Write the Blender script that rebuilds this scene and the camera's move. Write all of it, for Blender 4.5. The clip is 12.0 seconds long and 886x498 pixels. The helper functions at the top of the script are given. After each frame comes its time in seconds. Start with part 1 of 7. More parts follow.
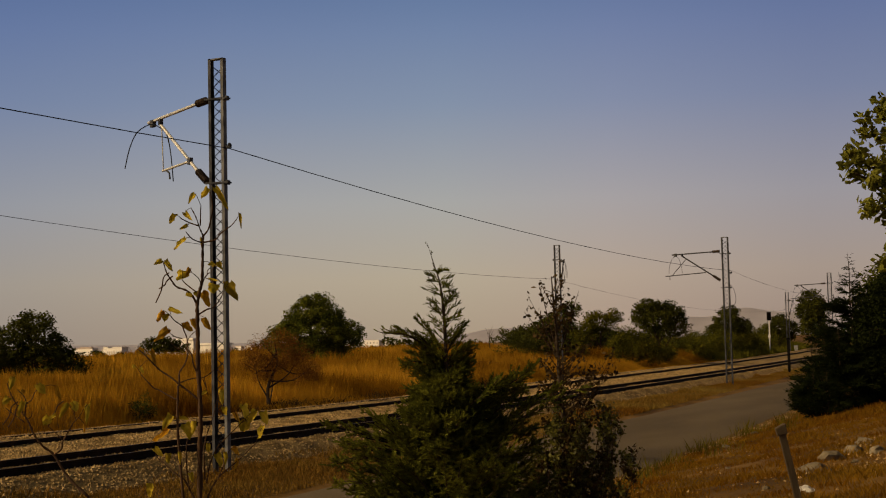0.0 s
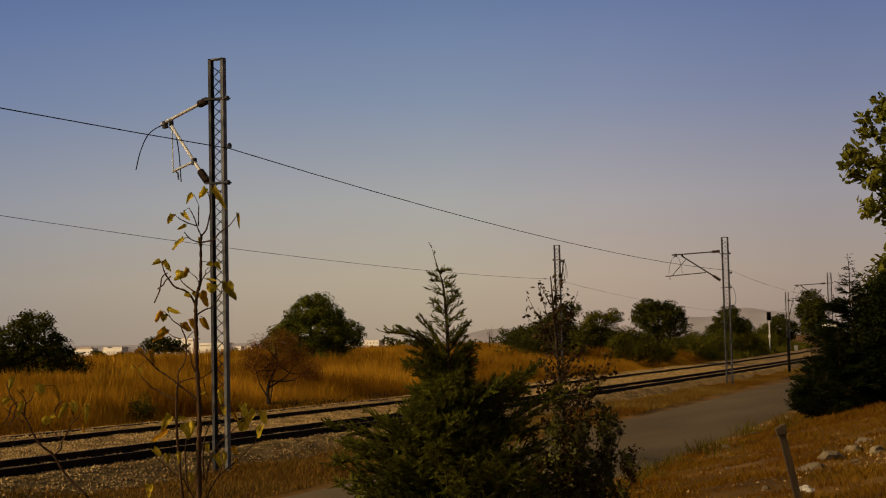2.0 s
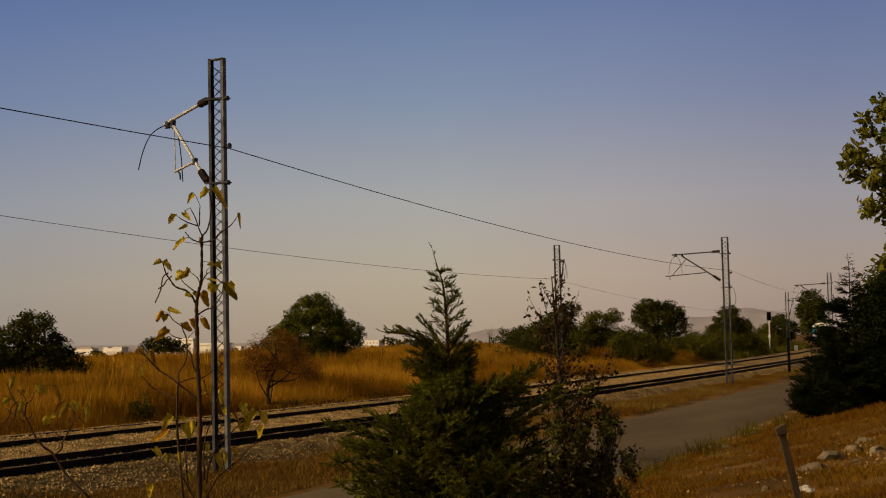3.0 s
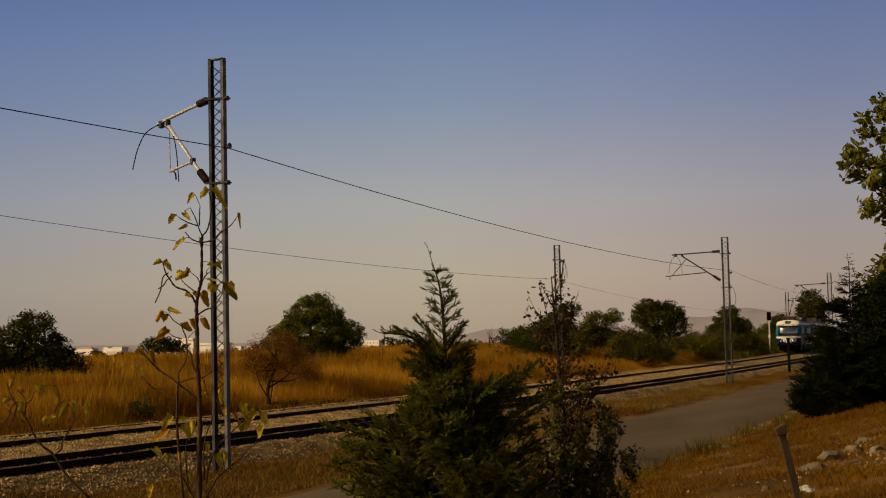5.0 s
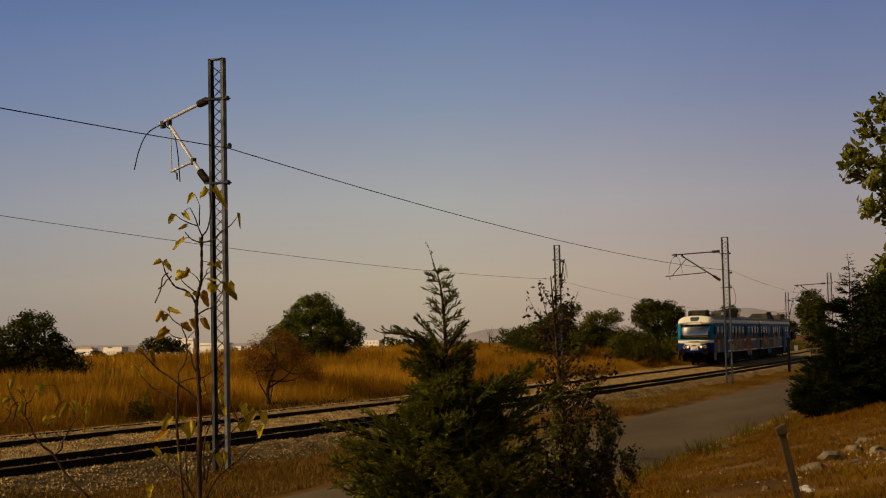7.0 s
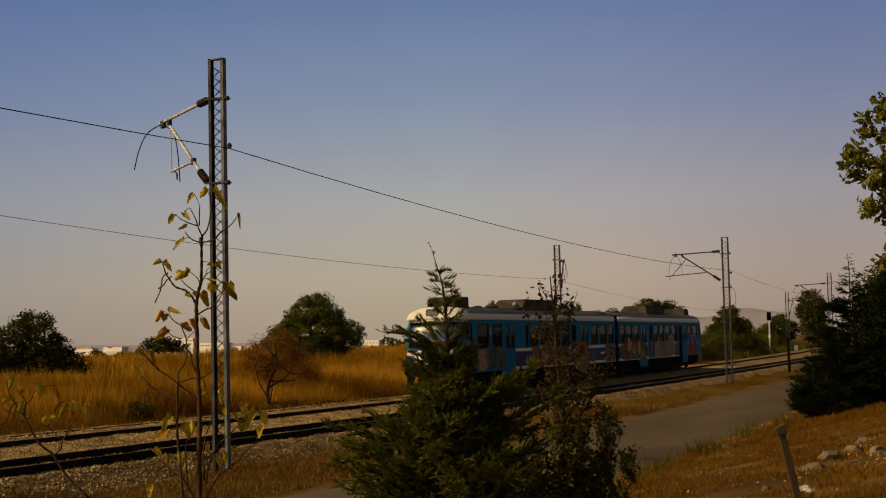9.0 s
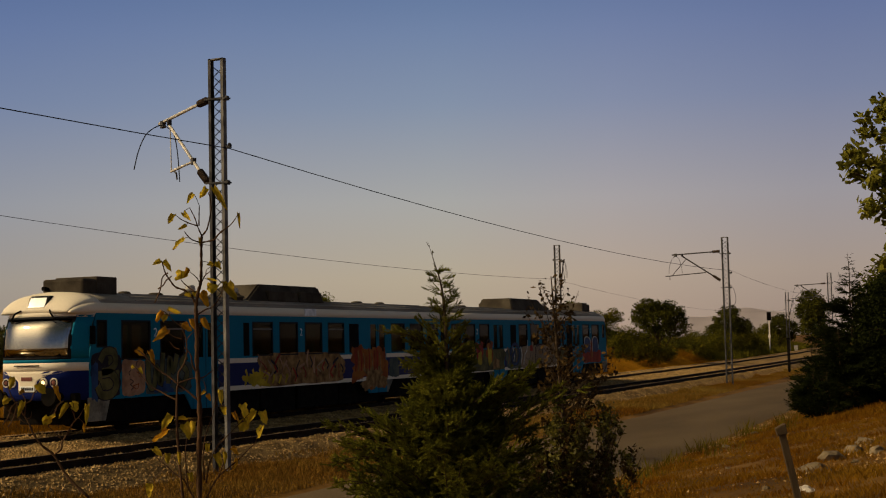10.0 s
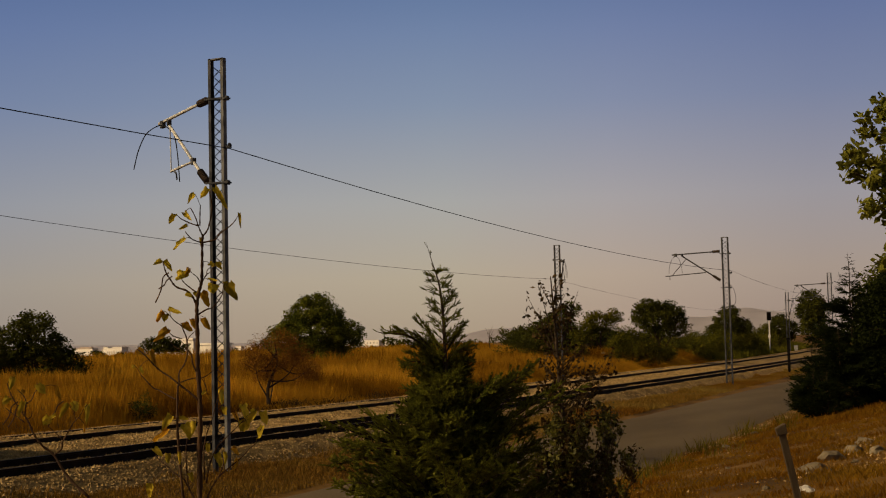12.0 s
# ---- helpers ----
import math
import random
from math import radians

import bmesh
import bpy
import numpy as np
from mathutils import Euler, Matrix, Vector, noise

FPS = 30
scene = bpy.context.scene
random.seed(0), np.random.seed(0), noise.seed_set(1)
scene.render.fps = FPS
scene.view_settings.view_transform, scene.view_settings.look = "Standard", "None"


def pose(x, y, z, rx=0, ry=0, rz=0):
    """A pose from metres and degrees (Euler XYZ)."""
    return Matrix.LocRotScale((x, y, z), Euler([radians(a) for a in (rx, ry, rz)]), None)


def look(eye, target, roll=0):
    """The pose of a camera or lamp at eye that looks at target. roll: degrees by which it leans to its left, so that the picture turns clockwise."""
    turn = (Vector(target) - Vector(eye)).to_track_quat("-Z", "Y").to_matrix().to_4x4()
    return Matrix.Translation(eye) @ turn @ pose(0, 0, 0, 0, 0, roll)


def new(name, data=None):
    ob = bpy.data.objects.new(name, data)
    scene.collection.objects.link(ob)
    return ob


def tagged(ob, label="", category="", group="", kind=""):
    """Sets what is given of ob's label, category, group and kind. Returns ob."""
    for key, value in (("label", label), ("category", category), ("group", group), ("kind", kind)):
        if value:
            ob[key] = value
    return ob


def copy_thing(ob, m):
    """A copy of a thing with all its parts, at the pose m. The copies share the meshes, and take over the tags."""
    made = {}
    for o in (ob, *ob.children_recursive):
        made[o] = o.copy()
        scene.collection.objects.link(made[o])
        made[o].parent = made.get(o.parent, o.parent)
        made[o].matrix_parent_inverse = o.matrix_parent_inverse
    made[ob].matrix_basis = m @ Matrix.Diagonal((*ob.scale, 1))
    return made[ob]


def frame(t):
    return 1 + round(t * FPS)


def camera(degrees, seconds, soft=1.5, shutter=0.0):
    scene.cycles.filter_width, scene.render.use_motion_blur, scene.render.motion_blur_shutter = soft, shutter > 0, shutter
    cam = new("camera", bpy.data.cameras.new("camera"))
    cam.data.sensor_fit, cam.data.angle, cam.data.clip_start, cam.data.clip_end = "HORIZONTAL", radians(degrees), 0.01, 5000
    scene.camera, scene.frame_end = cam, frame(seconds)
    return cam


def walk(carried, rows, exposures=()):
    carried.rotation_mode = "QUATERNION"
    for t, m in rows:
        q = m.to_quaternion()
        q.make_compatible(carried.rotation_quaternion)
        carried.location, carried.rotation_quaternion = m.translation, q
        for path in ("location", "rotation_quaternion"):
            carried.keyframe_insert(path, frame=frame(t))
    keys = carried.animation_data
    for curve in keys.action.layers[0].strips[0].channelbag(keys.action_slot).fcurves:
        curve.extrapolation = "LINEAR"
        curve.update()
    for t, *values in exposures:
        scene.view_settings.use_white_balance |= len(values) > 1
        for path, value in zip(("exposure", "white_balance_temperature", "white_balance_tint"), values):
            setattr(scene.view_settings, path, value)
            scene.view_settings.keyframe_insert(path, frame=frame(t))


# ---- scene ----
# Camera: a phone on the verge, standing still.
cam = camera(35.49, 12.0, soft=1.1)
EYE = (0.0, 0.0, 2.35)
VIEW = look(EYE, (-0.40354 * 50, 0.91256 * 50, 2.35 + 0.06629 * 50), -1.331)
walk(cam, [(0.0, VIEW), (12.0, VIEW)], exposures=[(0.0, 0.0), (12.0, 0.0)])

# ---- light: late-summer haze, sun from beyond the tracks, to the side ----
SUN_DIR = Vector((-0.68, -0.50, 0.56)).normalized()      # towards the sun
world = bpy.data.worlds.new("sky")
scene.world = world
world.use_nodes = True
wn, wl = world.node_tree.nodes, world.node_tree.links
sky = wn.new("ShaderNodeTexSky")
sky.sky_type = "NISHITA"
sky.sun_disc = False
sky.sun_elevation = math.asin(SUN_DIR.z)
sky.sun_rotation = math.atan2(SUN_DIR.x, SUN_DIR.y)
sky.altitude = 100
sky.air_density, sky.dust_density, sky.ozone_density = 1.0, 1.2, 2.5
# a warm dust haze lies over the horizon and thins out upwards
sky_dir, sky_up, haze, thin, veil = (wn.new(k) for k in ("ShaderNodeTexCoord", "ShaderNodeSeparateXYZ", "ShaderNodeValToRGB", "ShaderNodeValToRGB", "ShaderNodeMix"))
wl.new(sky_dir.outputs["Generated"], sky_up.inputs["Vector"])
wl.new(sky_up.outputs["Z"], haze.inputs["Fac"])
wl.new(sky_up.outputs["Z"], thin.inputs["Fac"])
HAZE = 10.0
for ramp, stops in ((haze, ((0.0, (0.39, 0.290, 0.210)), (0.045, (0.445, 0.358, 0.272)), (0.10, (0.382, 0.362, 0.360)), (0.17, (0.228, 0.272, 0.39)), (0.26, (0.112, 0.178, 0.372)))),
                    (thin, ((0.0, (0.97, 0.97, 0.97)), (0.22, (0.9, 0.9, 0.9)), (0.50, (0.0, 0.0, 0.0))))):
    els = ramp.color_ramp.elements
    while len(els) < len(stops):
        els.new(0.5)
    for el, (at, c) in zip(els, stops):
        el.position, el.color = at, (*c, 1)
lift = wn.new("ShaderNodeVectorMath")
lift.operation = "SCALE"
lift.inputs["Scale"].default_value = HAZE
wl.new(haze.outputs["Color"], lift.inputs[0])
# lens falloff put into the haze colour: dimmer, bluer left; dimmer, pinker right
SUN_H = Vector((SUN_DIR.x, SUN_DIR.y, 0)).normalized()
aside, span, tint, tinted = (wn.new(k) for k in ("ShaderNodeVectorMath", "ShaderNodeMapRange", "ShaderNodeValToRGB", "ShaderNodeVectorMath"))
aside.operation, tinted.operation = "DOT_PRODUCT", "MULTIPLY"
aside.inputs[1].default_value = SUN_H
span.inputs["From Min"].default_value, span.inputs["From Max"].default_value = -0.6, 0.4
wl.new(sky_dir.outputs["Generated"], aside.inputs[0])
wl.new(aside.outputs["Value"], span.inputs["Value"])
wl.new(span.outputs["Result"], tint.inputs["Fac"])
els = tint.color_ramp.elements
for _ in range(4):
    els.new(0.5)
for el, (at, c) in zip(els, ((0.14, (0.78, 0.77, 0.85)), (0.27, (0.93, 0.91, 0.94)), (0.385, (0.94, 0.985, 0.96)), (0.54, (0.885, 0.92, 0.935)), (0.69, (0.735, 0.80, 0.90)), (0.95, (0.92, 0.92, 0.92)))):
    el.position, el.color = at, (*c, 1)
wl.new(lift.outputs["Vector"], tinted.inputs[0])
wl.new(tint.outputs["Color"], tinted.inputs[1])
# bright dust glow round the sun
near_sun, positive, falloff, glow, bright = (wn.new(k) for k in ("ShaderNodeVectorMath", "ShaderNodeMath", "ShaderNodeMath", "ShaderNodeVectorMath", "ShaderNodeVectorMath"))
near_sun.operation, positive.operation, falloff.operation, glow.operation, bright.operation = "DOT_PRODUCT", "MAXIMUM", "POWER", "SCALE", "ADD"
near_sun.inputs[1].default_value = SUN_DIR
positive.inputs[1].default_value, falloff.inputs[1].default_value = 0.0, 18.0
glow.inputs[0].default_value = (36.0, 29.0, 18.0)
wl.new(sky_dir.outputs["Generated"], near_sun.inputs[0])
wl.new(near_sun.outputs["Value"], positive.inputs[0])
wl.new(positive.outputs["Value"], falloff.inputs[0])
wl.new(falloff.outputs["Value"], glow.inputs["Scale"])
veil.data_type = "RGBA"
wl.new(thin.outputs["Color"], veil.inputs["Factor"])
dusty = wn.new("ShaderNodeVectorMath")
dusty.operation = "MULTIPLY"
dusty.inputs[1].default_value = (0.60, 0.45, 0.27)
wl.new(sky.outputs["Color"], dusty.inputs[0])
wl.new(dusty.outputs["Vector"], veil.inputs["A"])
wl.new(tinted.outputs["Vector"], veil.inputs["B"])
wl.new(veil.outputs["Result"], bright.inputs[0])
wl.new(glow.outputs["Vector"], bright.inputs[1])
wl.new(bright.outputs["Vector"], wn["Background"].inputs["Color"])
wn["Background"].inputs["Strength"].default_value = 0.11
sun = new("sun", bpy.data.lights.new("sun", "SUN"))
sun.data.energy, sun.data.angle, sun.data.color = 2.9, radians(2.5), (1.0, 0.80, 0.50)
sun.matrix_world = look(SUN_DIR * 60, (0, 0, 0))


# ---- materials ----
def material(name, base, rough=0.8, metal=0.0, vary=0.25, scale=4.0, fine=60.0, bump=0.15, second=None, spec=0.03,
             island=0.0, per_object=0.0, translucent=0.0, stretch=(1, 1, 1), fine_vary=0.3):
    """A node material: base colour broken up at two scales, with a fine relief."""
    m = bpy.data.materials.new(name)
    m.use_nodes = True
    n, l = m.node_tree.nodes, m.node_tree.links
    b = n["Principled BSDF"]
    b.inputs["Roughness"].default_value = rough
    b.inputs["Metallic"].default_value = metal
    b.inputs["Specular IOR Level"].default_value = spec
    co = n.new("ShaderNodeTexCoord")
    mp = n.new("ShaderNodeMapping")
    mp.inputs["Scale"].default_value = stretch
    l.new(co.outputs["Object"], mp.inputs["Vector"])
    big, small = n.new("ShaderNodeTexNoise"), n.new("ShaderNodeTexNoise")
    big.inputs["Scale"].default_value, small.inputs["Scale"].default_value = scale, fine
    big.inputs["Detail"].default_value, small.inputs["Detail"].default_value = 5, 3
    for t in (big, small):
        l.new(mp.outputs["Vector"], t.inputs["Vector"])
    ramp = n.new("ShaderNodeValToRGB")
    dark = [c * (1 - vary) for c in base]
    light = [min(1, c * (1 + vary)) for c in (second or base)]
    ramp.color_ramp.elements[0].position, ramp.color_ramp.elements[1].position = 0.34, 0.66
    ramp.color_ramp.elements[0].color, ramp.color_ramp.elements[1].color = (*dark, 1), (*light, 1)
    l.new(big.outputs["Fac"], ramp.inputs["Fac"])
    col = ramp.outputs["Color"]

    def scaled(socket, value, low, high):
        rng = n.new("ShaderNodeMapRange")
        rng.inputs["To Min"].default_value, rng.inputs["To Max"].default_value = low, high
        l.new(value, rng.inputs["Value"])
        mul = n.new("ShaderNodeVectorMath")
        mul.operation = "SCALE"
        l.new(socket, mul.inputs[0])
        l.new(rng.outputs["Result"], mul.inputs["Scale"])
        return mul.outputs["Vector"]

    col = scaled(col, small.outputs["Fac"], 1 - fine_vary, 1 + fine_vary)
    if island:
        g = n.new("ShaderNodeNewGeometry")
        col = scaled(col, g.outputs["Random Per Island"], 1 - island, 1 + island)
    if per_object:
        o = n.new("ShaderNodeObjectInfo")
        col = scaled(col, o.outputs["Random"], 1 - per_object, 1 + per_object)
    l.new(col, b.inputs["Base Color"])
    if bump:
        bp = n.new("ShaderNodeBump")
        bp.inputs["Strength"].default_value = bump
        bp.inputs["Distance"].default_value = 0.02
        l.new(small.outputs["Fac"], bp.inputs["Height"])
        l.new(bp.outputs["Normal"], b.inputs["Normal"])
    if translucent:
        tr, mx = n.new("ShaderNodeBsdfTranslucent"), n.new("ShaderNodeMixShader")
        l.new(col, tr.inputs["Color"])
        mx.inputs["Fac"].default_value = translucent
        l.new(b.outputs["BSDF"], mx.inputs[1])
        l.new(tr.outputs["BSDF"], mx.inputs[2])
        l.new(mx.outputs["Shader"], n["Material Output"].inputs["Surface"])
    return m


def glass_material(name, tint, gloss=0.25, coat=(0.9, 0.9, 0.9)):
    m = bpy.data.materials.new(name)
    m.use_nodes = True
    n, l = m.node_tree.nodes, m.node_tree.links
    n.remove(n["Principled BSDF"])
    t, g, mx, fr = (n.new(k) for k in ("ShaderNodeBsdfTransparent", "ShaderNodeBsdfGlossy", "ShaderNodeMixShader", "ShaderNodeLayerWeight"))
    t.inputs["Color"].default_value = (*tint, 1)
    g.inputs["Roughness"].default_value = 0.03
    g.inputs["Color"].default_value = (*coat, 1)
    fr.inputs["Blend"].default_value = gloss
    l.new(fr.outputs["Fresnel"], mx.inputs["Fac"])
    l.new(t.outputs["BSDF"], mx.inputs[1])
    l.new(g.outputs["BSDF"], mx.inputs[2])
    l.new(mx.outputs["Shader"], n["Material Output"].inputs["Surface"])
    return m


def glow_material(name, colour, strength):
    m = bpy.data.materials.new(name)
    m.use_nodes = True
    b = m.node_tree.nodes["Principled BSDF"]
    b.inputs["Base Color"].default_value = (*colour, 1)
    b.inputs["Emission Color"].default_value = (*colour, 1)
    b.inputs["Emission Strength"].default_value = strength
    return m


M_GROUND = material("dry_earth", (0.075, 0.036, 0.006), second=(0.115, 0.058, 0.011), scale=0.35, fine=9, bump=0.5, vary=0.3, fine_vary=0.45)
M_GRASS = material("dry_grass", (0.185, 0.066, 0.002), second=(0.36, 0.175, 0.011), rough=0.85, scale=0.13, fine=0.9, bump=0, vary=0.36, island=0.15, translucent=0.45)
M_VERGE = material("verge_grass", (0.19, 0.07, 0.004), second=(0.135, 0.067, 0.005), rough=0.85, scale=0.5, fine=3, bump=0, vary=0.3, island=0.4, translucent=0.3)
M_BALLAST = material("ballast", (0.155, 0.092, 0.029), second=(0.215, 0.134, 0.049), scale=0.8, fine=22, bump=1.0, vary=0.22, fine_vary=0.6)
M_STONE = material("crushed_stone", (0.215, 0.125, 0.041), second=(0.32, 0.203, 0.078), scale=2, fine=30, bump=0.4, island=0.4)
M_ROCK = material("brown_rock", (0.095, 0.068, 0.036), second=(0.16, 0.12, 0.07), scale=3, fine=25, bump=0.6)
M_PALEROCK = material("white_limestone", (0.42, 0.36, 0.28), second=(0.50, 0.44, 0.35), scale=4, fine=25, bump=0.5)
M_STRIP = material("pale_strip_grass", (0.21, 0.085, 0.009), second=(0.16, 0.10, 0.018), rough=0.85, scale=0.16, fine=3, bump=0, vary=0.3, island=0.4, translucent=0.3)
M_WEED = material("dull_weed", (0.07, 0.05, 0.005), second=(0.10, 0.075, 0.008), rough=0.8, scale=1, fine=5, bump=0, island=0.35, translucent=0.25)
M_ASPHALT = material("asphalt", (0.082, 0.056, 0.028), second=(0.098, 0.068, 0.035), scale=0.5, fine=45, bump=0.35, vary=0.09, fine_vary=0.25, stretch=(1, 0.25, 1))
M_RAIL = material("rusty_rail", (0.014, 0.009, 0.006), second=(0.022, 0.013, 0.008), rough=0.75, scale=3, fine=40)
M_RAILHEAD = material("dull_railhead", (0.075, 0.055, 0.042), rough=0.6, metal=0.3, scale=6, fine=70, bump=0.05)
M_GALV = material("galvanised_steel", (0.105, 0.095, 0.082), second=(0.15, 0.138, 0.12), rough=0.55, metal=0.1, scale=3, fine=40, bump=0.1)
M_GALVDARK = material("dark_steel", (0.045, 0.042, 0.042), second=(0.07, 0.065, 0.062), rough=0.7, metal=0.1, scale=4, fine=40, bump=0.1)
M_TUBE = material("pale_steel_tube", (0.50, 0.47, 0.41), second=(0.42, 0.37, 0.30), rough=0.5, metal=0.2, scale=6, fine=60, bump=0.1)
M_INSUL = material("brown_insulator", (0.06, 0.04, 0.025), rough=0.4, scale=8, fine=60)
M_WIRE = material("dark_wire", (0.03, 0.03, 0.032), rough=0.6, scale=8, fine=60)
M_BARK = material("bark", (0.042, 0.022, 0.011), second=(0.08, 0.043, 0.02), scale=6, fine=50, bump=0.6, stretch=(1, 1, 0.3))
M_DARKBARK = material("dark_bark", (0.035, 0.022, 0.012), second=(0.055, 0.036, 0.02), scale=5, fine=50, bump=0.6)
M_CATALPA = material("catalpa_leaf", (0.30, 0.22, 0.012), second=(0.42, 0.28, 0.02), rough=0.6, scale=9, fine=45, bump=0.2, per_object=0.35, translucent=0.45)
M_CATALPA_RUST = material("rusty_leaf", (0.32, 0.12, 0.008), second=(0.42, 0.22, 0.014), rough=0.7, scale=14, fine=45, bump=0.2, per_object=0.3, translucent=0.4)
M_CYPRESS = material("cypress_spray", (0.062, 0.066, 0.006), second=(0.125, 0.115, 0.011), rough=0.7, scale=2.5, fine=16, bump=0, island=0.3, translucent=0.25)
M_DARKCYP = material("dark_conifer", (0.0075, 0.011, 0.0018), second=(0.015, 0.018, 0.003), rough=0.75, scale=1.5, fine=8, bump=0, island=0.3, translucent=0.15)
M_OAK = material("oak_leaf", (0.028, 0.031, 0.003), second=(0.068, 0.063, 0.007), rough=0.65, scale=0.8, fine=5, bump=0, island=0.35, translucent=0.2)
M_OLIVE = material("olive_scrub", (0.054, 0.052, 0.004), second=(0.105, 0.086, 0.007), rough=0.75, scale=0.6, fine=4, bump=0, island=0.35, translucent=0.25)
M_PINE = material("pine_needles", (0.055, 0.064, 0.005), second=(0.115, 0.11, 0.01), rough=0.7, scale=0.9, fine=5, bump=0, island=0.35, translucent=0.2)
M_RED = material("rust_red_leaf", (0.13, 0.05, 0.007), second=(0.185, 0.075, 0.01), rough=0.75, scale=1.5, fine=8, bump=0, island=0.4, translucent=0.25)
M_BROAD = material("broad_leaf", (0.1, 0.098, 0.01), second=(0.17, 0.15, 0.018), rough=0.55, scale=2, fine=12, bump=0, island=0.35, translucent=0.35)
M_BRONZE = material("bronze_leaf", (0.038, 0.024, 0.007), second=(0.062, 0.034, 0.009), rough=0.65, scale=3, fine=14, bump=0, island=0.45, translucent=0.25)
M_SAPLING = material("dull_sapling_leaf", (0.042, 0.040, 0.004), second=(0.095, 0.078, 0.012), rough=0.5, spec=0.10, scale=3, fine=14, bump=0, island=0.55, translucent=0.25)
M_WOOD = material("grey_wood", (0.05, 0.032, 0.016), second=(0.08, 0.053, 0.028), scale=5, fine=60, bump=0.5, stretch=(1, 1, 0.1))
M_PLASTER = material("white_plaster", (0.66, 0.57, 0.46), scale=0.3, fine=3, vary=0.08, fine_vary=0.08)
M_ROOFTILE = material("clay_roof", (0.42, 0.3, 0.21), scale=0.3, fine=3, vary=0.15)
# distance haze is put into the far window colour
M_HAZEPANE = material("hazed_far_pane", (0.30, 0.26, 0.215), rough=0.6, scale=0.5, fine=4, bump=0)
M_DARKGLASS = material("window_glass", (0.05, 0.055, 0.06), rough=0.1, spec=0.6, scale=0.5, fine=4, bump=0)
# aerial haze is put into the hill colour, pale and pinkish
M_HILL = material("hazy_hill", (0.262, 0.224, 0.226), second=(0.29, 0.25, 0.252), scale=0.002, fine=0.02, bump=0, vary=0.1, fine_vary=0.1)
M_WHITE = material("cream_paint", (0.74, 0.64, 0.47), second=(0.66, 0.57, 0.42), rough=0.45, scale=1.2, fine=18, vary=0.06, fine_vary=0.08, bump=0.03)
M_BLUE = material("mid_blue_paint", (0.006, 0.152, 0.24), second=(0.005, 0.123, 0.197), rough=0.6, scale=1.0, fine=14, vary=0.1, fine_vary=0.1, bump=0.03, spec=0.03)
M_NAVY = material("navy_paint", (0.008, 0.014, 0.085), second=(0.008, 0.014, 0.07), rough=0.4, scale=1.0, fine=14, vary=0.1, fine_vary=0.1, bump=0.03)
M_ROOF = material("grey_roof_paint", (0.19, 0.165, 0.13), second=(0.24, 0.21, 0.165), rough=0.7, scale=0.9, fine=12, vary=0.2, bump=0.1, stretch=(1, 0.3, 1))
M_POD = material("sooty_roof_unit", (0.04, 0.031, 0.021), second=(0.062, 0.05, 0.034), rough=0.75, scale=1.5, fine=18, vary=0.2, bump=0.15)
M_BLACK = material("black_running_gear", (0.004, 0.0035, 0.003), second=(0.008, 0.006, 0.004), rough=0.8, scale=3, fine=25)
M_SKIRT = material("grimy_grey_skirt", (0.11, 0.10, 0.075), second=(0.18, 0.165, 0.12), rough=0.65, scale=2.5, fine=20, vary=0.3)
M_RUBBER = material("black_rubber", (0.015, 0.015, 0.015), rough=0.7, scale=4, fine=40)
M_PANE = glass_material("train_pane", (0.30, 0.265, 0.165), 0.1)
M_SCREEN = glass_material("windscreen", (0.45, 0.41, 0.33), 0.74, (0.82, 0.74, 0.60))
M_LAMP = glow_material("headlamp_glow", (0.9, 0.64, 0.30), 1.8)
M_TAIL = material("red_lens", (0.16, 0.06, 0.045), rough=0.2, scale=8, fine=40, bump=0)
M_LED = glow_material("amber_display", (1.0, 0.45, 0.1), 0.8)
M_CAN = material("bright_sheet_metal", (0.30, 0.28, 0.24), second=(0.42, 0.39, 0.33), rough=0.4, metal=0.5, scale=4, fine=30, bump=0.1)
M_PAPER = material("white_paper", (0.7, 0.7, 0.68), scale=5, fine=40, bump=0)


# ---- mesh helpers ----
def link(name, mesh, mat, parent=None, label="", smooth=False):
    ob = new(name, mesh)
    if mat:
        mesh.materials.append(mat)
    if smooth:
        mesh.shade_smooth()
    if parent:
        ob.parent = parent
    if label:
        ob["label"] = label
    return ob


def part(name, bm, mat, parent=None, label="", smooth=False):
    mesh = bpy.data.meshes.new(name)
    bm.normal_update()
    bm.to_mesh(mesh)
    bm.free()
    return link(name, mesh, mat, parent, label, smooth)


def mesh_from(name, verts, faces):
    mesh = bpy.data.meshes.new(name)
    mesh.from_pydata([tuple(map(float, v)) for v in verts], [], [tuple(map(int, q)) for q in faces])
    mesh.update()
    return mesh


def triangles(name, verts):
    """A mesh of loose triangles from an array (n, 3, 3)."""
    v = np.asarray(verts, dtype=np.float32).reshape(-1, 3)
    k = len(v) // 3
    mesh = bpy.data.meshes.new(name)
    mesh.vertices.add(len(v))
    mesh.vertices.foreach_set("co", v.ravel())
    mesh.loops.add(len(v))
    mesh.loops.foreach_set("vertex_index", np.arange(len(v), dtype=np.int32))
    mesh.polygons.add(k)
    mesh.polygons.foreach_set("loop_start", np.arange(0, len(v), 3, dtype=np.int32))
    mesh.polygons.foreach_set("loop_total", np.full(k, 3, dtype=np.int32))
    mesh.update()
    mesh.validate()
    return mesh


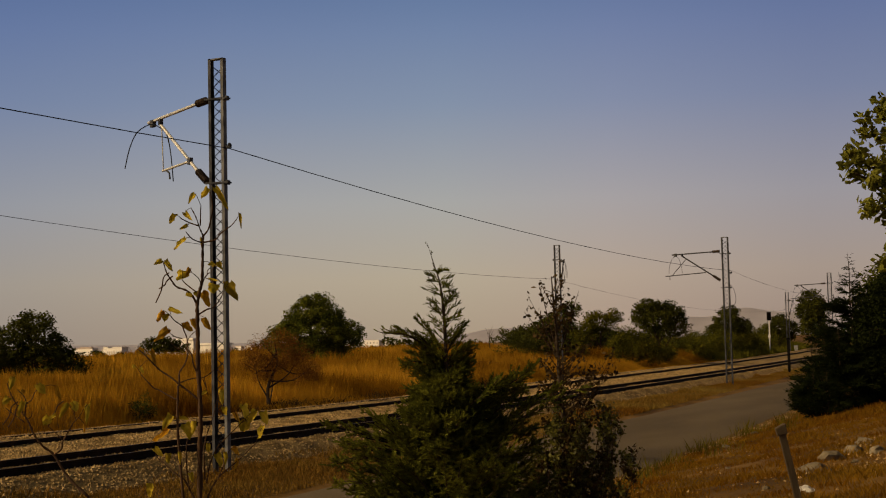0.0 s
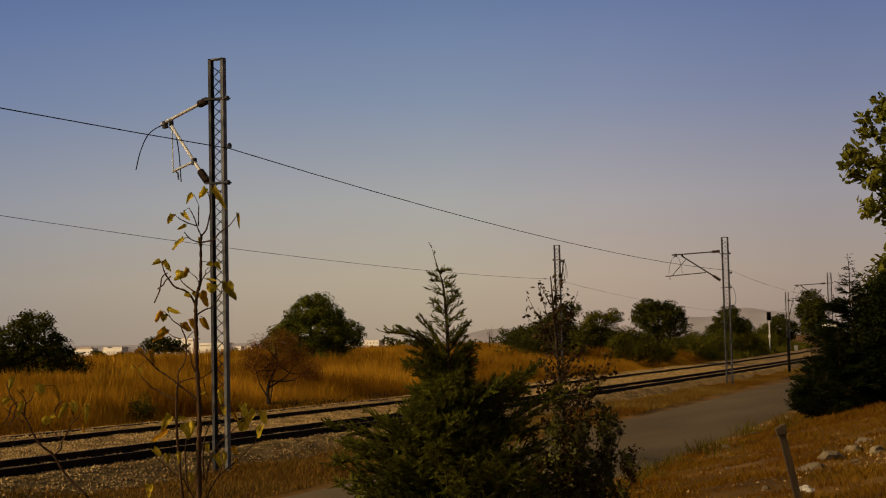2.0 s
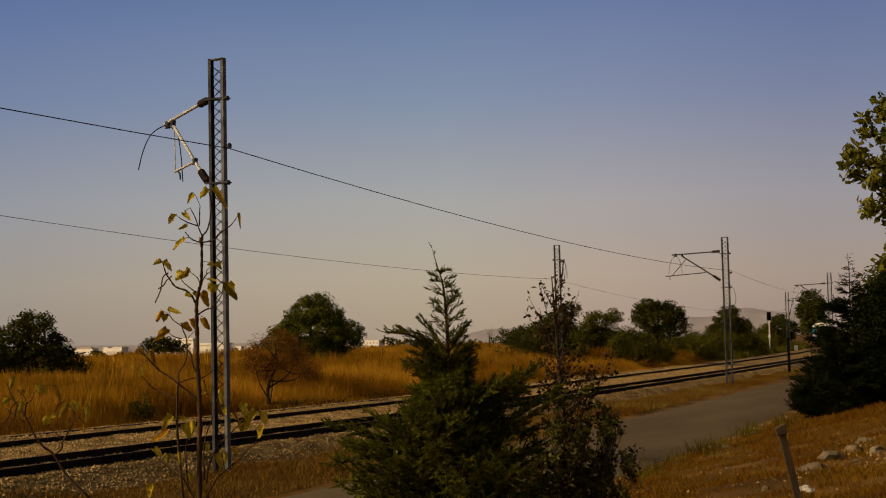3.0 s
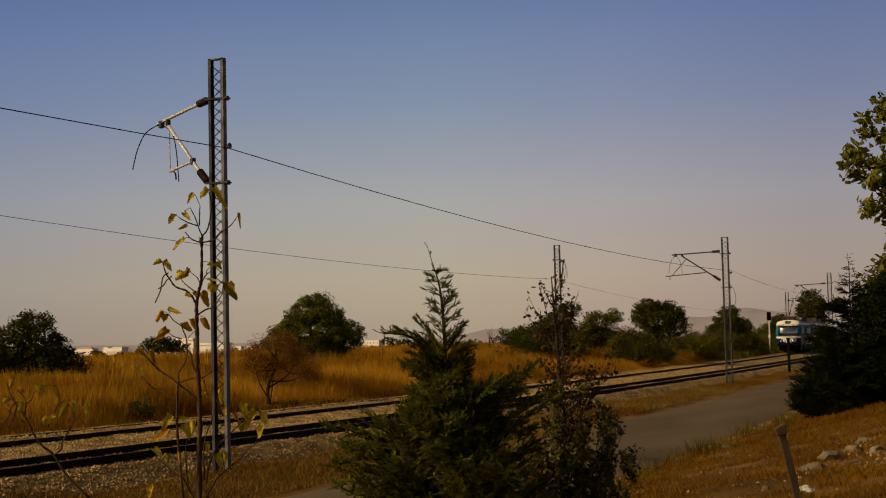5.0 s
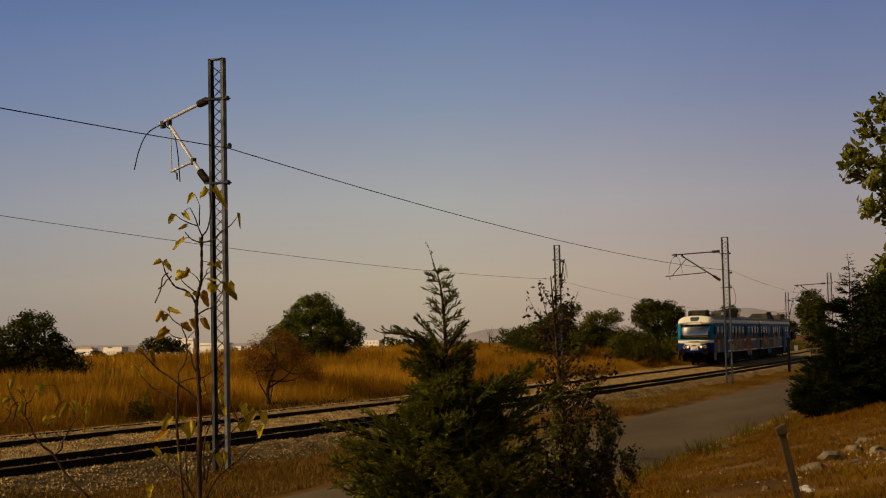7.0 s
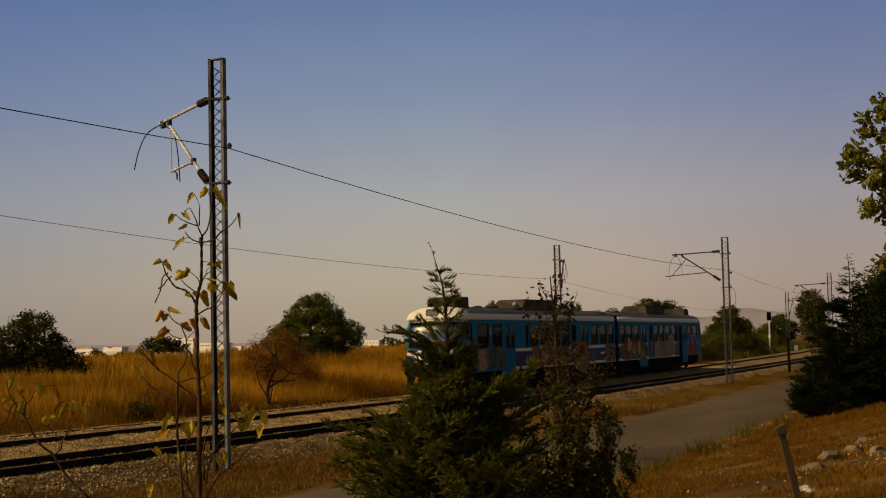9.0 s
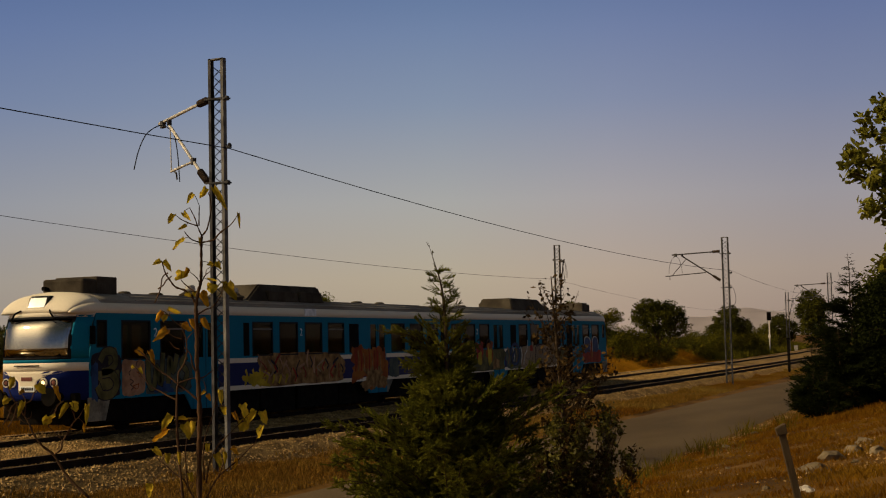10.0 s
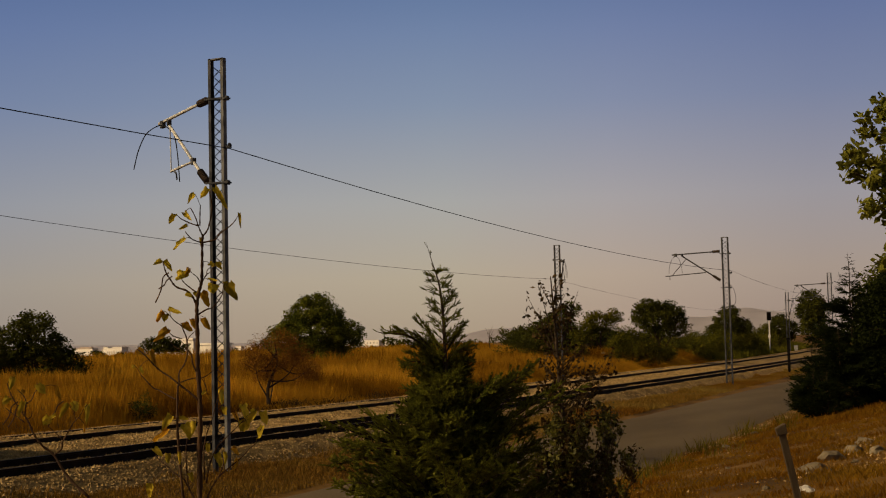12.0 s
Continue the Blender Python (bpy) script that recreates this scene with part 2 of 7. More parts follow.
def quads(name, verts):
    """A mesh of loose quads from an array (n, 4, 3)."""
    v = np.asarray(verts, dtype=np.float32).reshape(-1, 3)
    k = len(v) // 4
    mesh = bpy.data.meshes.new(name)
    mesh.vertices.add(len(v))
    mesh.vertices.foreach_set("co", v.ravel())
    mesh.loops.add(len(v))
    mesh.loops.foreach_set("vertex_index", np.arange(len(v), dtype=np.int32))
    mesh.polygons.add(k)
    mesh.polygons.foreach_set("loop_start", np.arange(0, len(v), 4, dtype=np.int32))
    mesh.polygons.foreach_set("loop_total", np.full(k, 4, dtype=np.int32))
    mesh.update()
    mesh.validate()
    return mesh


def box(bm, x0, x1, y0, y1, z0, z1, bevel=0.0):
    r = bmesh.ops.create_cube(bm, size=1.0)
    vs = r["verts"]
    for v in vs:
        v.co = Vector(((x0 + x1) / 2 + v.co.x * (x1 - x0), (y0 + y1) / 2 + v.co.y * (y1 - y0), (z0 + z1) / 2 + v.co.z * (z1 - z0)))
    if bevel:
        es = list({e for v in vs for e in v.link_edges})
        bmesh.ops.bevel(bm, geom=es, offset=bevel, segments=2, affect="EDGES", profile=0.5)
    return bm


def boxed(x0, x1, y0, y1, z0, z1, bevel=0.0):
    return box(bmesh.new(), x0, x1, y0, y1, z0, z1, bevel)


def tube(bm, pts, radii, sides=6, cap=True):
    """A tapered tube through points."""
    pts = [Vector(p) for p in pts]
    if not hasattr(radii, "__len__"):
        radii = [radii] * len(pts)
    rings = []
    for i, p in enumerate(pts):
        d = (pts[min(i + 1, len(pts) - 1)] - pts[max(i - 1, 0)]).normalized()
        a = d.cross(Vector((0.31, 0.52, 0.8)))
        if a.length < 0.05:
            a = d.cross(Vector((1, 0, 0)))
        a.normalize()
        b = d.cross(a)
        rings.append([bm.verts.new(p + (a * math.cos(k * math.tau / sides) + b * math.sin(k * math.tau / sides)) * radii[i]) for k in range(sides)])
    for r0, r1 in zip(rings, rings[1:]):
        for k in range(sides):
            bm.faces.new((r0[k], r0[(k + 1) % sides], r1[(k + 1) % sides], r1[k]))
    if cap:
        bm.faces.new(rings[0][::-1])
        bm.faces.new(rings[-1])
    return bm


def tubed(pts, radii, sides=6):
    return tube(bmesh.new(), pts, radii, sides)


def smooth_path(pts, n=6):
    """A soft line through points (Catmull-Rom)."""
    p = [Vector(q) for q in pts]
    p = [p[0] * 2 - p[1]] + p + [p[-1] * 2 - p[-2]]
    out = []
    for i in range(1, len(p) - 2):
        for k in range(n):
            t = k / n
            out.append(0.5 * ((2 * p[i]) + (p[i + 1] - p[i - 1]) * t + (2 * p[i - 1] - 5 * p[i] + 4 * p[i + 1] - p[i + 2]) * t * t
                              + (3 * p[i] - p[i - 1] - 3 * p[i + 1] + p[i + 2]) * t ** 3))
    return out + [p[-2]]


def lathe(bm, profile, sides=12, m=None):
    """A body turned about z from (radius, height) pairs."""
    rings = [[bm.verts.new((m or Matrix()) @ Vector((r * math.cos(k * math.tau / sides), r * math.sin(k * math.tau / sides), z))) for k in range(sides)] for r, z in profile]
    for a, b in zip(rings, rings[1:]):
        for k in range(sides):
            bm.faces.new((a[k], a[(k + 1) % sides], b[(k + 1) % sides], b[k]))
    bm.faces.new(rings[0][::-1])
    bm.faces.new(rings[-1])
    return bm


def thing(name, label, category, m=None, group="", kind=""):
    ob = new(name)
    ob.empty_display_size = 0.2
    if m:
        ob.matrix_basis = m
    return tagged(ob, label, category, group, kind)


rng = np.random.default_rng(7)


# ---- ground: d is the distance beyond the camera, square to the rails; y runs along them ----
TRACK_FAR, TRACK_NEAR, HALF = -25.13, -19.36, 0.75


def bend(y):
    """How far the railway has swung away from the road at y: a wide curve."""
    return 0.0003 * np.clip(np.asarray(y, float) - 50, 0, 250) ** 2


def road_far(y):
    return 14.5 + 0.00035 * np.maximum(y - 25, 0) ** 2 + 0.006 * (y - 25)


def road_near(y):
    return 8.25 + 0.00045 * np.maximum(y - 25, 0) ** 2 + 0.02 * (y - 25)


WAVES = [(math.cos(a) * k, math.sin(a) * k, p, 1 / k ** 0.6) for a, k, p in ((0.3, 1.0, 0.1), (1.9, 1.13, 2.0), (2.9, 1.31, 4.0), (0.9, 1.9, 1.0), (2.3, 2.2, 5.1), (1.4, 2.9, 3.3), (0.1, 3.4, 0.7), (2.7, 4.3, 2.6))]


def bumps(x, y, s):
    """Uneven swells of about s metres, from -1 to 1."""
    t = sum(g * np.sin((a * x + b * y) / s + p + 1.3 * np.sin((b * x - a * y) / (1.7 * s) + 2 * p)) for a, b, p, g in WAVES)
    return t / 3.2


def height(x, y):
    x, y = np.asarray(x, float), np.asarray(y, float)
    d = -x
    d = d - bend(y) * np.clip((d - 15) / 3, 0, 1) * np.clip((200 - d) / 100, 0, 1)
    far = np.interp(d, [-400, -60, -8, 0, 1.5, 3, 4.8, 6.5, 8.2, 8.6, 14.3, 15.2, 17.3, 18.5, 27.6, 28.4, 30.5, 34, 40, 55, 75, 110, 200, 500, 1200, 5000],
                    [6, 3.0, 1.3, 0.75, 0.56, 0.32, 0.05, -0.25, -0.55, -0.64, -0.64, -0.55, -0.5, -0.6, -0.5, -0.3, 0.15, 0.62, 0.90, 1.1, 1.15, 0.7, -1.0, -2.0, -4, -20])
    near = np.where(d < 8.2, 1, 0) * np.clip((8.2 - d) / 6, 0, 1)
    field = np.clip((d - 29) / 6, 0, 1)
    rough = bumps(x, y, 1.2) * 0.05 * near + bumps(x, y, 5.0) * 0.22 * field + bumps(x, y, 0.9) * 0.05 * field
    return far + rough + near * np.clip((y - 25) / 30, 0, 1) * 0.1


def lerp_steps(stops):
    out = []
    for a, b, n in stops:
        out += list(np.linspace(a, b, n, endpoint=False))
    return np.array(out + [stops[-1][1]])


def sheet(name, xs, ys, z, mat, smooth=True, shift=None):
    X, Y = np.meshgrid(xs, ys, indexing="ij")
    if shift:
        X = X - shift(Y)
    Z = z(X, Y)
    v = np.stack([X, Y, Z], -1).reshape(-1, 3)
    a = (np.arange(len(xs) - 1)[:, None] * len(ys) + np.arange(len(ys) - 1)[None]).ravel()
    f = np.stack([a, a + len(ys), a + len(ys) + 1, a + 1], -1)
    mesh = bpy.data.meshes.new(name)
    mesh.from_pydata(v.tolist(), [], f.tolist())
    mesh.update()
    return link(name, mesh, mat, smooth=smooth)


gx = -lerp_steps([(-400, -40, 6), (-40, -4, 10), (-4, 9, 60), (9, 18, 20), (18, 28, 8), (28, 60, 80), (60, 120, 25), (120, 600, 14), (600, 4800, 12)])[::-1]
gy = lerp_steps([(-1500, -100, 8), (-100, 0, 12), (0, 70, 140), (70, 180, 80), (180, 600, 20), (600, 4800, 14)])
ground = tagged(sheet("ground", gx, gy, height, M_GROUND), "dry tan earth with sparse dead grass", "ground", kind="structure")


# ballast bed under both tracks
def rise(y):
    """The line climbs a little in the nearer stretch."""
    return 0.15 * np.tanh(0.0053 * 3 * np.logaddexp(0, (43 - np.asarray(y, float)) / 3) / 0.15)


def ballast_height(x, y):
    d = -x - bend(y)
    z = np.interp(d, [17.2, 17.5, 18.25, 20.5, 21.3, 22.9, 24.0, 24.9, 25.7, 26.2, 27.3, 28.3], [-0.72, -0.56, -0.17, -0.16, -0.24, -0.24, -0.15, -0.10, -0.03, -0.03, -0.14, -0.55])
    return z + rise(y) + bumps(x, y, 0.16) * 0.016 + bumps(x + 3, y, 0.6) * 0.02


ballast = tagged(sheet("ballast", -np.linspace(17.2, 28.3, 90)[::-1], lerp_steps([(-60, 16, 20), (16, 60, 360), (60, 130, 260), (130, 420, 60)]), ballast_height, M_BALLAST, False, bend),
                 "grey-brown crushed stone track ballast", "ballast", kind="structure")


def stones(name, count, x0, x1, y0, y1, z, size, label):
    """Loose angular stones, joined."""
    y = y0 + (y1 - y0) * rng.random(count) ** 1.6
    x = rng.uniform(x0, x1, count)
    keep = (np.abs(x - TRACK_NEAR - HALF) > 0.1) & (np.abs(x - TRACK_NEAR + HALF) > 0.1) & (np.abs(x - TRACK_FAR - HALF) > 0.1) & (np.abs(x - TRACK_FAR + HALF) > 0.1)
    x, y = x[keep], y[keep]
    if z is ballast_height:
        x = x - bend(y)
    n = len(x)
    c = np.stack([x, y, z(x, y)], -1)
    octa = np.array([[1, 0, 0], [0, 1, 0], [-1, 0, 0], [0, -1, 0], [0, 0, 1], [0, 0, -1]], float)
    f = np.array([[0, 1, 4], [1, 2, 4], [2, 3, 4], [3, 0, 4]])
    r = size * rng.uniform(0.5, 1.3, (n, 1, 1))
    v = octa[None] * rng.uniform(0.6, 1.3, (n, 6, 3)) * r
    a = rng.uniform(0, math.tau, n)
    ca, sa = np.cos(a)[:, None], np.sin(a)[:, None]
    v = np.stack([v[..., 0] * ca - v[..., 1] * sa, v[..., 0] * sa + v[..., 1] * ca, v[..., 2] * 0.8], -1) + c[:, None]
    ob = link(name, triangles(name, v[:, f]), M_STONE)
    return tagged(ob, label, "stones", kind="stuff")


stones("ballast_stones", 95000, -28.0, -17.4, 16, 110, ballast_height, 0.042, "loose angular grey ballast stones")


# rails
def railway(x, name, label):
    tr = thing(name, label, "track", pose(x, 0, 0), kind="structure")
    prof = [(-0.07, -0.172), (0.07, -0.172), (0.07, -0.155), (0.012, -0.13), (0.012, -0.045), (0.036, -0.035), (0.036, -0.004), (-0.036, -0.004), (-0.036, -0.035), (-0.012, -0.045), (-0.012, -0.13), (-0.07, -0.155)]
    ys = list(lerp_steps([(-60, 0, 12), (0, 60, 40), (60, 300, 40), (300, 420, 4)]))
    for side in (-1, 1):
        v, f = [], []
        for yy in ys:
            v += [(side * HALF + px - float(bend(yy)), yy, pz + float(rise(yy))) for px, pz in prof]
        k = len(prof)
        for i in range(len(ys) - 1):
            f += [(i * k + j, i * k + (j + 1) % k, (i + 1) * k + (j + 1) % k, (i + 1) * k + j) for j in range(k)]
        rail = link("rail", mesh_from("rail", v, f), M_RAIL, tr)
        v, f = [], []
        for yy in ys:
            v += [(side * HALF + px - float(bend(yy)), yy, pz + float(rise(yy))) for px, pz in ((-0.028, -0.004), (0.028, -0.004), (0.028, 0.0), (-0.028, 0.0))]
        for i in range(len(ys) - 1):
            f += [(i * 4 + j, i * 4 + (j + 1) % 4, i * 4 + 4 + (j + 1) % 4, i * 4 + 4 + j) for j in range(4)]
        link("running_surface", mesh_from("running_surface", v, f), M_RAILHEAD, rail, "worn bright rail head")
    return tr


railway(TRACK_FAR, "railway_track", "rusty steel rails of the far railway track")
railway(TRACK_NEAR, "railway_track", "rusty steel rails of the near railway track")

# road
ry = lerp_steps([(-60, 10, 12), (10, 120, 70), (120, 300, 20)])
rv, rf = [], []
for i, yy in enumerate(ry):
    n_, f_ = float(road_near(yy)), float(road_far(yy))
    wob = 0.10 * math.sin(yy * 0.9) + 0.06 * math.sin(yy * 2.7 + 1) + 0.04 * math.sin(yy * 6.1)
    for k in range(9):
        t = k / 8
        edge = wob * (1 if k == 0 else -0.7 if k == 8 else 0)
        rv.append((-(n_ + (f_ - n_) * t + edge), yy, -0.60 + 0.05 * (1 - (2 * t - 1) ** 2) - (0.12 if k in (0, 8) else 0)))
for i in range(len(ry) - 1):
    rf += [(i * 9 + k, i * 9 + k + 1, (i + 1) * 9 + k + 1, (i + 1) * 9 + k) for k in range(8)]
tagged(link("road", mesh_from("road", rv, [q[::-1] for q in rf]), M_ASPHALT, smooth=True), "worn grey asphalt service road", "road", kind="structure")


# ---- overhead line: lattice masts, cantilevers, wires ----
def lattice_mast(top, bright=None):
    """Two channel legs, 0.4 m apart across the track, laced on both faces; base at z 0."""
    mast = thing("lattice_mast", "grey galvanised lattice catenary mast beside the railway", "mast", group="catenary masts")
    for s in (-1, 1):
        w0, w1 = s * 0.130, s * 0.200
        prof = [(w0, -0.07), (w1, -0.07), (w1, 0.07), (w0, 0.07), (w0, 0.062), (w1 - s * 0.009, 0.062), (w1 - s * 0.009, -0.062), (w0, -0.062)]
        v = [(px, py, z) for z in (-0.3, top) for px, py in prof]
        f = [(k, (k + 1) % 8, 8 + (k + 1) % 8, 8 + k) for k in range(8)] + [(8, 9, 14, 15), (9, 10, 13, 14), (10, 11, 12, 13), (7, 6, 1, 0), (6, 5, 2, 1), (5, 4, 3, 2)]
        # light on the legs is put into their steel: one paler, one darker
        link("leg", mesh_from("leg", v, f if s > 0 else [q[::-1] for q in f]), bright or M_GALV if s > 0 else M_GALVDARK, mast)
    step, shared = 0.23, {}
    for face in (1,):
        z, k = 0.1, 0
        while z + step < top:
            for lean in (-1, 1):
                if lean not in shared:
                    bm = bmesh.new()
                    tube(bm, [(-0.14 * lean, 0, 0), (0.14 * lean, 0, step)], 0.011, 4)
                    mesh = bpy.data.meshes.new("brace")
                    bm.to_mesh(mesh)
                    bm.free()
                    mesh.materials.append(M_GALVDARK)
                    shared[lean] = mesh
                ob = new("brace", shared[lean])
                ob.parent = mast
                ob.location = (0, face * (0.064 + 0.006 * lean), z)
            z += step
            k += 1
    bm = bmesh.new()
    box(bm, -0.19, 0.19, -0.07, 0.07, top - 0.03, top, 0.005)
    part("cap_plate", bm, M_GALV, mast)
    for z, name in ((top - 0.93, "hinge_bracket"), (top - 2.86, "hinge_bracket")):
        bm = bmesh.new()
        box(bm, -0.30, 0.30, -0.085, -0.07, z - 0.02, z + 0.02)
        box(bm, -0.30, 0.30, 0.07, 0.085, z - 0.02, z + 0.02)
        box(bm, 0.20, 0.29, -0.05, 0.05, z - 0.05, z + 0.05, 0.01)
        part(name, bm, M_GALVDARK, mast)
    bm = bmesh.new()
    box(bm, 0.19, 0.34, -0.04, 0.04, top - 2.08, top - 2.02)
    lathe(bm, [(0.02, 0), (0.05, 0.02), (0.05, 0.05), (0.02, 0.09)], 8, Matrix.Translation((0.31, 0, top - 2.05)))
    part("wire_bracket", bm, M_GALVDARK, mast)
    if bright:
        part("loose_wire", tubed(smooth_path([(0.22, 0, top - 2.7), (0.42, 0.05, top - 3.0), (0.5, 0.05, top - 3.6), (0.3, 0, top - 4.0), (0.22, 0, top - 4.1)]), 0.012, 5), M_WIRE, mast)
    return mast


def insulator(a, b, r=0.092):
    """A ribbed insulator between two points."""
    a, b = Vector(a), Vector(b)
    m = Matrix.Translation(a) @ (b - a).to_track_quat("Z", "Y").to_matrix().to_4x4()
    n, ln = 7, (b - a).length
    prof = [(0.03, 0)]
    for i in range(n):
        z = ln * (i + 0.2) / n
        prof += [(r * 0.72, z), (r, z + ln / n * 0.35), (r * 0.72, z + ln / n * 0.7)]
    prof.append((0.03, ln))
    return lathe(bmesh.new(), prof, 10, m)


def cantilever(spread, label, complete, steel):
    """A swinging bracket; hinge line on z, reaching along +x; upper hinge at z 0, lower one at -spread."""
    arm = thing("cantilever_arm", label, "bracket", group="catenary cantilevers")
    hinge = 0.0 if complete else 0.08
    part("top_tube", tubed([(0.5, 0, -0.015 + hinge), (2.85, 0, -0.09 + 0.3 * hinge)], 0.038, 8), steel, arm)
    part("insulator", insulator((0.08, 0, hinge), (0.5, 0, -0.015 + hinge)), M_INSUL, arm)
    part("diagonal_tube", tubed([(0.50, 0, -spread + 0.33), (2.25, 0, -0.18)], 0.038, 8), steel, arm)
    part("insulator", insulator((0.1, 0, -spread + 0.05), (0.50, 0, -spread + 0.33)), M_INSUL, arm)
    part("clamp", lathe(bmesh.new(), [(0.05, 0), (0.065, 0.03), (0.065, 0.13), (0.05, 0.16)], 8, pose(2.25, 0, -0.20)), M_GALVDARK, arm)
    part("tube_end", boxed(2.55, 2.72, -0.05, 0.05, -0.20, -0.02, 0.015), M_GALVDARK, arm)
    if complete:
        part("registration_tube", tubed([(0.90, 0, -1.17), (3.25, 0, -1.30)], 0.028, 8), steel, arm)
        part("strut", tubed([(2.0, 0, -0.33), (2.87, 0, -1.28)], 0.02, 6), steel, arm)
        part("hook", tubed([(3.0, 0, -1.30), (3.0, 0, -1.5)], 0.02, 6), M_GALVDARK, arm)
        for dx in (-0.35, 0.35):
            part("loose_wire", tubed(smooth_path([(2.62, 0, -0.15), (2.62 + dx * 0.6, 0.1, -0.35), (2.62 + dx, 0.15, -0.8), (2.62 + dx * 1.1, 0.15, -1.15)]), 0.012, 5), M_WIRE, arm)
    else:
        part("registration_tube", tubed([(0.85, 0, -1.23), (2.17, 0, -1.32)], 0.03, 8), steel, arm)
        part("clamp", boxed(0.80, 0.93, -0.05, 0.05, -1.31, -1.15, 0.015), M_GALVDARK, arm)
        part("hook", tubed([(2.05, 0, -1.30), (1.85, 0, -1.40), (1.82, 0, -1.55)], 0.022, 6), M_GALVDARK, arm)
        part("dropper_rod", tubed([(2.2, 0, -0.22), (2.1, 0.02, -1.30)], 0.016, 6), steel, arm)
        part("dropper_wire", tubed(smooth_path([(2.45, 0, -0.18), (2.0, 0, -0.42), (1.78, 0, -0.9), (1.66, 0, -1.62)]), 0.014, 5), M_WIRE, arm)
        part("loose_wire", tubed(smooth_path([(2.5, 0, -0.18), (2.62, 0.12, -0.15), (2.7, 0.40, -0.36), (2.66, 0.62, -0.78), (2.62, 0.76, -1.26)]), 0.014, 5), M_WIRE, arm)
    return arm


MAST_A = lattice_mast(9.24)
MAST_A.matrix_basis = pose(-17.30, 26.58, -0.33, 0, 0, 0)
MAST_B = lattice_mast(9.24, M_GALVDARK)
MAST_B.matrix_basis = pose(-17.0, 77.8, -1.40)
MAST_C = copy_thing(MAST_B, pose(-18.7, 128.3, -1.55))
MAST_D = copy_thing(MAST_B, pose(-28.5, 82.1, -1.05, 0, 0, 180))
MAST_E = copy_thing(MAST_B, pose(-33.2, 189.1, -2.87, 0, 0, 180) @ Matrix.Scale(1.16, 4))
ARM_HINGE = (-17.54, 26.58, 7.90)
SWING_ARM = cantilever(1.84, "pale tubular cantilever with dangling loose wires, swinging on its mast", False, M_TUBE)
ARM_B = cantilever(1.70, "tubular cantilever bracket with brown insulators on a mast", True, M_GALVDARK)
ARM_B.matrix_basis = pose(-17.22, 77.8, 7.05, 0, 0, 180)
copy_thing(ARM_B, pose(-18.95, 128.3, 6.75, 0, 0, 180))
copy_thing(ARM_B, pose(-28.3, 82.05, 7.15, 0, 0, -66))
copy_thing(ARM_B, pose(-28.4, 162.9, 6.1, 0, 0, -70))


def wire(a, b, sag, r=0.013):
    a, b = Vector(a), Vector(b)
    return [a.lerp(b, t) - Vector((0, 0, sag * 4 * t * (1 - t))) for t in np.linspace(0, 1, 15)]


W1 = [(-17.0, -25.0, 7.46), (-17.0, 26.6, 6.82), (-16.7, 77.8, 5.93), (-18.4, 128.3, 5.6)]
W2 = [(-28.7, -2.0, 8.1), (-28.75, 82.1, 6.05), (-28.9, 163.0, 5.0)]
for k, (a, b) in enumerate(zip(W1, W1[1:])):
    tagged(part("overhead_wire", tubed(wire(a, b, 0.45 if k else 0.5), 0.011 if k < 2 else 0.007, 5), M_WIRE), "thin dark feeder wire slung from mast to mast", "wire", "feeder wires")
for k, (a, b) in enumerate(zip(W2, W2[1:])):
    tagged(part("overhead_wire", tubed(wire(a, b, 0.90), 0.009 if k == 0 else 0.007, 5), M_WIRE), "thin dark feeder wire slung from mast to mast", "wire", "feeder wires")

# signal beyond the far track
sig = thing("railway_signal", "white-posted railway signal with a black head", "signal", pose(-34.1, 180.6, -1.19) @ Matrix.Scale(1.2, 4))
part("post", tubed([(0, 0, 0), (0, 0, 4.6)], 0.07, 8), M_PLASTER, sig)
sig_head = part("head", boxed(-0.22, 0.22, -0.12, 0.12, 4.35, 5.25, 0.03), M_BLACK, sig)
for z in (4.6, 4.85, 5.1):
    part("hood", lathe(bmesh.new(), [(0.10, 0), (0.10, 0.16), (0.085, 0.16), (0.085, 0.02)], 10, pose(0, -0.12, z, 90)), M_BLACK, sig_head)
part("junction_box", boxed(-0.14, 0.14, -0.16, 0.02, 2.5, 2.75, 0.02), M_PLASTER, sig)

cabinet = thing("trackside_cabinet", "small pale metal cabinet beside the far railway", "cabinet", pose(-34.8, 204.0, float(height(-34.8, 204.0)), 0, 0, 20))
cab_body = part("body", boxed(-0.22, 0.22, -0.2, 0.2, 0.0, 1.0, 0.03), M_TUBE, cabinet)
part("door", boxed(-0.18, 0.18, -0.215, -0.2, 0.1, 0.94, 0.004), M_TUBE, cab_body)
part("roof", boxed(-0.26, 0.26, -0.24, 0.24, 1.0, 1.05, 0.015), M_GALV, cabinet)
post = thing("marker_post", "short dark iron post at the edge of the ballast", "post", pose(-17.6, 100.1, -0.5))
part("shaft", boxed(-0.09, 0.09, -0.09, 0.09, -0.2, 2.35, 0.02), M_BLACK, post)
part("cap", boxed(-0.13, 0.13, -0.13, 0.13, 2.35, 2.5, 0.03), M_BLACK, post)


# ---- the diesel railcar ----
LEN = 23.05
WINDOWS = [(1.38, 2.7), (3.2, 4.4), (8.2, 9.45), (9.9, 11.1), (11.6, 12.8), (13.25, 14.45), (18.35, 19.55), (20.05, 21.3), (21.7, 22.75)]
NARROW = [(0.30, 0.72), (7.65, 8.0), (14.85, 15.6)]
DOORS = [(4.82, 6.2), (16.45, 17.9)]
W0, SILL, LINTEL, EAVE = 1.42, 1.99, 3.06, 3.27


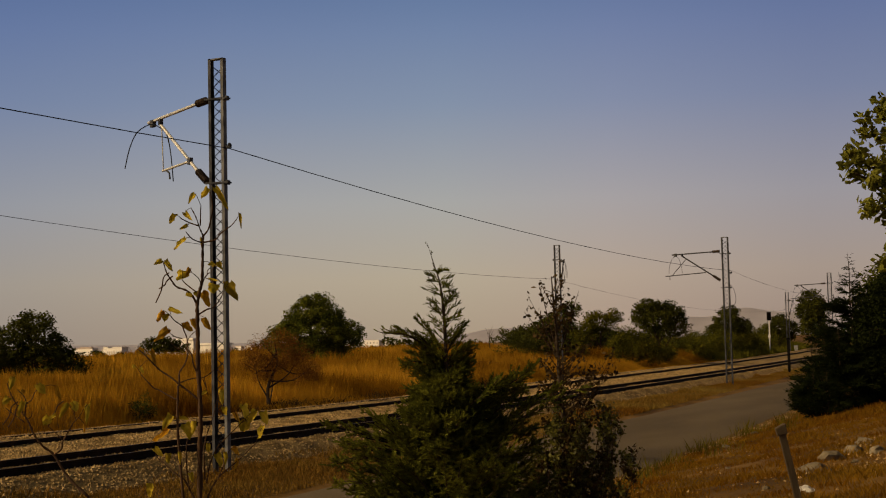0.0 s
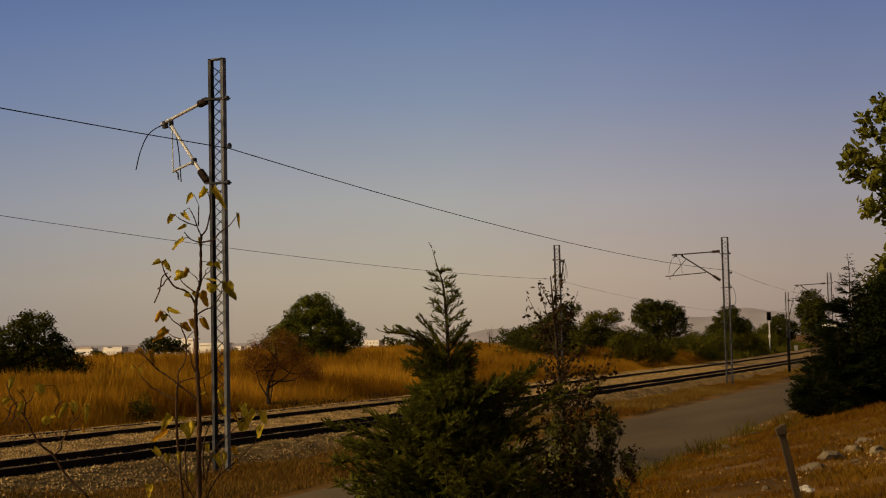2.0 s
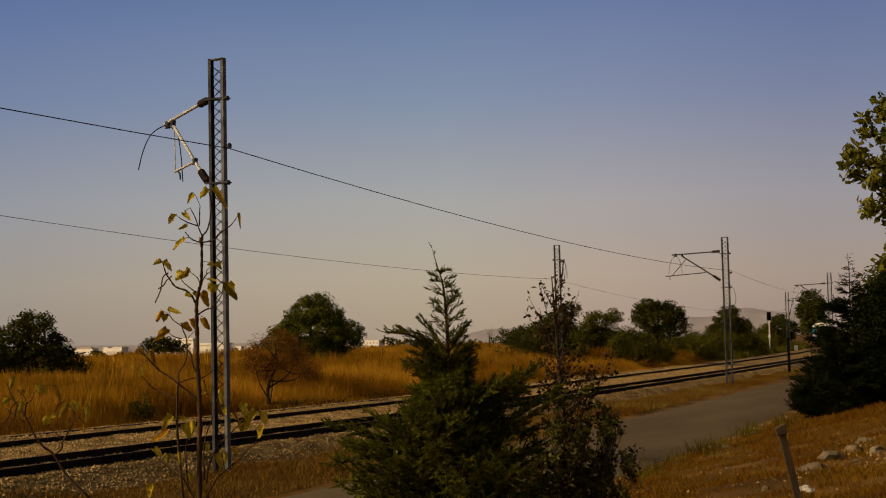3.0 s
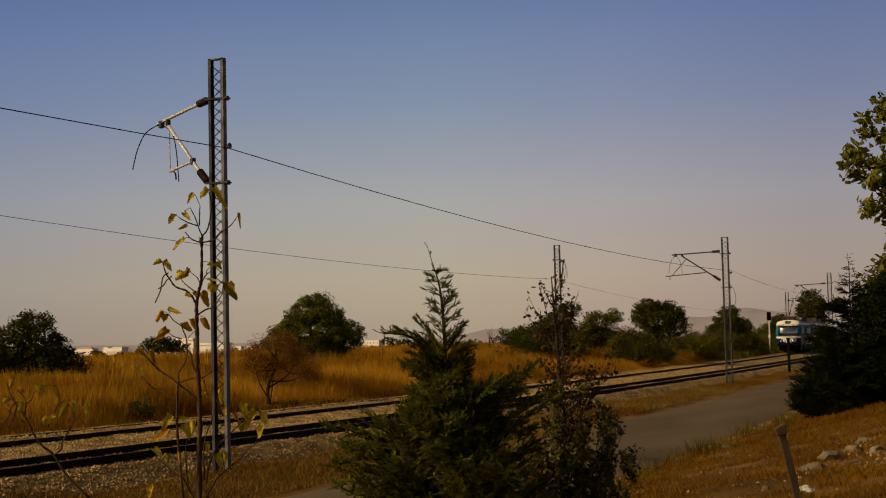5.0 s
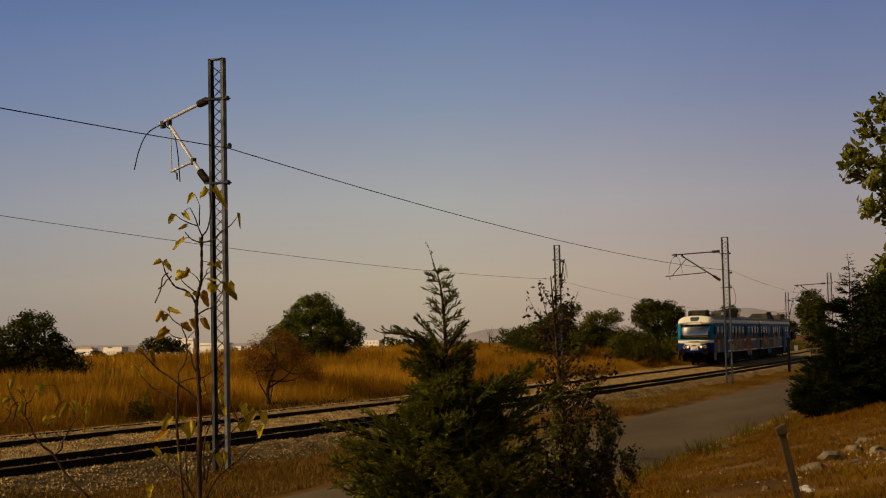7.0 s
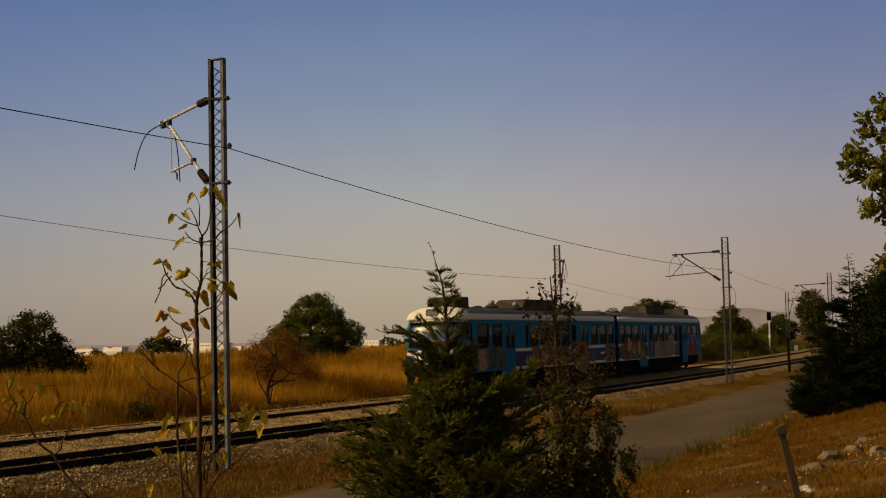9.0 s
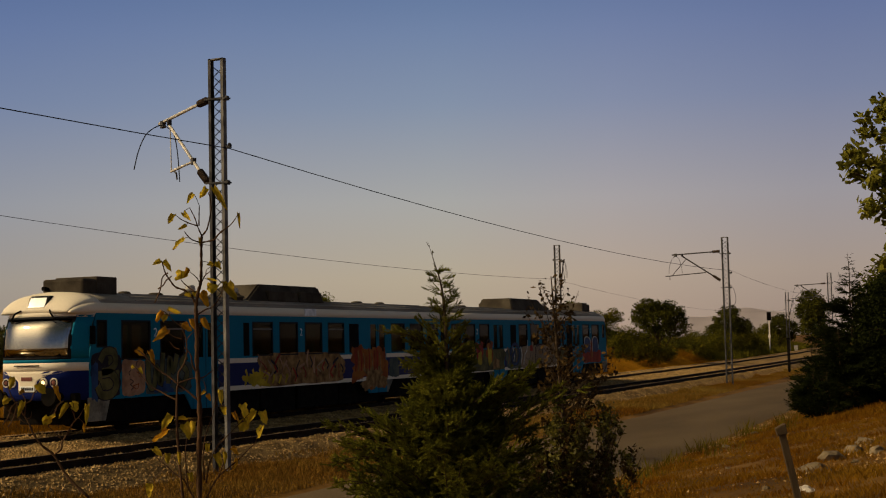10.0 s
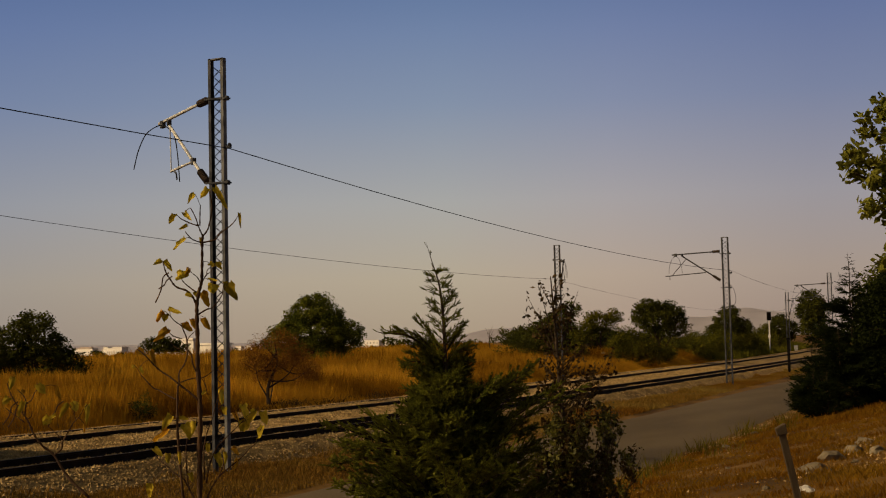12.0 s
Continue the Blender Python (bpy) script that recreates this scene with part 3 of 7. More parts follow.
def lean(z):
    u = max(0.0, z - 2.0) / 1.2
    return 0.24 * u ** 3


def nose(x, z, out=0.0):
    return Vector((x, 0.75 * (abs(x) / W0) ** 3.4 - 0.80 + lean(z) - out, z))


def nose_patch(name, x0, x1, z0, z1, mat, parent, out=0.0, label="", nx=10, nz=3, left=None, right=None):
    """A patch of the rounded front, 2 cm thick; left and right may vary with height."""
    v, f = [], []
    for layer in (out, out - 0.02):
        for j in range(nz + 1):
            z = z0 + (z1 - z0) * j / nz
            a, b = (left(z) if left else x0), (right(z) if right else x1)
            v += [nose(a + (b - a) * i / nx, z, layer) for i in range(nx + 1)]
    k, q = nx + 1, (nx + 1) * (nz + 1)
    for j in range(nz):
        for i in range(nx):
            f += [(j * k + i, j * k + i + 1, (j + 1) * k + i + 1, (j + 1) * k + i), (q + j * k + i, q + (j + 1) * k + i, q + (j + 1) * k + i + 1, q + j * k + i + 1)]
    for i in range(nx):
        f += [(i, q + i, q + i + 1, i + 1), (nz * k + i, nz * k + i + 1, q + nz * k + i + 1, q + nz * k + i)]
    for j in range(nz):
        f += [(j * k, (j + 1) * k, q + (j + 1) * k, q + j * k), (j * k + nx, q + j * k + nx, q + (j + 1) * k + nx, (j + 1) * k + nx)]
    return link(name, mesh_from(name, v, f), mat, parent, label, True)


def on_nose(bm, x, z, out, prof, sides=16):
    m = Matrix.Translation(nose(x, z, out)) @ pose(0, 0, 0, 90)
    return lathe(bm, prof, sides, m)


ROOF_PROFILE = [(1.42, 3.27), (1.41, 3.40), (1.36, 3.55), (1.22, 3.68), (1.0, 3.77), (0.7, 3.835), (0.35, 3.87), (0, 3.88)]


def roof_strip(name, i0, i1, y0, y1, mat, car, label=""):
    """Part of the roof between two places on its profile, on both sides, dipping to the front."""
    half = ROOF_PROFILE[i0:i1 + 1]
    if i1 == len(ROOF_PROFILE) - 1:
        runs = [[(-a, z) for a, z in half[:-1]] + half[::-1]]
    else:
        runs = [[(-a, z) for a, z in half], half[::-1]]
    ys = [y for y in (-0.50, -0.48, -0.45, -0.40, -0.32, -0.2, 0.0, 0.25, 0.55, 0.9, 4, 8, 12, 16, 20, LEN) if y0 <= y <= y1]
    v, f = [], []
    for prof in runs:
        base, k = len(v), len(prof)
        for y in ys:
            t = min(1.0, max(0.0, (y + 0.50) / 0.8))
            g = math.sin(t * math.pi / 2) ** 0.55
            rx = min(1.0, 0.80 + 0.20 * min(1, (y + 0.50) / 0.60) ** 0.6) if y < 0.1 else 1.0
            v += [(px * rx, y, 3.29 + (pz - 3.29) * g if pz > 3.29 else pz) for px, pz in prof]
        for i in range(len(ys) - 1):
            f += [(base + i * k + j, base + i * k + j + 1, base + (i + 1) * k + j + 1, base + (i + 1) * k + j) for j in range(k - 1)]
    ob = link(name, mesh_from(name, v, f), mat, car, label, True)
    sol = ob.modifiers.new("thick", "SOLIDIFY")
    sol.thickness, sol.offset = 0.03, -1
    return ob


def side_panel(name, x, y0, y1, z0, z1, mat, car, out=0.0, label="", cut=0.0, top=0.0):
    """A flat panel on the side x = +-W0; cut slants its lower corners, top sets its upper front corner back."""
    s = 1 if x > 0 else -1
    xa, xb = x + s * out, x + s * (out - 0.05 if not out else -0.004)
    v = []
    for xx in (xa, xb):
        v += [(xx, y0 + max(0, cut), z0), (xx, y1 - max(0, -cut), z0), (xx, y1, z1), (xx, y0 + top, z1)]
    f = [(0, 1, 2, 3), (7, 6, 5, 4), (0, 4, 5, 1), (1, 5, 6, 2), (2, 6, 7, 3), (3, 7, 4, 0)]
    if s < 0:
        f = [q[::-1] for q in f]
    return link(name, mesh_from(name, v, f), mat, car, label)


def window(x, y0, y1, z0, z1, car, fanlight):
    s = 1 if x > 0 else -1
    fr = bmesh.new()
    xa, xb = sorted((x - s * 0.045, x + s * 0.006))
    for a, b, c, d in ((y0 - 0.02, y0 + 0.035, z0 - 0.02, z1 + 0.02), (y1 - 0.035, y1 + 0.02, z0 - 0.02, z1 + 0.02), (y0 + 0.035, y1 - 0.035, z0 - 0.02, z0 + 0.03), (y0 + 0.035, y1 - 0.035, z1 - 0.03, z1 + 0.02)):
        box(fr, xa, xb, a, b, c, d)
    w = part("window_frame", fr, M_RUBBER, car, "black rubber window surround")
    g = part("pane", boxed(*sorted((x - s * 0.03, x - s * 0.022)), y0 + 0.03, y1 - 0.03, z0 + 0.025, z1 - 0.025), M_PANE, w, "tinted glass")
    g.visible_shadow = False
    if fanlight:
        part("vent_bar", boxed(*sorted((x - s * 0.03, x + s * 0.004)), y0 + 0.04, y1 - 0.04, z1 - 0.24, z1 - 0.20), M_GALV, w, "pale sliding vent bar")


def digit_mesh():
    c = bpy.data.curves.new("digit", "FONT")
    c.body, c.size, c.extrude = "2", 0.36, 0.003
    ob = bpy.data.objects.new("digit_source", c)
    mesh = bpy.data.meshes.new_from_object(ob)
    bpy.data.objects.remove(ob)
    mesh.materials.append(M_PAPER)
    return mesh


DIGIT = digit_mesh()


def bogie(car, y):
    b = part("bogie", boxed(-1.05, 1.05, y - 1.55, y + 1.55, 0.42, 0.72, 0.04), M_BLACK, car)
    for wy in (y - 1.1, y + 1.1):
        bm = bmesh.new()
        for s in (-1, 1):
            lathe(bm, [(0.1, -0.06), (0.40, -0.05), (0.42, -0.05), (0.42, 0.06), (0.1, 0.07)], 24, pose(s * 0.75, wy, 0.42, 0, 90))
        tube(bm, [(-0.8, wy, 0.42), (0.8, wy, 0.42)], 0.08, 8)
        part("wheelset", bm, M_BLACK, b)
        for s in (-1, 1):
            part("axle_box", boxed(*sorted((s * 0.95, s * 1.15)), wy - 0.15, wy + 0.15, 0.28, 0.56, 0.03), M_BLACK, b)
    return b


def ventilator(car, x, y, z):
    bm = lathe(bmesh.new(), [(0.34, -0.05), (0.30, 0.10), (0.36, 0.12), (0.36, 0.15), (0.22, 0.22), (0.20, 0.26)], 16, pose(x, y, z))
    base = part("roof_ventilator", bm, M_POD, car, "flared ventilator with a bright metal cowl")
    bm = lathe(bmesh.new(), [(0.13, 0.22), (0.14, 0.29), (0.17, 0.30), (0.17, 0.33), (0.15, 0.34), (0.15, 0.41), (0.12, 0.44), (0.0, 0.45)], 18, pose(x, y, z))
    part("cowl", bm, M_CAN, base, "bright metal can")


def railcar(label):
    car = thing("railcar", label, "train", group="two-car diesel train")
    # body sides with real openings
    for s in (-1, 1):
        x = s * W0
        side_panel("waist_panel", x, -0.05, LEN, 1.92, SILL, M_BLUE, car)
        side_panel("cantrail", x, 0.22, LEN, LINTEL, EAVE, M_BLUE, car, top=0.04)
        edges = sorted(WINDOWS + [NARROW[0]] + [(a, b) for a, b in DOORS])
        at = -0.05
        for a, b in edges + [(LEN, LEN)]:
            if a - at > 0.02:
                side_panel("pillar", x, at, a, SILL, LINTEL, M_BLUE, car, top=0.27 if at < 0 else 0.0)
            at = b
        for k, (a, b) in enumerate(WINDOWS):
            window(x, a, b, SILL, LINTEL, car, k in (1, 2, 5, 8))
        window(x, *NARROW[0], 2.35, LINTEL, car, False)
        side_panel("cab_panel", x, *NARROW[0], SILL, 2.35, M_BLUE, car)
        # no recess is cut here: its dark is a flat black panel
        for a, b in NARROW[1:]:
            side_panel("dark_recess", x, a, b, SILL, LINTEL - 0.02, M_BLACK, car, 0.006, "flat black panel for the dark of a louvred recess")
        # lower body: cream line, navy band, cream line
        spans = [(-0.05, DOORS[0][0]), (DOORS[0][1], DOORS[1][0]), (DOORS[1][1], LEN)]
        for a, b in spans:
            cab = a < 1
            side_panel("stripe", x, a, b, 1.77, 1.92, M_BLUE if cab else M_WHITE, car)
            side_panel("lower_panel", x, a, b, 1.06, 1.77, M_BLUE if cab else M_NAVY, car)
            side_panel("stripe", x, a, b, 0.92, 1.06, M_BLUE if cab else M_WHITE, car)
        for a, b in DOORS:
            side_panel("slanted_skirt", x, b + 0.02, b + 0.55, 0.45, 0.92, M_SKIRT, car, 0, "grimy skirt", -0.45)
            side_panel("slanted_skirt", x, a - 0.4, a - 0.02, 0.45, 0.92, M_BLUE, car, 0, "", 0.36)
            mid = (a + b) / 2
            for k, (c, d) in enumerate(((a + 0.01, mid - 0.012), (mid + 0.012, b - 0.01))):
                leaf = side_panel("door", x, c, d, 0.45, SILL, M_BLUE, car, 0, "blue folding door leaf")
                side_panel("door_head", x, c, d, LINTEL - 0.03, LINTEL + 0.01, M_BLUE, leaf)
                side_panel("door_stile", x, c, c + 0.10, SILL, LINTEL - 0.03, M_BLUE, leaf)
                side_panel("door_stile", x, d - 0.10, d, SILL, LINTEL - 0.03, M_BLUE, leaf)
                g = part("pane", boxed(*sorted((x - s * 0.03, x - s * 0.022)), c + 0.1, d - 0.1, SILL, LINTEL - 0.03), M_PANE, leaf, "tinted glass")
                g.visible_shadow = False
            part("door_seal", boxed(*sorted((x - s * 0.02, x + s * 0.006)), mid - 0.012, mid + 0.012, 0.47, LINTEL), M_RUBBER, car)
        for y in (2.97, 11.35, 19.8):
            ob = new("class_digit", DIGIT)
            ob.parent = car
            ob["label"] = "white painted number two"
            ob.matrix_basis = Matrix.Translation((x + s * 0.004, y - s * 0.11, 2.62)) @ (pose(0, 0, 0, 90, 0, 90) if s > 0 else pose(0, 0, 0, 90, 0, -90))
        side_panel("cab_skirt", x, -0.1, 0.88, 0.36, 1.0, M_SKIRT, car, 0.003, "grimy blue-grey cab skirt", -0.22)
    part("floor_pan", boxed(-1.36, 1.36, -0.1, LEN - 0.05, 0.90, 1.02), M_BLACK, car)
    part("gangway_end", boxed(-1.40, 1.40, LEN - 0.06, LEN, 0.92, 3.3), M_BLUE, car)
    part("ceiling_panel", boxed(-1.36, 1.36, 0.2, LEN - 0.05, 3.12, 3.16), M_SKIRT, car)
    part("cab_bulkhead", boxed(-1.36, 1.36, 1.10, 1.16, 1.02, 3.12), M_SKIRT, car)
    # rounded front
    nose_patch("front_lower", -W0, W0, 0.95, 1.73, M_NAVY, car, 0, "navy lower front", 22, 4)
    nose_patch("front_band", -W0, W0, 1.73, 1.95, M_WHITE, car, 0.004, "cream band", 22, 2)
    nose_patch("front_waist", -W0, W0, 1.95, 2.06, M_BLUE, car, 0, "", 22, 1)
    for s in (-1, 1):
        nose_patch("front_corner", *sorted((s * 1.13, s * W0)), 2.06, 3.22, M_BLUE, car, 0, "", 8, 4)
    nose_patch("front_brow", -W0, W0, 3.17, 3.32, M_WHITE, car, 0, "", 22, 1)
    nose_patch("front_bib", 0, 0, 1.17, 1.73, M_WHITE, car, 0.008, "cream bib below the windscreen", 10, 8,
               left=lambda z: -0.30 - 1.0 * max(0, (z - 1.42) / 0.31) ** 2.2, right=lambda z: 0.30 + 1.0 * max(0, (z - 1.42) / 0.31) ** 2.2)
    for a, b, c, d in ((-1.15, 1.15, 2.04, 2.10), (-1.15, 1.15, 3.12, 3.18), (-1.15, -1.09, 2.10, 3.12), (1.09, 1.15, 2.10, 3.12)):
        nose_patch("screen_seal", a, b, c, d, M_RUBBER, car, 0.008, "", 14, 2)
    ws = nose_patch("windscreen", -1.10, 1.10, 2.09, 3.13, M_SCREEN, car, -0.01, "wide single windscreen", 14, 4)
    ws.visible_shadow = False
    part("cab_desk", boxed(-1.15, 1.15, -0.30, 0.3, 1.5, 2.02, 0.04), M_BLACK, car)
    # pale strip added for the bright sky reflected along the windscreen top
    nose_patch("sun_blind", -1.05, 1.05, 2.92, 3.10, M_PAPER, car, -0.16, "pale strip standing for sky glare", 10, 2)
    part("paper", boxed(0.30, 0.72, -0.50, -0.48, 2.11, 2.24), M_PAPER, car)
    display = part("display", boxed(-0.36, 0.46, -0.465, -0.43, 2.94, 3.09), M_BLACK, car, "amber destination display")
    for k in range(9):
        part("display_bar", boxed(-0.22 + k * 0.06, -0.185 + k * 0.06, -0.472, -0.465, 2.965 + 0.02 * (k % 3 == 1), 3.055), M_LED, display, "glowing amber bar")
    for s in (-1, 1):
        for k, (dx, mat) in enumerate(((0.52, M_LAMP), (0.80, M_TAIL))):
            bm = bmesh.new()
            on_nose(bm, s * dx, 1.43, 0.0, [(0.125, 0), (0.125, 0.03), (0.115, 0.04), (0.098, 0.04), (0.092, 0.02), (0.0, 0.02)], 18)
            lamp = part("headlamp" if k == 0 else "tail_lamp", bm, M_WHITE, car, "round lamp in a pale ring")
            bm = bmesh.new()
            on_nose(bm, s * dx, 1.43, 0.0, [(0.09, 0.0), (0.09, 0.026), (0.07, 0.03), (0.0, 0.03)], 16)
            part("reflector", bm, M_RUBBER, lamp, "dark lamp bowl")
            bm = bmesh.new()
            on_nose(bm, s * dx, 1.43, 0.0, [(0.062, 0.0), (0.062, 0.034), (0.04, 0.045), (0.0, 0.048)], 16)
            part("lens", bm, mat, lamp)
        arm = bmesh.new()
        tube(arm, [nose(s * 0.72, 3.12, 0.06), nose(s * 0.60, 3.14, 0.10) + Vector((0, 0.05, 0.14)), nose(s * 0.48, 3.16, 0.1) + Vector((0, 0.18, 0.20))], 0.025, 6)
        part("horn", arm, M_BLACK, car)
        part("wiper", tubed([nose(s * 0.95, 2.12, 0.03), nose(s * 0.12, 2.115, 0.035)], 0.016, 5), M_BLACK, car)
        # buffers
        bm = bmesh.new()
        lathe(bm, [(0.13, 0), (0.13, 0.3), (0.10, 0.3), (0.10, 0.5), (0.24, 0.52), (0.25, 0.56), (0.24, 0.58)], 16, pose(s * 0.88, -0.45, 1.06, 90))
        part("buffer", bm, M_BLACK, car)
        if s > 0:
            mirror = part("mirror", boxed(*sorted((s * 1.43, s * 1.475)), -0.02, 0.19, 2.42, 2.92, 0.02), M_BLACK, car)
            part("mirror_arm", tubed([(s * 1.40, 0.05, 2.85), (s * 1.45, 0.05, 2.85), (s * 1.45, 0.05, 2.5), (s * 1.40, 0.05, 2.5)], 0.015, 6), M_BLACK, mirror)
        part("brake_hose", tubed(smooth_path([(s * 0.9, -0.6, 0.9), (s * 0.95, -0.95, 0.7), (s * 0.85, -0.95, 0.5), (s * 0.7, -0.7, 0.48)]), 0.03, 6), M_BLACK, car)
    part("hand_rail", tubed([nose(-0.42, 1.88, 0.05), nose(0.42, 1.88, 0.05)], 0.016, 6), M_BLACK, car)
    part("maker_plate", boxed(-0.20, 0.16, -0.82, -0.808, 1.48, 1.58), M_TAIL, car, "small red emblem")
    plate = part("number_plate", boxed(-0.24, 0.24, -0.822, -0.808, 1.20, 1.34), M_PAPER, car, "white plate")
    for k in range(6):
        part("plate_bar", boxed(-0.2 + k * 0.07, -0.15 + k * 0.07, -0.826, -0.822, 1.23, 1.31), M_BLACK, plate)
    part("buffer_beam", boxed(-1.30, 1.30, -0.45, -0.2, 0.82, 1.14, 0.03), M_BLACK, car)
    part("coupler", tubed([(0, -0.4, 0.95), (0, -1.1, 0.95), (0, -1.16, 0.8)], 0.06, 8), M_BLACK, car)
    part("rail_guard", boxed(-0.85, 0.85, -0.12, 0.0, 0.28, 0.82, 0.02), M_BLACK, car)
    # roof
    roof_strip("roof_edge", 0, 2, -0.50, LEN, M_WHITE, car, "cream roof edge")
    roof_strip("roof_dome", 2, 7, -0.50, 0.55, M_WHITE, car, "cream domed front roof")
    roof_strip("roof", 2, 7, 0.55, LEN, M_ROOF, car, "dull grey ribbed roof")
    for px, pz in ((1.27, 3.64), (1.08, 3.742), (0.85, 3.805), (0.5, 3.857)):
        for s in (-1, 1):
            part("roof_rib", boxed(*sorted((s * px - 0.02, s * px + 0.02)), 2.2, LEN - 0.1, pz - 0.01, pz + 0.025), M_ROOF, car)
    bm = bmesh.new()
    box(bm, -0.34, 0.34, -0.47, -0.05, 3.39, 3.76, 0.05)
    glass = boxed(-0.28, 0.28, -0.484, -0.465, 3.44, 3.71, 0.005)
    for b in (bm, glass):
        for v in b.verts:
            v.co.y += 0.45 * (v.co.z - 3.39)
    dest = part("destination_box", bm, M_RUBBER, car, "dark oblong roof light box")
    part("lens", glass, M_DARKGLASS, dest)
    front_pod = part("front_roof_unit", boxed(-0.70, 0.70, 0.62, 1.5, 3.72, 4.25, 0.07), M_POD, car, "sooty roof unit")
    part("roof_unit_end", boxed(-0.73, 0.73, 1.2, 2.1, 3.72, 4.32, 0.03), M_POD, front_pod)
    part("exhaust", tubed([(-0.5, 0.64, 3.97), (-0.5, 0.42, 3.99)], 0.06, 8), M_BLACK, front_pod)
    bm = bmesh.new()
    vs = [(-0.95, 8.5, 3.72), (0.95, 8.5, 3.72), (0.95, 14.0, 3.68), (-0.95, 14.0, 3.68), (-0.76, 9.7, 4.36), (0.76, 9.7, 4.36), (0.76, 13.75, 4.37), (-0.76, 13.75, 4.37)]
    bv = [bm.verts.new(v) for v in vs]
    for q in ((0, 1, 5, 4), (1, 2, 6, 5), (2, 3, 7, 6), (3, 0, 4, 7), (4, 5, 6, 7), (3, 2, 1, 0)):
        bm.faces.new([bv[i] for i in q])
    bmesh.ops.bevel(bm, geom=bm.edges[:], offset=0.05, segments=2, affect="EDGES")
    pod = part("roof_cooler", bm, M_POD, car, "long sooty cooling unit")
    part("cooler_hatch", boxed(0.76, 0.98, 10.0, 11.9, 3.79, 4.14, 0.03), M_POD, pod)
    part("cooler_hatch", boxed(0.76, 0.98, 12.1, 13.6, 3.79, 4.16, 0.03), M_POD, pod)
    ventilator(car, 0.0, 6.8, 3.82)
    for y, rr in ((4.95, 0.24), (3.4, 0.2), (18.2, 0.24), (20.2, 0.2)):
        part("roof_hatch", lathe(bmesh.new(), [(rr, 0), (rr, 0.08), (rr * 0.85, 0.13), (rr * 0.4, 0.15), (0, 0.15)], 14, pose(0, y, 3.83)), M_POD, car, "low sooty roof dome", True)
    side_panel("roof_step", 1.41, 11.6, 12.4, 3.30, 3.54, M_PAPER, car, 0.02, "pale roof panel")
    # running gear
    for y in (3.3, LEN - 3.3):
        bogie(car, y)
    for a, b, lo in ((5.35, 8.9, 0.16), (9.0, 11.2, 0.10), (11.4, 14.3, 0.14), (14.4, 17.6, 0.12), (17.65, 18.6, 0.3), (21.0, 23.0, 0.22), (0.6, 1.9, 0.3)):
        part("underfloor_box", boxed(-1.22, 1.22, a, b, lo, 0.90, 0.04), M_BLACK, car)
    for y in (3.3, LEN - 3.3):
        for s in (-1, 1):
            part("bogie_frame", boxed(*sorted((s * 1.05, s * 1.2)), y - 1.75, y + 1.75, 0.22, 0.88, 0.05), M_BLACK, car)
        part("brake_gear", boxed(-0.6, 0.6, y - 1.9, y + 1.9, 0.14, 0.5, 0.04), M_BLACK, car)
    return car


CAR_A = railcar("blue and cream diesel railcar with graffiti, leading the train")
CAR_B = copy_thing(CAR_A, pose(TRACK_FAR, 200, 0, 0, 0, 180))
CAR_B["label"] = "blue and cream diesel railcar with bright graffiti, at the rear"
TRAIN_LEN = 46.9
ventilator(CAR_A, 0.75, 8.15, 3.74)
v, f = [], []
for k in range(19):
    w, y = 1.32 - 0.07 * (k % 2), LEN + 0.02 + 0.78 * k / 18
    v += [(-w, y, 1.0), (w, y, 1.0), (w, y, 3.30 + w - 1.25), (0.8 * w, y, 3.42 + w - 1.25), (-0.8 * w, y, 3.42 + w - 1.25), (-w, y, 3.30 + w - 1.25)]
for k in range(18):
    f += [(k * 6 + q, k * 6 + (q + 1) % 6, k * 6 + 6 + (q + 1) % 6, k * 6 + 6 + q) for q in range(6)]
link("gangway_bellows", mesh_from("gangway_bellows", v, f), M_RUBBER, CAR_A, "black rubber gangway bellows")


# graffiti on the sides that face the road, as painted shapes
def paint(name, c, **k):
    return material(name, c, rough=0.5, scale=k.get("scale", 2.5), fine=12, vary=0.3, fine_vary=0.25, bump=0.02, second=k.get("second"), stretch=k.get("stretch", (1, 1, 1)))


P = {
    "tan": paint("tan_spray", (0.146, 0.073, 0.022), second=(0.253, 0.141, 0.049), scale=3.6),
    "pink": paint("dusty_pink_spray", (0.263, 0.136, 0.073), second=(0.311, 0.175, 0.097)),
    "red": paint("orange_red_spray", (0.26, 0.034, 0.008), second=(0.24, 0.085, 0.014), scale=1.6),
    "murk": paint("murky_brown_spray", (0.10, 0.07, 0.045), second=(0.135, 0.10, 0.07), scale=1.4),
    "yellow": paint("yellow_spray", (0.408, 0.282, 0.019)),
    "dark": paint("dark_spray", (0.019, 0.017, 0.022)),
    "teal": paint("murky_teal_spray", (0.039, 0.068, 0.073), second=(0.068, 0.078, 0.058)),
    "beige": paint("beige_spray", (0.263, 0.194, 0.117), second=(0.214, 0.15, 0.087), scale=1.2),
    "white": paint("white_spray", (0.432, 0.432, 0.389)),
    "blue": paint("slate_blue_spray", (0.024, 0.049, 0.117)),
    "maroon": paint("maroon_spray", (0.233, 0.022, 0.014)),
    "green": paint("murky_green_spray", (0.058, 0.058, 0.024), second=(0.097, 0.087, 0.03)),
}


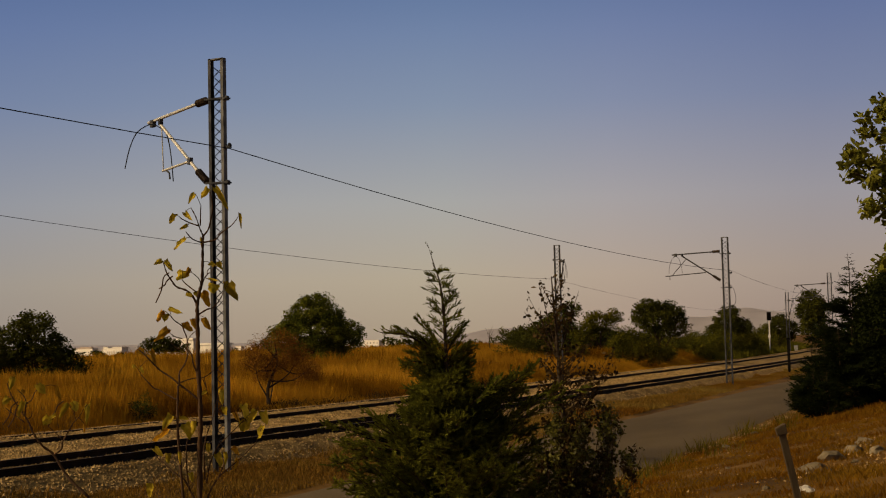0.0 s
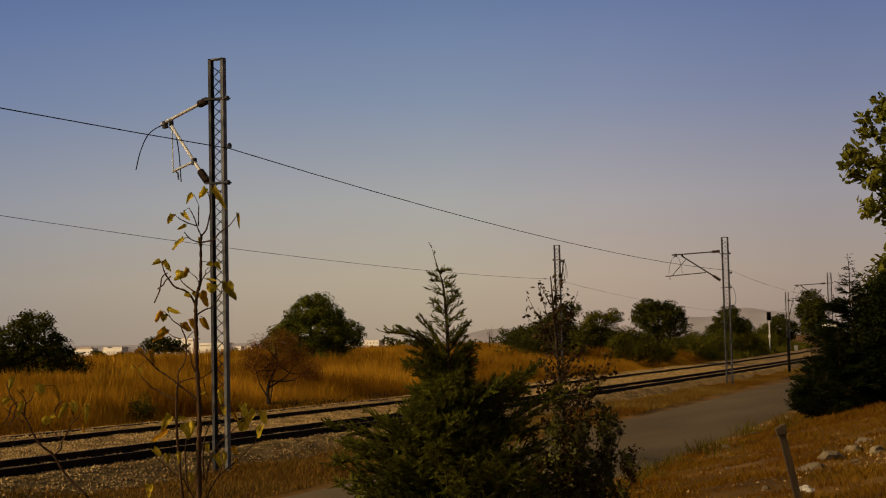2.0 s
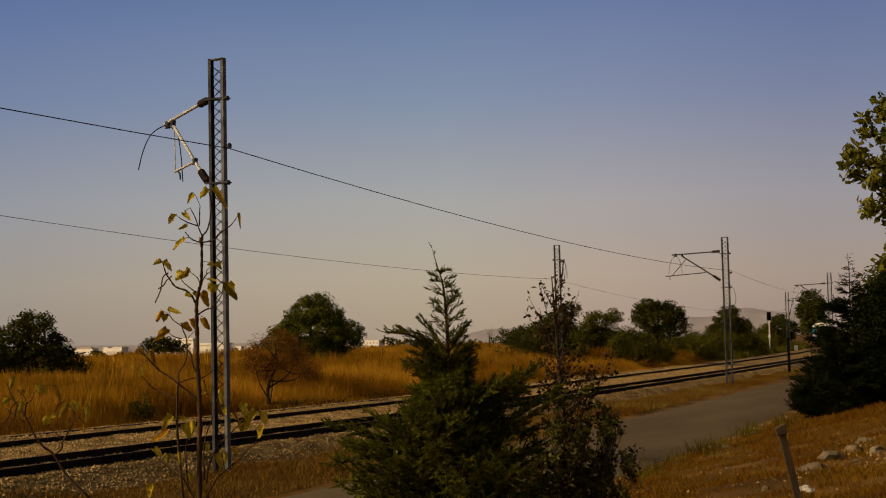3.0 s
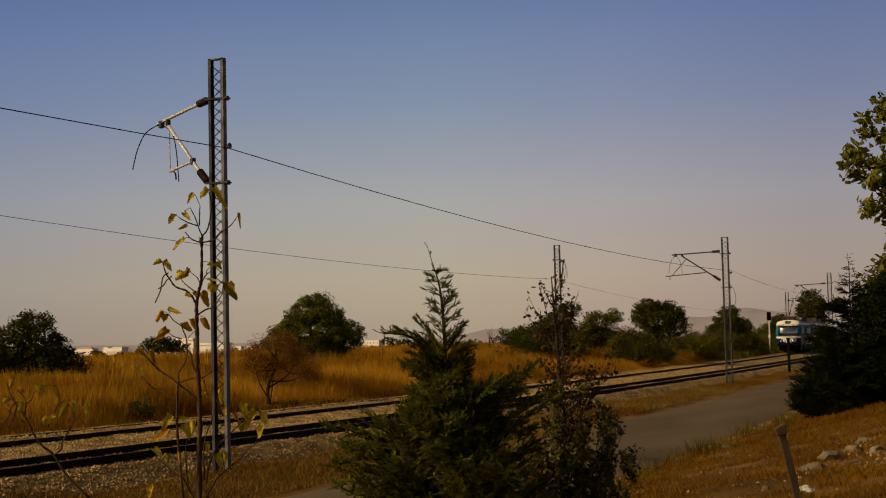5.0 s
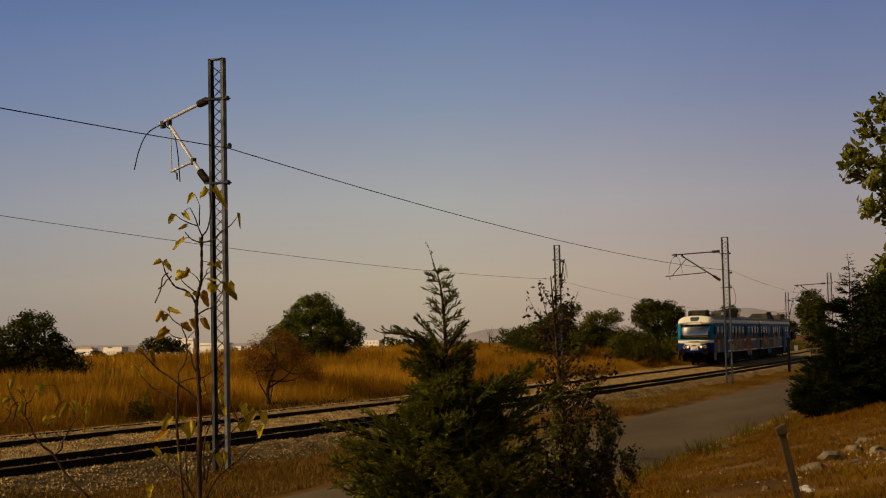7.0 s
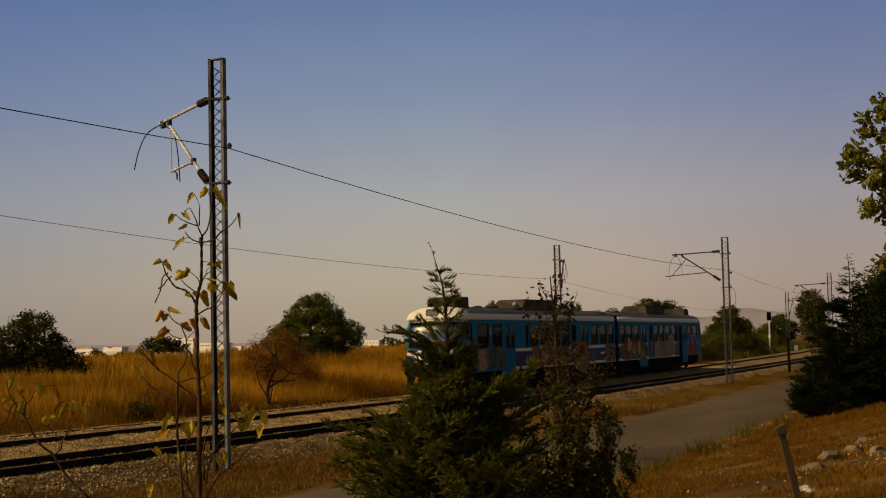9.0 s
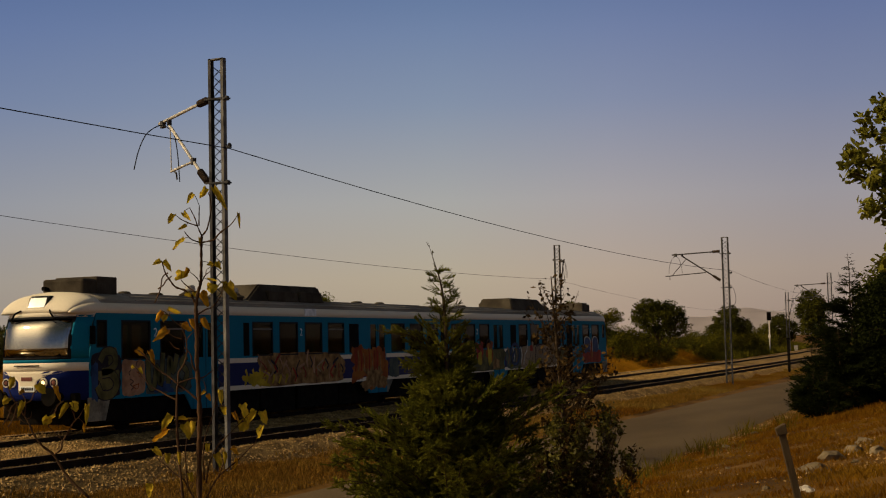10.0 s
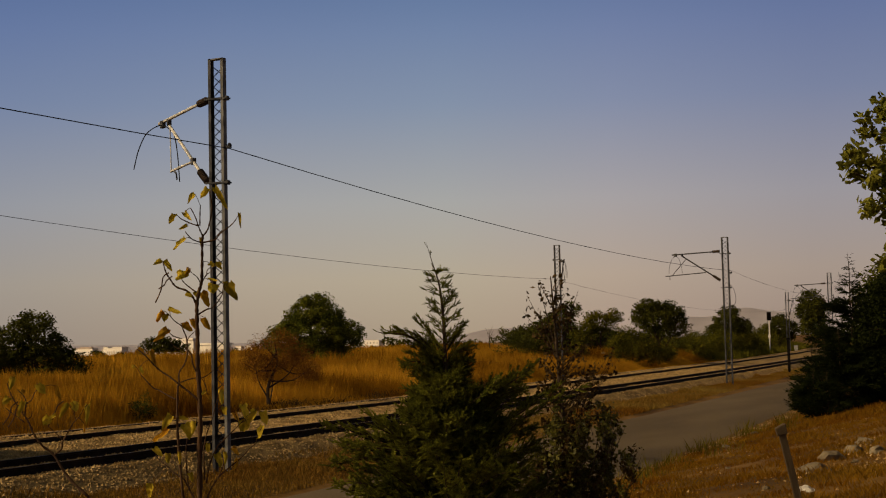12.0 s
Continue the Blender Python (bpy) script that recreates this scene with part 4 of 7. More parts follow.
def spray(car, side, y0, y1, z0, z1, colour, layer, seed, wob=0.16, n=40):
    """A sprayed patch with a wavering outline, a few millimetres proud of the side."""
    r = random.Random(seed)
    cy, cz, hy, hz = (y0 + y1) / 2, (z0 + z1) / 2, (y1 - y0) / 2, (z1 - z0) / 2
    ph = [r.uniform(0, 6.28) for _ in range(3)]
    ring = []
    for k in range(n):
        a = math.tau * k / n
        c, s = math.cos(a), math.sin(a)
        q = (abs(c) ** 8 + abs(s) ** 8) ** -0.125
        w = 1 + wob * (math.sin(3 * a + ph[0]) * 0.5 + math.sin(5 * a + ph[1]) * 0.4 + math.sin(11 * a + ph[2]) * 0.35 + r.uniform(-0.35, 0.35)) - wob * 0.6
        ring.append((cy + hy * c * q * w, cz + hz * s * q * w))
    x0, x1 = side * (W0 + 0.001), side * (W0 + 0.004 + 0.0025 * layer)
    v = [(x1, y, z) for y, z in ring] + [(x0, y, z) for y, z in ring]
    f = [tuple(range(n))] + [(k, n + k, n + (k + 1) % n, (k + 1) % n) for k in range(n)]
    if side < 0:
        f = [q[::-1] for q in f]
    return link("graffiti", mesh_from("graffiti", v, f), P[colour], car)


def stroke(car, side, pts, colour, layer, width=0.045):
    """A sprayed line on the side."""
    path = smooth_path([(0, y, z) for y, z in pts], 5)
    v, f = [], []
    x = side * (W0 + 0.005 + 0.0025 * layer)
    for i, p in enumerate(path):
        d = (path[min(i + 1, len(path) - 1)] - path[max(i - 1, 0)]).normalized()
        nrm = Vector((0, -d.z, d.y)) * width / 2
        for q in (p + nrm, p - nrm):
            v.append((x, q.y, q.z))
            v.append((side * (W0 + 0.001), q.y, q.z))
    for i in range(len(path) - 1):
        a, b = i * 4, i * 4 + 4
        f += [(a, a + 2, b + 2, b), (a, b, b + 1, a + 1), (a + 2, a + 3, b + 3, b + 2)]
    return link("graffiti_line", mesh_from("graffiti_line", v, f), P[colour], car)


# leading car: its side at +x
G = random.Random(3)
spray(CAR_A, 1, 0.0, 1.36, 0.96, 2.2, "dark", 0, 1, 0.1)
spray(CAR_A, 1, 0.3, 1.25, 1.15, 1.75, "green", 1, 2, 0.2)
spray(CAR_A, 1, 0.75, 1.2, 1.7, 2.3, "green", 1.5, 77, 0.2)
spray(CAR_A, 1, 0.05, 0.34, 0.9, 1.95, "blue", 1.2, 78, 0.1)


def tag(car, side, pts, colour, layer, width):
    """A fat sprayed letter with a dark outline."""
    stroke(car, side, pts, "dark", layer, width + 0.06)
    stroke(car, side, pts, colour, layer + 1, width)


tag(CAR_A, 1, [(0.42, 1.95), (0.62, 2.2), (0.98, 2.2), (1.1, 1.92), (0.85, 1.72), (0.5, 1.66)], "green", 2, 0.21)
tag(CAR_A, 1, [(0.5, 1.62), (0.9, 1.62), (1.14, 1.35), (0.95, 1.08), (0.5, 1.05), (0.3, 1.3)], "green", 2, 0.23)
spray(CAR_A, 1, 1.36, 2.45, 0.97, 1.98, "pink", 1, 3, 0.05)
for k in range(7):
    y, z = G.uniform(1.55, 2.3), G.uniform(1.1, 1.9)
    stroke(CAR_A, 1, [(y, z), (y + G.uniform(-.15, .15), z + 0.08), (y + G.uniform(-.2, .2), z + 0.15)], "red" if k % 2 else "dark", 2, 0.025)
spray(CAR_A, 1, 2.45, 4.8, 0.97, 1.97, "teal", 1, 4, 0.08)
spray(CAR_A, 1, 2.6, 3.8, 1.0, 1.35, "blue", 2, 5, 0.2)
for pts in ([(2.58, 2.1), (2.62, 1.3), (2.85, 1.2), (3.0, 1.75), (3.18, 1.25), (3.3, 2.15)], [(3.55, 1.25), (3.62, 2.0), (3.8, 1.6), (4.0, 2.1)], [(4.5, 2.05), (4.2, 1.85), (4.5, 1.55), (4.3, 1.2), (4.05, 1.3)]):
    tag(CAR_A, 1, pts, "green", 2, 0.2)
spray(CAR_A, 1, 7.6, 9.2, 0.97, 1.5, "yellow", 1, 6, 0.35)
spray(CAR_A, 1, 8.4, 14.5, 0.95, 2.06, "tan", 0, 7, 0.05, 50)
for k in range(26):
    y = 8.6 + k * 0.225
    h = G.uniform(0.25, 0.6)
    z = G.uniform(1.05, 1.6)
    q = G.uniform(-0.25, 0.25)
    stroke(CAR_A, 1, [(y, z), (y + q, z + h * 0.35), (y + q * 0.2, z + h * 0.7), (y - q, z + h)], G.choice(("dark", "pink", "maroon", "pink", "beige")), 2, G.uniform(0.03, 0.09))
for k in range(7):
    y = 7.7 + k * 0.42
    stroke(CAR_A, 1, [(y, 1.05), (y + 0.15, 1.3), (y + 0.05, 1.55 if k < 3 else 1.25)], "yellow", 3, 0.09)
spray(CAR_A, 1, 14.9, 16.9, 0.95, 2.25, "red", 1, 8, 0.2, 60)
spray(CAR_A, 1, 16.2, 18.0, 0.55, 2.2, "red", 1.2, 88, 0.16, 60)
spray(CAR_A, 1, 15.8, 17.9, 0.52, 1.45, "tan", 2, 9, 0.28, 60)
for k in range(12):
    y = 15.3 + k * 0.22
    stroke(CAR_A, 1, [(y, 1.3), (y + 0.05, 1.65), (y - 0.02, 1.95 + 0.1 * (k % 3))], G.choice(("red", "tan", "maroon", "maroon")), 3, 0.07)
spray(CAR_A, 1, 18.1, 19.0, 0.97, 1.75, "teal", 1, 10, 0.1)
spray(CAR_A, 1, 20.9, 23.0, 0.93, 2.02, "murk", 1, 11, 0.03)
# rear car: turned about, so its side at -x; here y counts from its own front
def rear(y):
    return TRAIN_LEN - y


def rear_spray(a, b, z0, z1, colour, layer, seed, wob=0.12, n=26):
    spray(CAR_B, -1, rear(b), rear(a), z0, z1, colour, layer, seed, wob, n)


rear_spray(24.0, 30.6, 0.95, 1.95, "green", 0, 31, 0.05, 40)
for k, (a, b, z0, z1, c) in enumerate(((25.0, 25.7, 1.55, 2.25, "maroon"), (25.75, 26.35, 1.4, 2.35, "yellow"), (26.4, 26.8, 1.55, 2.2, "yellow"), (26.9, 27.8, 1.4, 2.3, "maroon"),
                                       (27.1, 27.6, 1.2, 1.85, "yellow"), (28.1, 29.0, 1.35, 2.3, "red"), (28.3, 28.8, 1.2, 2.0, "yellow"), (25.2, 26.2, 0.95, 1.5, "maroon"), (28.9, 29.8, 1.0, 1.5, "tan"))):
    rear_spray(a, b, z0, z1, c, 0.5 + 0.3 * k, 40 + k, 0.2)
for a in (25.0, 25.75, 26.9, 28.1):
    stroke(CAR_B, -1, [(rear(a), 2.0), (rear(a + 0.15), 2.3), (rear(a + 0.45), 2.36), (rear(a + 0.65), 2.1)], "dark", 4, 0.06)
rear_spray(30.6, 33.2, 0.95, 1.95, "teal", 0, 32, 0.06, 40)
for k in range(6):
    y = 30.9 + k * 0.35
    stroke(CAR_B, -1, [(rear(y), 1.2), (rear(y + 0.15), 1.6), (rear(y - 0.05), 2.0)], G.choice(("dark", "white", "tan")), 2, 0.07)
rear_spray(32.6, 38.0, 0.93, 2.02, "beige", 1, 33, 0.04, 50)
rear_spray(36.4, 38.2, 1.0, 2.45, "beige", 1.5, 34, 0.1)
def rear_tag(pts, colour, layer, width):
    tag(CAR_B, -1, [(rear(a), z) for a, z in pts], colour, layer, width)


rear_tag([(31.2, 1.6), (31.5, 2.05), (32.1, 2.1), (32.45, 1.7), (32.2, 1.25), (31.6, 1.2), (31.45, 1.5), (31.8, 1.75)], "blue", 2, 0.12)
rear_tag([(33.1, 1.75), (33.3, 1.3), (33.9, 1.25), (34.2, 1.6), (34.35, 2.2)], "beige", 2, 0.26)
rear_tag([(34.2, 1.5), (34.0, 1.1), (33.4, 1.02)], "beige", 2, 0.16)
rear_tag([(36.0, 1.95), (35.1, 1.85), (35.0, 1.3), (35.9, 1.2)], "beige", 2, 0.2)
rear_tag([(36.3, 1.2), (36.6, 1.8), (37.4, 1.7), (37.7, 1.2)], "beige", 2, 0.2)
rear_spray(33.95, 34.35, 1.75, 2.05, "maroon", 5, 61, 0.1)
rear_spray(35.2, 35.75, 1.58, 1.78, "tan", 5, 62, 0.1)
stroke(CAR_B, -1, [(rear(33.0), 1.1), (rear(33.2), 1.6), (rear(33.5), 1.8), (rear(33.6), 2.3)], "white", 4, 0.05)
stroke(CAR_B, -1, [(rear(34.7), 1.1), (rear(34.8), 1.95), (rear(35.7), 2.05), (rear(35.8), 1.6)], "dark", 4, 0.06)
stroke(CAR_B, -1, [(rear(37.2), 2.45), (rear(37.7), 2.2), (rear(38.1), 1.7), (rear(37.9), 1.2)], "white", 4, 0.05)
rear_spray(38.3, 40.2, 0.95, 1.9, "green", 0, 35, 0.05)
rear_spray(42.4, 45.9, 0.95, 1.7, "maroon", 1, 36, 0.08)
for a, b in ((42.7, 43.9), (44.2, 45.3)):
    rear_spray(a, b, 1.5, 2.35, "blue", 2, int(a), 0.12)
    stroke(CAR_B, -1, [(rear(a), 1.6), (rear(a + 0.1), 2.25), (rear((a + b) / 2), 2.4), (rear(b - 0.05), 2.2), (rear(b), 1.7)], "white", 4, 0.05)
rear_spray(43.8, 44.3, 1.2, 2.2, "red", 3, 37, 0.1)

# the shade inside a doorway, put on as a flat black panel
side_panel("open_doorway", -W0, 6.28, 7.16, 0.5, LINTEL - 0.01, M_BLACK, CAR_B, 0.018, "flat black panel for the dark of an open doorway")


# ---- plants ----
def unit(v):
    return v / np.maximum(np.linalg.norm(v, axis=-1, keepdims=True), 1e-6)


def leaf_cloud(centres, size, flat=0.55, droop=0.0):
    """Pointed leaves (two triangles as one quad) about the given centres, turned at random."""
    n = len(centres)
    d = unit(rng.normal(size=(n, 3)) * [1, 1, flat] - [0, 0, droop])
    w = unit(np.cross(d, rng.normal(size=(n, 3))))
    s = size * rng.uniform(0.6, 1.35, (n, 1))
    c = np.asarray(centres)
    bend = unit(np.cross(d, w)) * s * 0.12
    return np.stack([c - d * s * 0.5, c + w * s * 0.28 + bend, c + d * s * 0.5, c - w * s * 0.28 + bend], 1)


def clumped(blobs, clumps, per, spread, shell=0.55):
    """Leaf places in clumps set through ellipsoids (x, y, z, rx, ry, rz), mostly towards their skin."""
    vol = np.array([b[3] * b[4] * b[5] for b in blobs]) ** 0.75
    out = []
    for b, share in zip(blobs, vol / vol.sum()):
        k = max(3, int(clumps * share))
        d = unit(rng.normal(size=(k, 3)))
        r = (shell + (1 - shell) * rng.random((k, 1)) ** 0.7) * rng.uniform(0.74, 1.14, (k, 1))
        c = np.array(b[:3]) + d * r * np.array(b[3:])
        m = rng.integers(int(per * 0.5), int(per * 1.5), k)
        for cc, mm in zip(c, m):
            out.append(cc + unit(rng.normal(size=(mm, 3))) * rng.random((mm, 1)) ** 0.45 * [1, 1, 0.75] * spread * 1.75 * rng.uniform(0.7, 1.35))
    return np.concatenate(out)


def tree(name, label, base, blobs, leaf, clumps, per, spread, mat, trunk=0.14, bark=None, category="tree", group="", limbs=7, shell=0.55, sink=0.9, lean_out=0.0, lift=0.0):
    """A tapered trunk with limbs that run into the crown, and a crown of many small leaves. blobs in the tree's own space."""
    t = thing(name, label, category, pose(*base), group)
    blobs = [(b[0], b[1], b[2] + lift, *b[3:]) for b in blobs]
    top = max(b[2] for b in blobs)
    r = random.Random(int(abs(base[0] * 31 + base[1] * 7)))
    bm = bmesh.new()
    path = smooth_path([(0, 0, -sink), (r.uniform(-.1, .1), r.uniform(-.1, .1) - 0.4 * lean_out, top * 0.3), (r.uniform(-.25, .25), r.uniform(-.2, .2) + lean_out, top * 0.65), (0, 0.6 * lean_out, top)], 4)
    tube(bm, path, [trunk * (1 - 0.8 * i / (len(path) - 1)) for i in range(len(path))], 7)
    for k in range(limbs):
        b = blobs[k % len(blobs)]
        q = path[min(len(path) - 2, 2 + int(k * (len(path) - 4) / max(1, limbs)))]
        end = Vector(b[:3]) + Vector((r.uniform(-.7, .7) * b[3], r.uniform(-.7, .7) * b[4], r.uniform(-.1, .6) * b[5]))
        mid = q.lerp(end, 0.5) + Vector((r.uniform(-.15, .15), r.uniform(-.15, .15), -0.08 * (end - q).length))
        lp = smooth_path([q, mid, end], 3)
        tube(bm, lp, [trunk * 0.45 * (1 - 0.85 * i / (len(lp) - 1)) for i in range(len(lp))], 5)
    part("trunk", bm, bark or M_DARKBARK, t)
    link("crown", quads("crown", leaf_cloud(clumped(blobs, clumps, per, spread, shell), leaf)), mat, t)
    return t


def gz(x, y):
    return float(height(x, y))


# beyond the tracks
tree("oak_tree", "dark evergreen oak at the edge of the dry field", (-42.0, 49.4, gz(-42, 49.4)),
     [(0.2, 0, 2.0, 1.3, 1.2, 1.1), (-1.0, -0.6, 1.4, 1.2, 1.2, 1.0), (1.1, 0.4, 1.1, 0.9, 0.9, 0.7), (0.1, 0, 2.6, 0.8, 0.8, 0.5), (-1.6, -1.0, 0.9, 1.2, 1.1, 0.9), (-2.6, -1.6, 0.9, 1.2, 1.1, 1.0), (0.3, 0, 0.9, 1.5, 1.3, 0.8), (1.7, 0.6, 0.7, 0.7, 0.7, 0.5)],
     0.13, 620, 36, 0.18, M_OAK, 0.13, limbs=10)
tree("stone_pine", "broad rounded green pine in the dry field", (-41.9, 74.7, gz(-41.9, 74.7)),
     [(0, 0, 2.2, 2.5, 2.0, 1.2), (-0.1, 0, 3.35, 1.6, 1.5, 0.95), (0.3, 0, 4.15, 0.9, 0.9, 0.5), (1.9, 0.6, 2.0, 1.2, 1.2, 0.95), (-1.7, -0.6, 1.9, 1.2, 1.3, 0.9), (0.2, 0, 1.1, 2.1, 1.8, 0.8), (1.0, 0.2, 3.3, 0.9, 0.9, 0.7)],
     0.12, 820, 70, 0.19, M_PINE, 0.2, limbs=9, shell=0.72)
tree("rust_shrub", "rust-red shrub with a bent dark stem beside the ballast", (-29.0, 48.2, gz(-29, 48.2)),
     [(0.0, 0.7, 2.65, 0.7, 0.9, 0.45), (-0.3, -0.6, 2.1, 0.7, 0.7, 0.5), (0.1, 1.7, 2.0, 0.8, 1.0, 0.5), (0.0, 2.9, 1.55, 0.6, 0.9, 0.35), (0, 0.4, 1.8, 0.8, 1.2, 0.45), (0, -1.5, 1.75, 0.4, 0.5, 0.3), (0, 2.6, 1.2, 0.5, 1.0, 0.28), (0, -0.9, 2.6, 0.3, 0.4, 0.3), (0, -0.5, 1.3, 0.4, 0.6, 0.3), (0, 3.6, 1.25, 0.4, 0.5, 0.2)],
     0.055, 620, 30, 0.19, M_RED, 0.09, category="shrub", limbs=9, shell=0.2, lean_out=0.55)
tree("low_bush", "small dark green bush in dry grass", (-28.9, 39.4, gz(-28.9, 39.4)), [(0, 0, 0.55, 0.4, 0.45, 0.5), (0.1, 0.3, 0.4, 0.35, 0.4, 0.35)],
     0.06, 60, 26, 0.10, M_OAK, 0.03, category="shrub", limbs=5)
tree("low_tree", "low dark green tree on the far side of the field", (-75.0, 105.0, gz(-75, 105)), [(0, 0, 1.4, 1.9, 1.5, 0.7), (1.6, 0.8, 1.1, 1.0, 1.0, 0.5)],
     0.2, 160, 24, 0.25, M_OAK, 0.12, limbs=5)
# the line of trees along the track
TREES = "trees along the railway"
tree("oak_tree", "dark spreading tree behind the dry grass", (-41.0, 113.4, gz(-41, 113.4)),
     [(0, 0, 1.7, 2.2, 2.0, 0.9), (1.3, 0.5, 2.6, 1.4, 1.4, 0.9), (-1.4, -0.5, 1.0, 1.3, 1.3, 0.6), (2.3, 0.9, 3.6, 0.9, 0.9, 0.7)], 0.18, 420, 30, 0.22, M_OAK, 0.15, group=TREES, shell=0.65, lift=0.4)
tree("olive_tree", "olive-green tree with a loose crown", (-37.9, 120.1, gz(-37.9, 120)),
     [(0, 0, 2.6, 1.6, 1.5, 1.0), (1.2, 0.5, 3.1, 1.0, 1.0, 0.7), (-1.2, -0.5, 1.8, 1.2, 1.2, 0.8), (-0.6, 0, 3.1, 0.8, 0.9, 0.6)], 0.15, 260, 28, 0.22, M_OLIVE, 0.12, group=TREES, lift=0.4)
tree("oak_tree", "tall dark oak with an uneven crown", (-30.4, 112.5, gz(-30.4, 112.5)),
     [(0, 0, 3.4, 1.6, 1.6, 1.4), (-0.7, -0.2, 4.4, 1.2, 1.1, 0.75), (1.4, 0.5, 3.2, 1.1, 1.1, 1.3), (0.9, 0.3, 4.2, 0.9, 0.9, 0.7), (-1.5, -0.4, 3.6, 0.7, 0.8, 0.8)], 0.17, 520, 30, 0.21, M_OAK, 0.17, group=TREES, limbs=10, lift=0.4)
tree("olive_scrub", "tall olive-green scrub at the foot of an oak", (-30.9, 106.5, gz(-30.9, 106.5)),
     [(0, 0, 1.7, 1.4, 1.5, 1.8), (1.3, 0.8, 1.2, 1.2, 1.2, 1.1), (-1.0, -0.5, 1.4, 1.0, 1.0, 1.1), (2.2, 1.4, 0.9, 1.0, 1.2, 0.9)], 0.11, 460, 30, 0.20, M_OLIVE, 0.06, category="shrub", group=TREES, shell=0.35)
tree("olive_scrub", "low olive-green scrub beside the track", (-32.0, 130.0, gz(-32.0, 130)),
     [(0, 0, 1.1, 1.6, 2.2, 1.2), (0.2, 4, 0.9, 1.4, 2.2, 1.0), (0.3, 8, 1.2, 1.3, 2.4, 1.1)], 0.14, 300, 30, 0.25, M_OLIVE, 0.06, category="shrub", group=TREES, shell=0.35)
tree("oak_tree", "dark rounded tree behind a mast", (-36.1, 164.8, gz(-36.1, 164.8)),
     [(0, 0, 3.0, 1.7, 1.6, 1.6), (0.5, 0, 4.2, 1.1, 1.1, 0.8), (1.6, 0.6, 2.4, 1.3, 1.3, 1.1), (-1.4, -0.6, 2.0, 1.0, 1.0, 0.9)], 0.2, 380, 28, 0.24, M_OAK, 0.17, group=TREES, lift=0.4)
tree("olive_scrub", "olive-green thicket beside the far track", (-34.6, 159.0, gz(-34.6, 159)),
     [(0, 0, 1.4, 1.3, 3.0, 1.2), (0.2, 6, 1.2, 1.2, 3.0, 1.1), (-0.6, 12, 1.6, 1.5, 3.0, 1.5)], 0.18, 320, 28, 0.28, M_OLIVE, 0.07, category="shrub", group=TREES, shell=0.35)
tree("oak_tree", "dark tree behind the signal", (-37.9, 208.0, gz(-37.9, 208)),
     [(0, 0, 2.6, 1.8, 1.9, 1.6), (-1.6, -0.6, 2.0, 1.4, 1.4, 1.3), (1.5, 0.8, 2.4, 1.4, 1.4, 1.5), (0.2, 0, 3.9, 1.1, 1.1, 0.8)], 0.22, 400, 28, 0.27, M_OAK, 0.17, group=TREES, lift=0.4)
tree("oak_tree", "round dark oak far along the railway", (-48.6, 307.0, gz(-48.6, 307)),
     [(0, 0, 8.4, 3.0, 3.0, 3.3), (-1.3, 0, 6.8, 2.2, 2.2, 2.5), (1.3, 0, 7.0, 2.4, 2.4, 2.7), (0, 0, 3.8, 3.0, 3.0, 2.8)], 0.45, 420, 26, 0.48, M_OAK, 0.3, group=TREES)


R3 = random.Random(44)
for k in range(26):
    yy = 101 + 3.2 * k + R3.uniform(-1.2, 1.2)
    dd = R3.uniform(30.6, 33.5) if k > 3 else R3.uniform(35, 40)
    dd += float(bend(yy))
    q = R3.uniform(0.9, 1.9) * (1.0 if k < 10 else 1.2)
    tree("olive_scrub", "rough olive-green scrub beside the railway", (-dd, yy, gz(-dd, yy)), [(0, 0, q * 0.6, q, q * 1.3, q * 0.75), (q * 0.5, q * 0.8, q * 0.5, q * 0.8, q, q * 0.6), (-q * 0.4, -q * 0.7, q * 0.75, q * 0.7, q * 0.8, q * 0.7)],
         0.14, 110, 26, 0.22, M_OLIVE if k % 3 else M_OAK, 0.05, category="shrub", group="scrub along the railway", limbs=4, shell=0.3)
for k in range(16):
    yy = 136 + 6.0 * k + R3.uniform(-1.5, 1.5)
    dd = 30.8 + float(bend(yy)) + R3.uniform(0, 2.2)
    q = R3.uniform(1.2, 2.2)
    tree("olive_scrub", "rough olive-green scrub beside the railway", (-dd, yy, gz(-dd, yy)), [(0, 0, q * 0.6, q, q * 1.5, q * 0.75), (q * 0.4, q * 0.9, q * 0.5, q * 0.8, q * 1.2, q * 0.6), (-q * 0.4, -q * 0.8, q * 0.75, q * 0.7, q * 0.9, q * 0.7)],
         0.17, 120, 24, 0.26, M_OLIVE, 0.05, category="shrub", group="scrub along the railway", limbs=4, shell=0.3)
for k in range(8):
    yy = 116 + 5.0 * k + R3.uniform(-1.5, 1.5)
    dd = R3.uniform(40, 47)
    q = R3.uniform(1.3, 1.9)
    tree("oak_tree", "dark low tree in the row beyond the field", (-dd, yy, gz(-dd, yy) - 0.2), [(0, 0, q * 0.9, q * 1.2, q * 1.3, q * 0.8), (q * 0.8, q * 0.6, q * 0.8, q, q, q * 0.7), (-q * 0.6, -q * 0.6, q * 1.1, q * 0.8, q * 0.9, q * 0.6)],
         0.2, 190, 28, 0.26, M_OAK, 0.12, group="row of trees beyond the field", limbs=5)


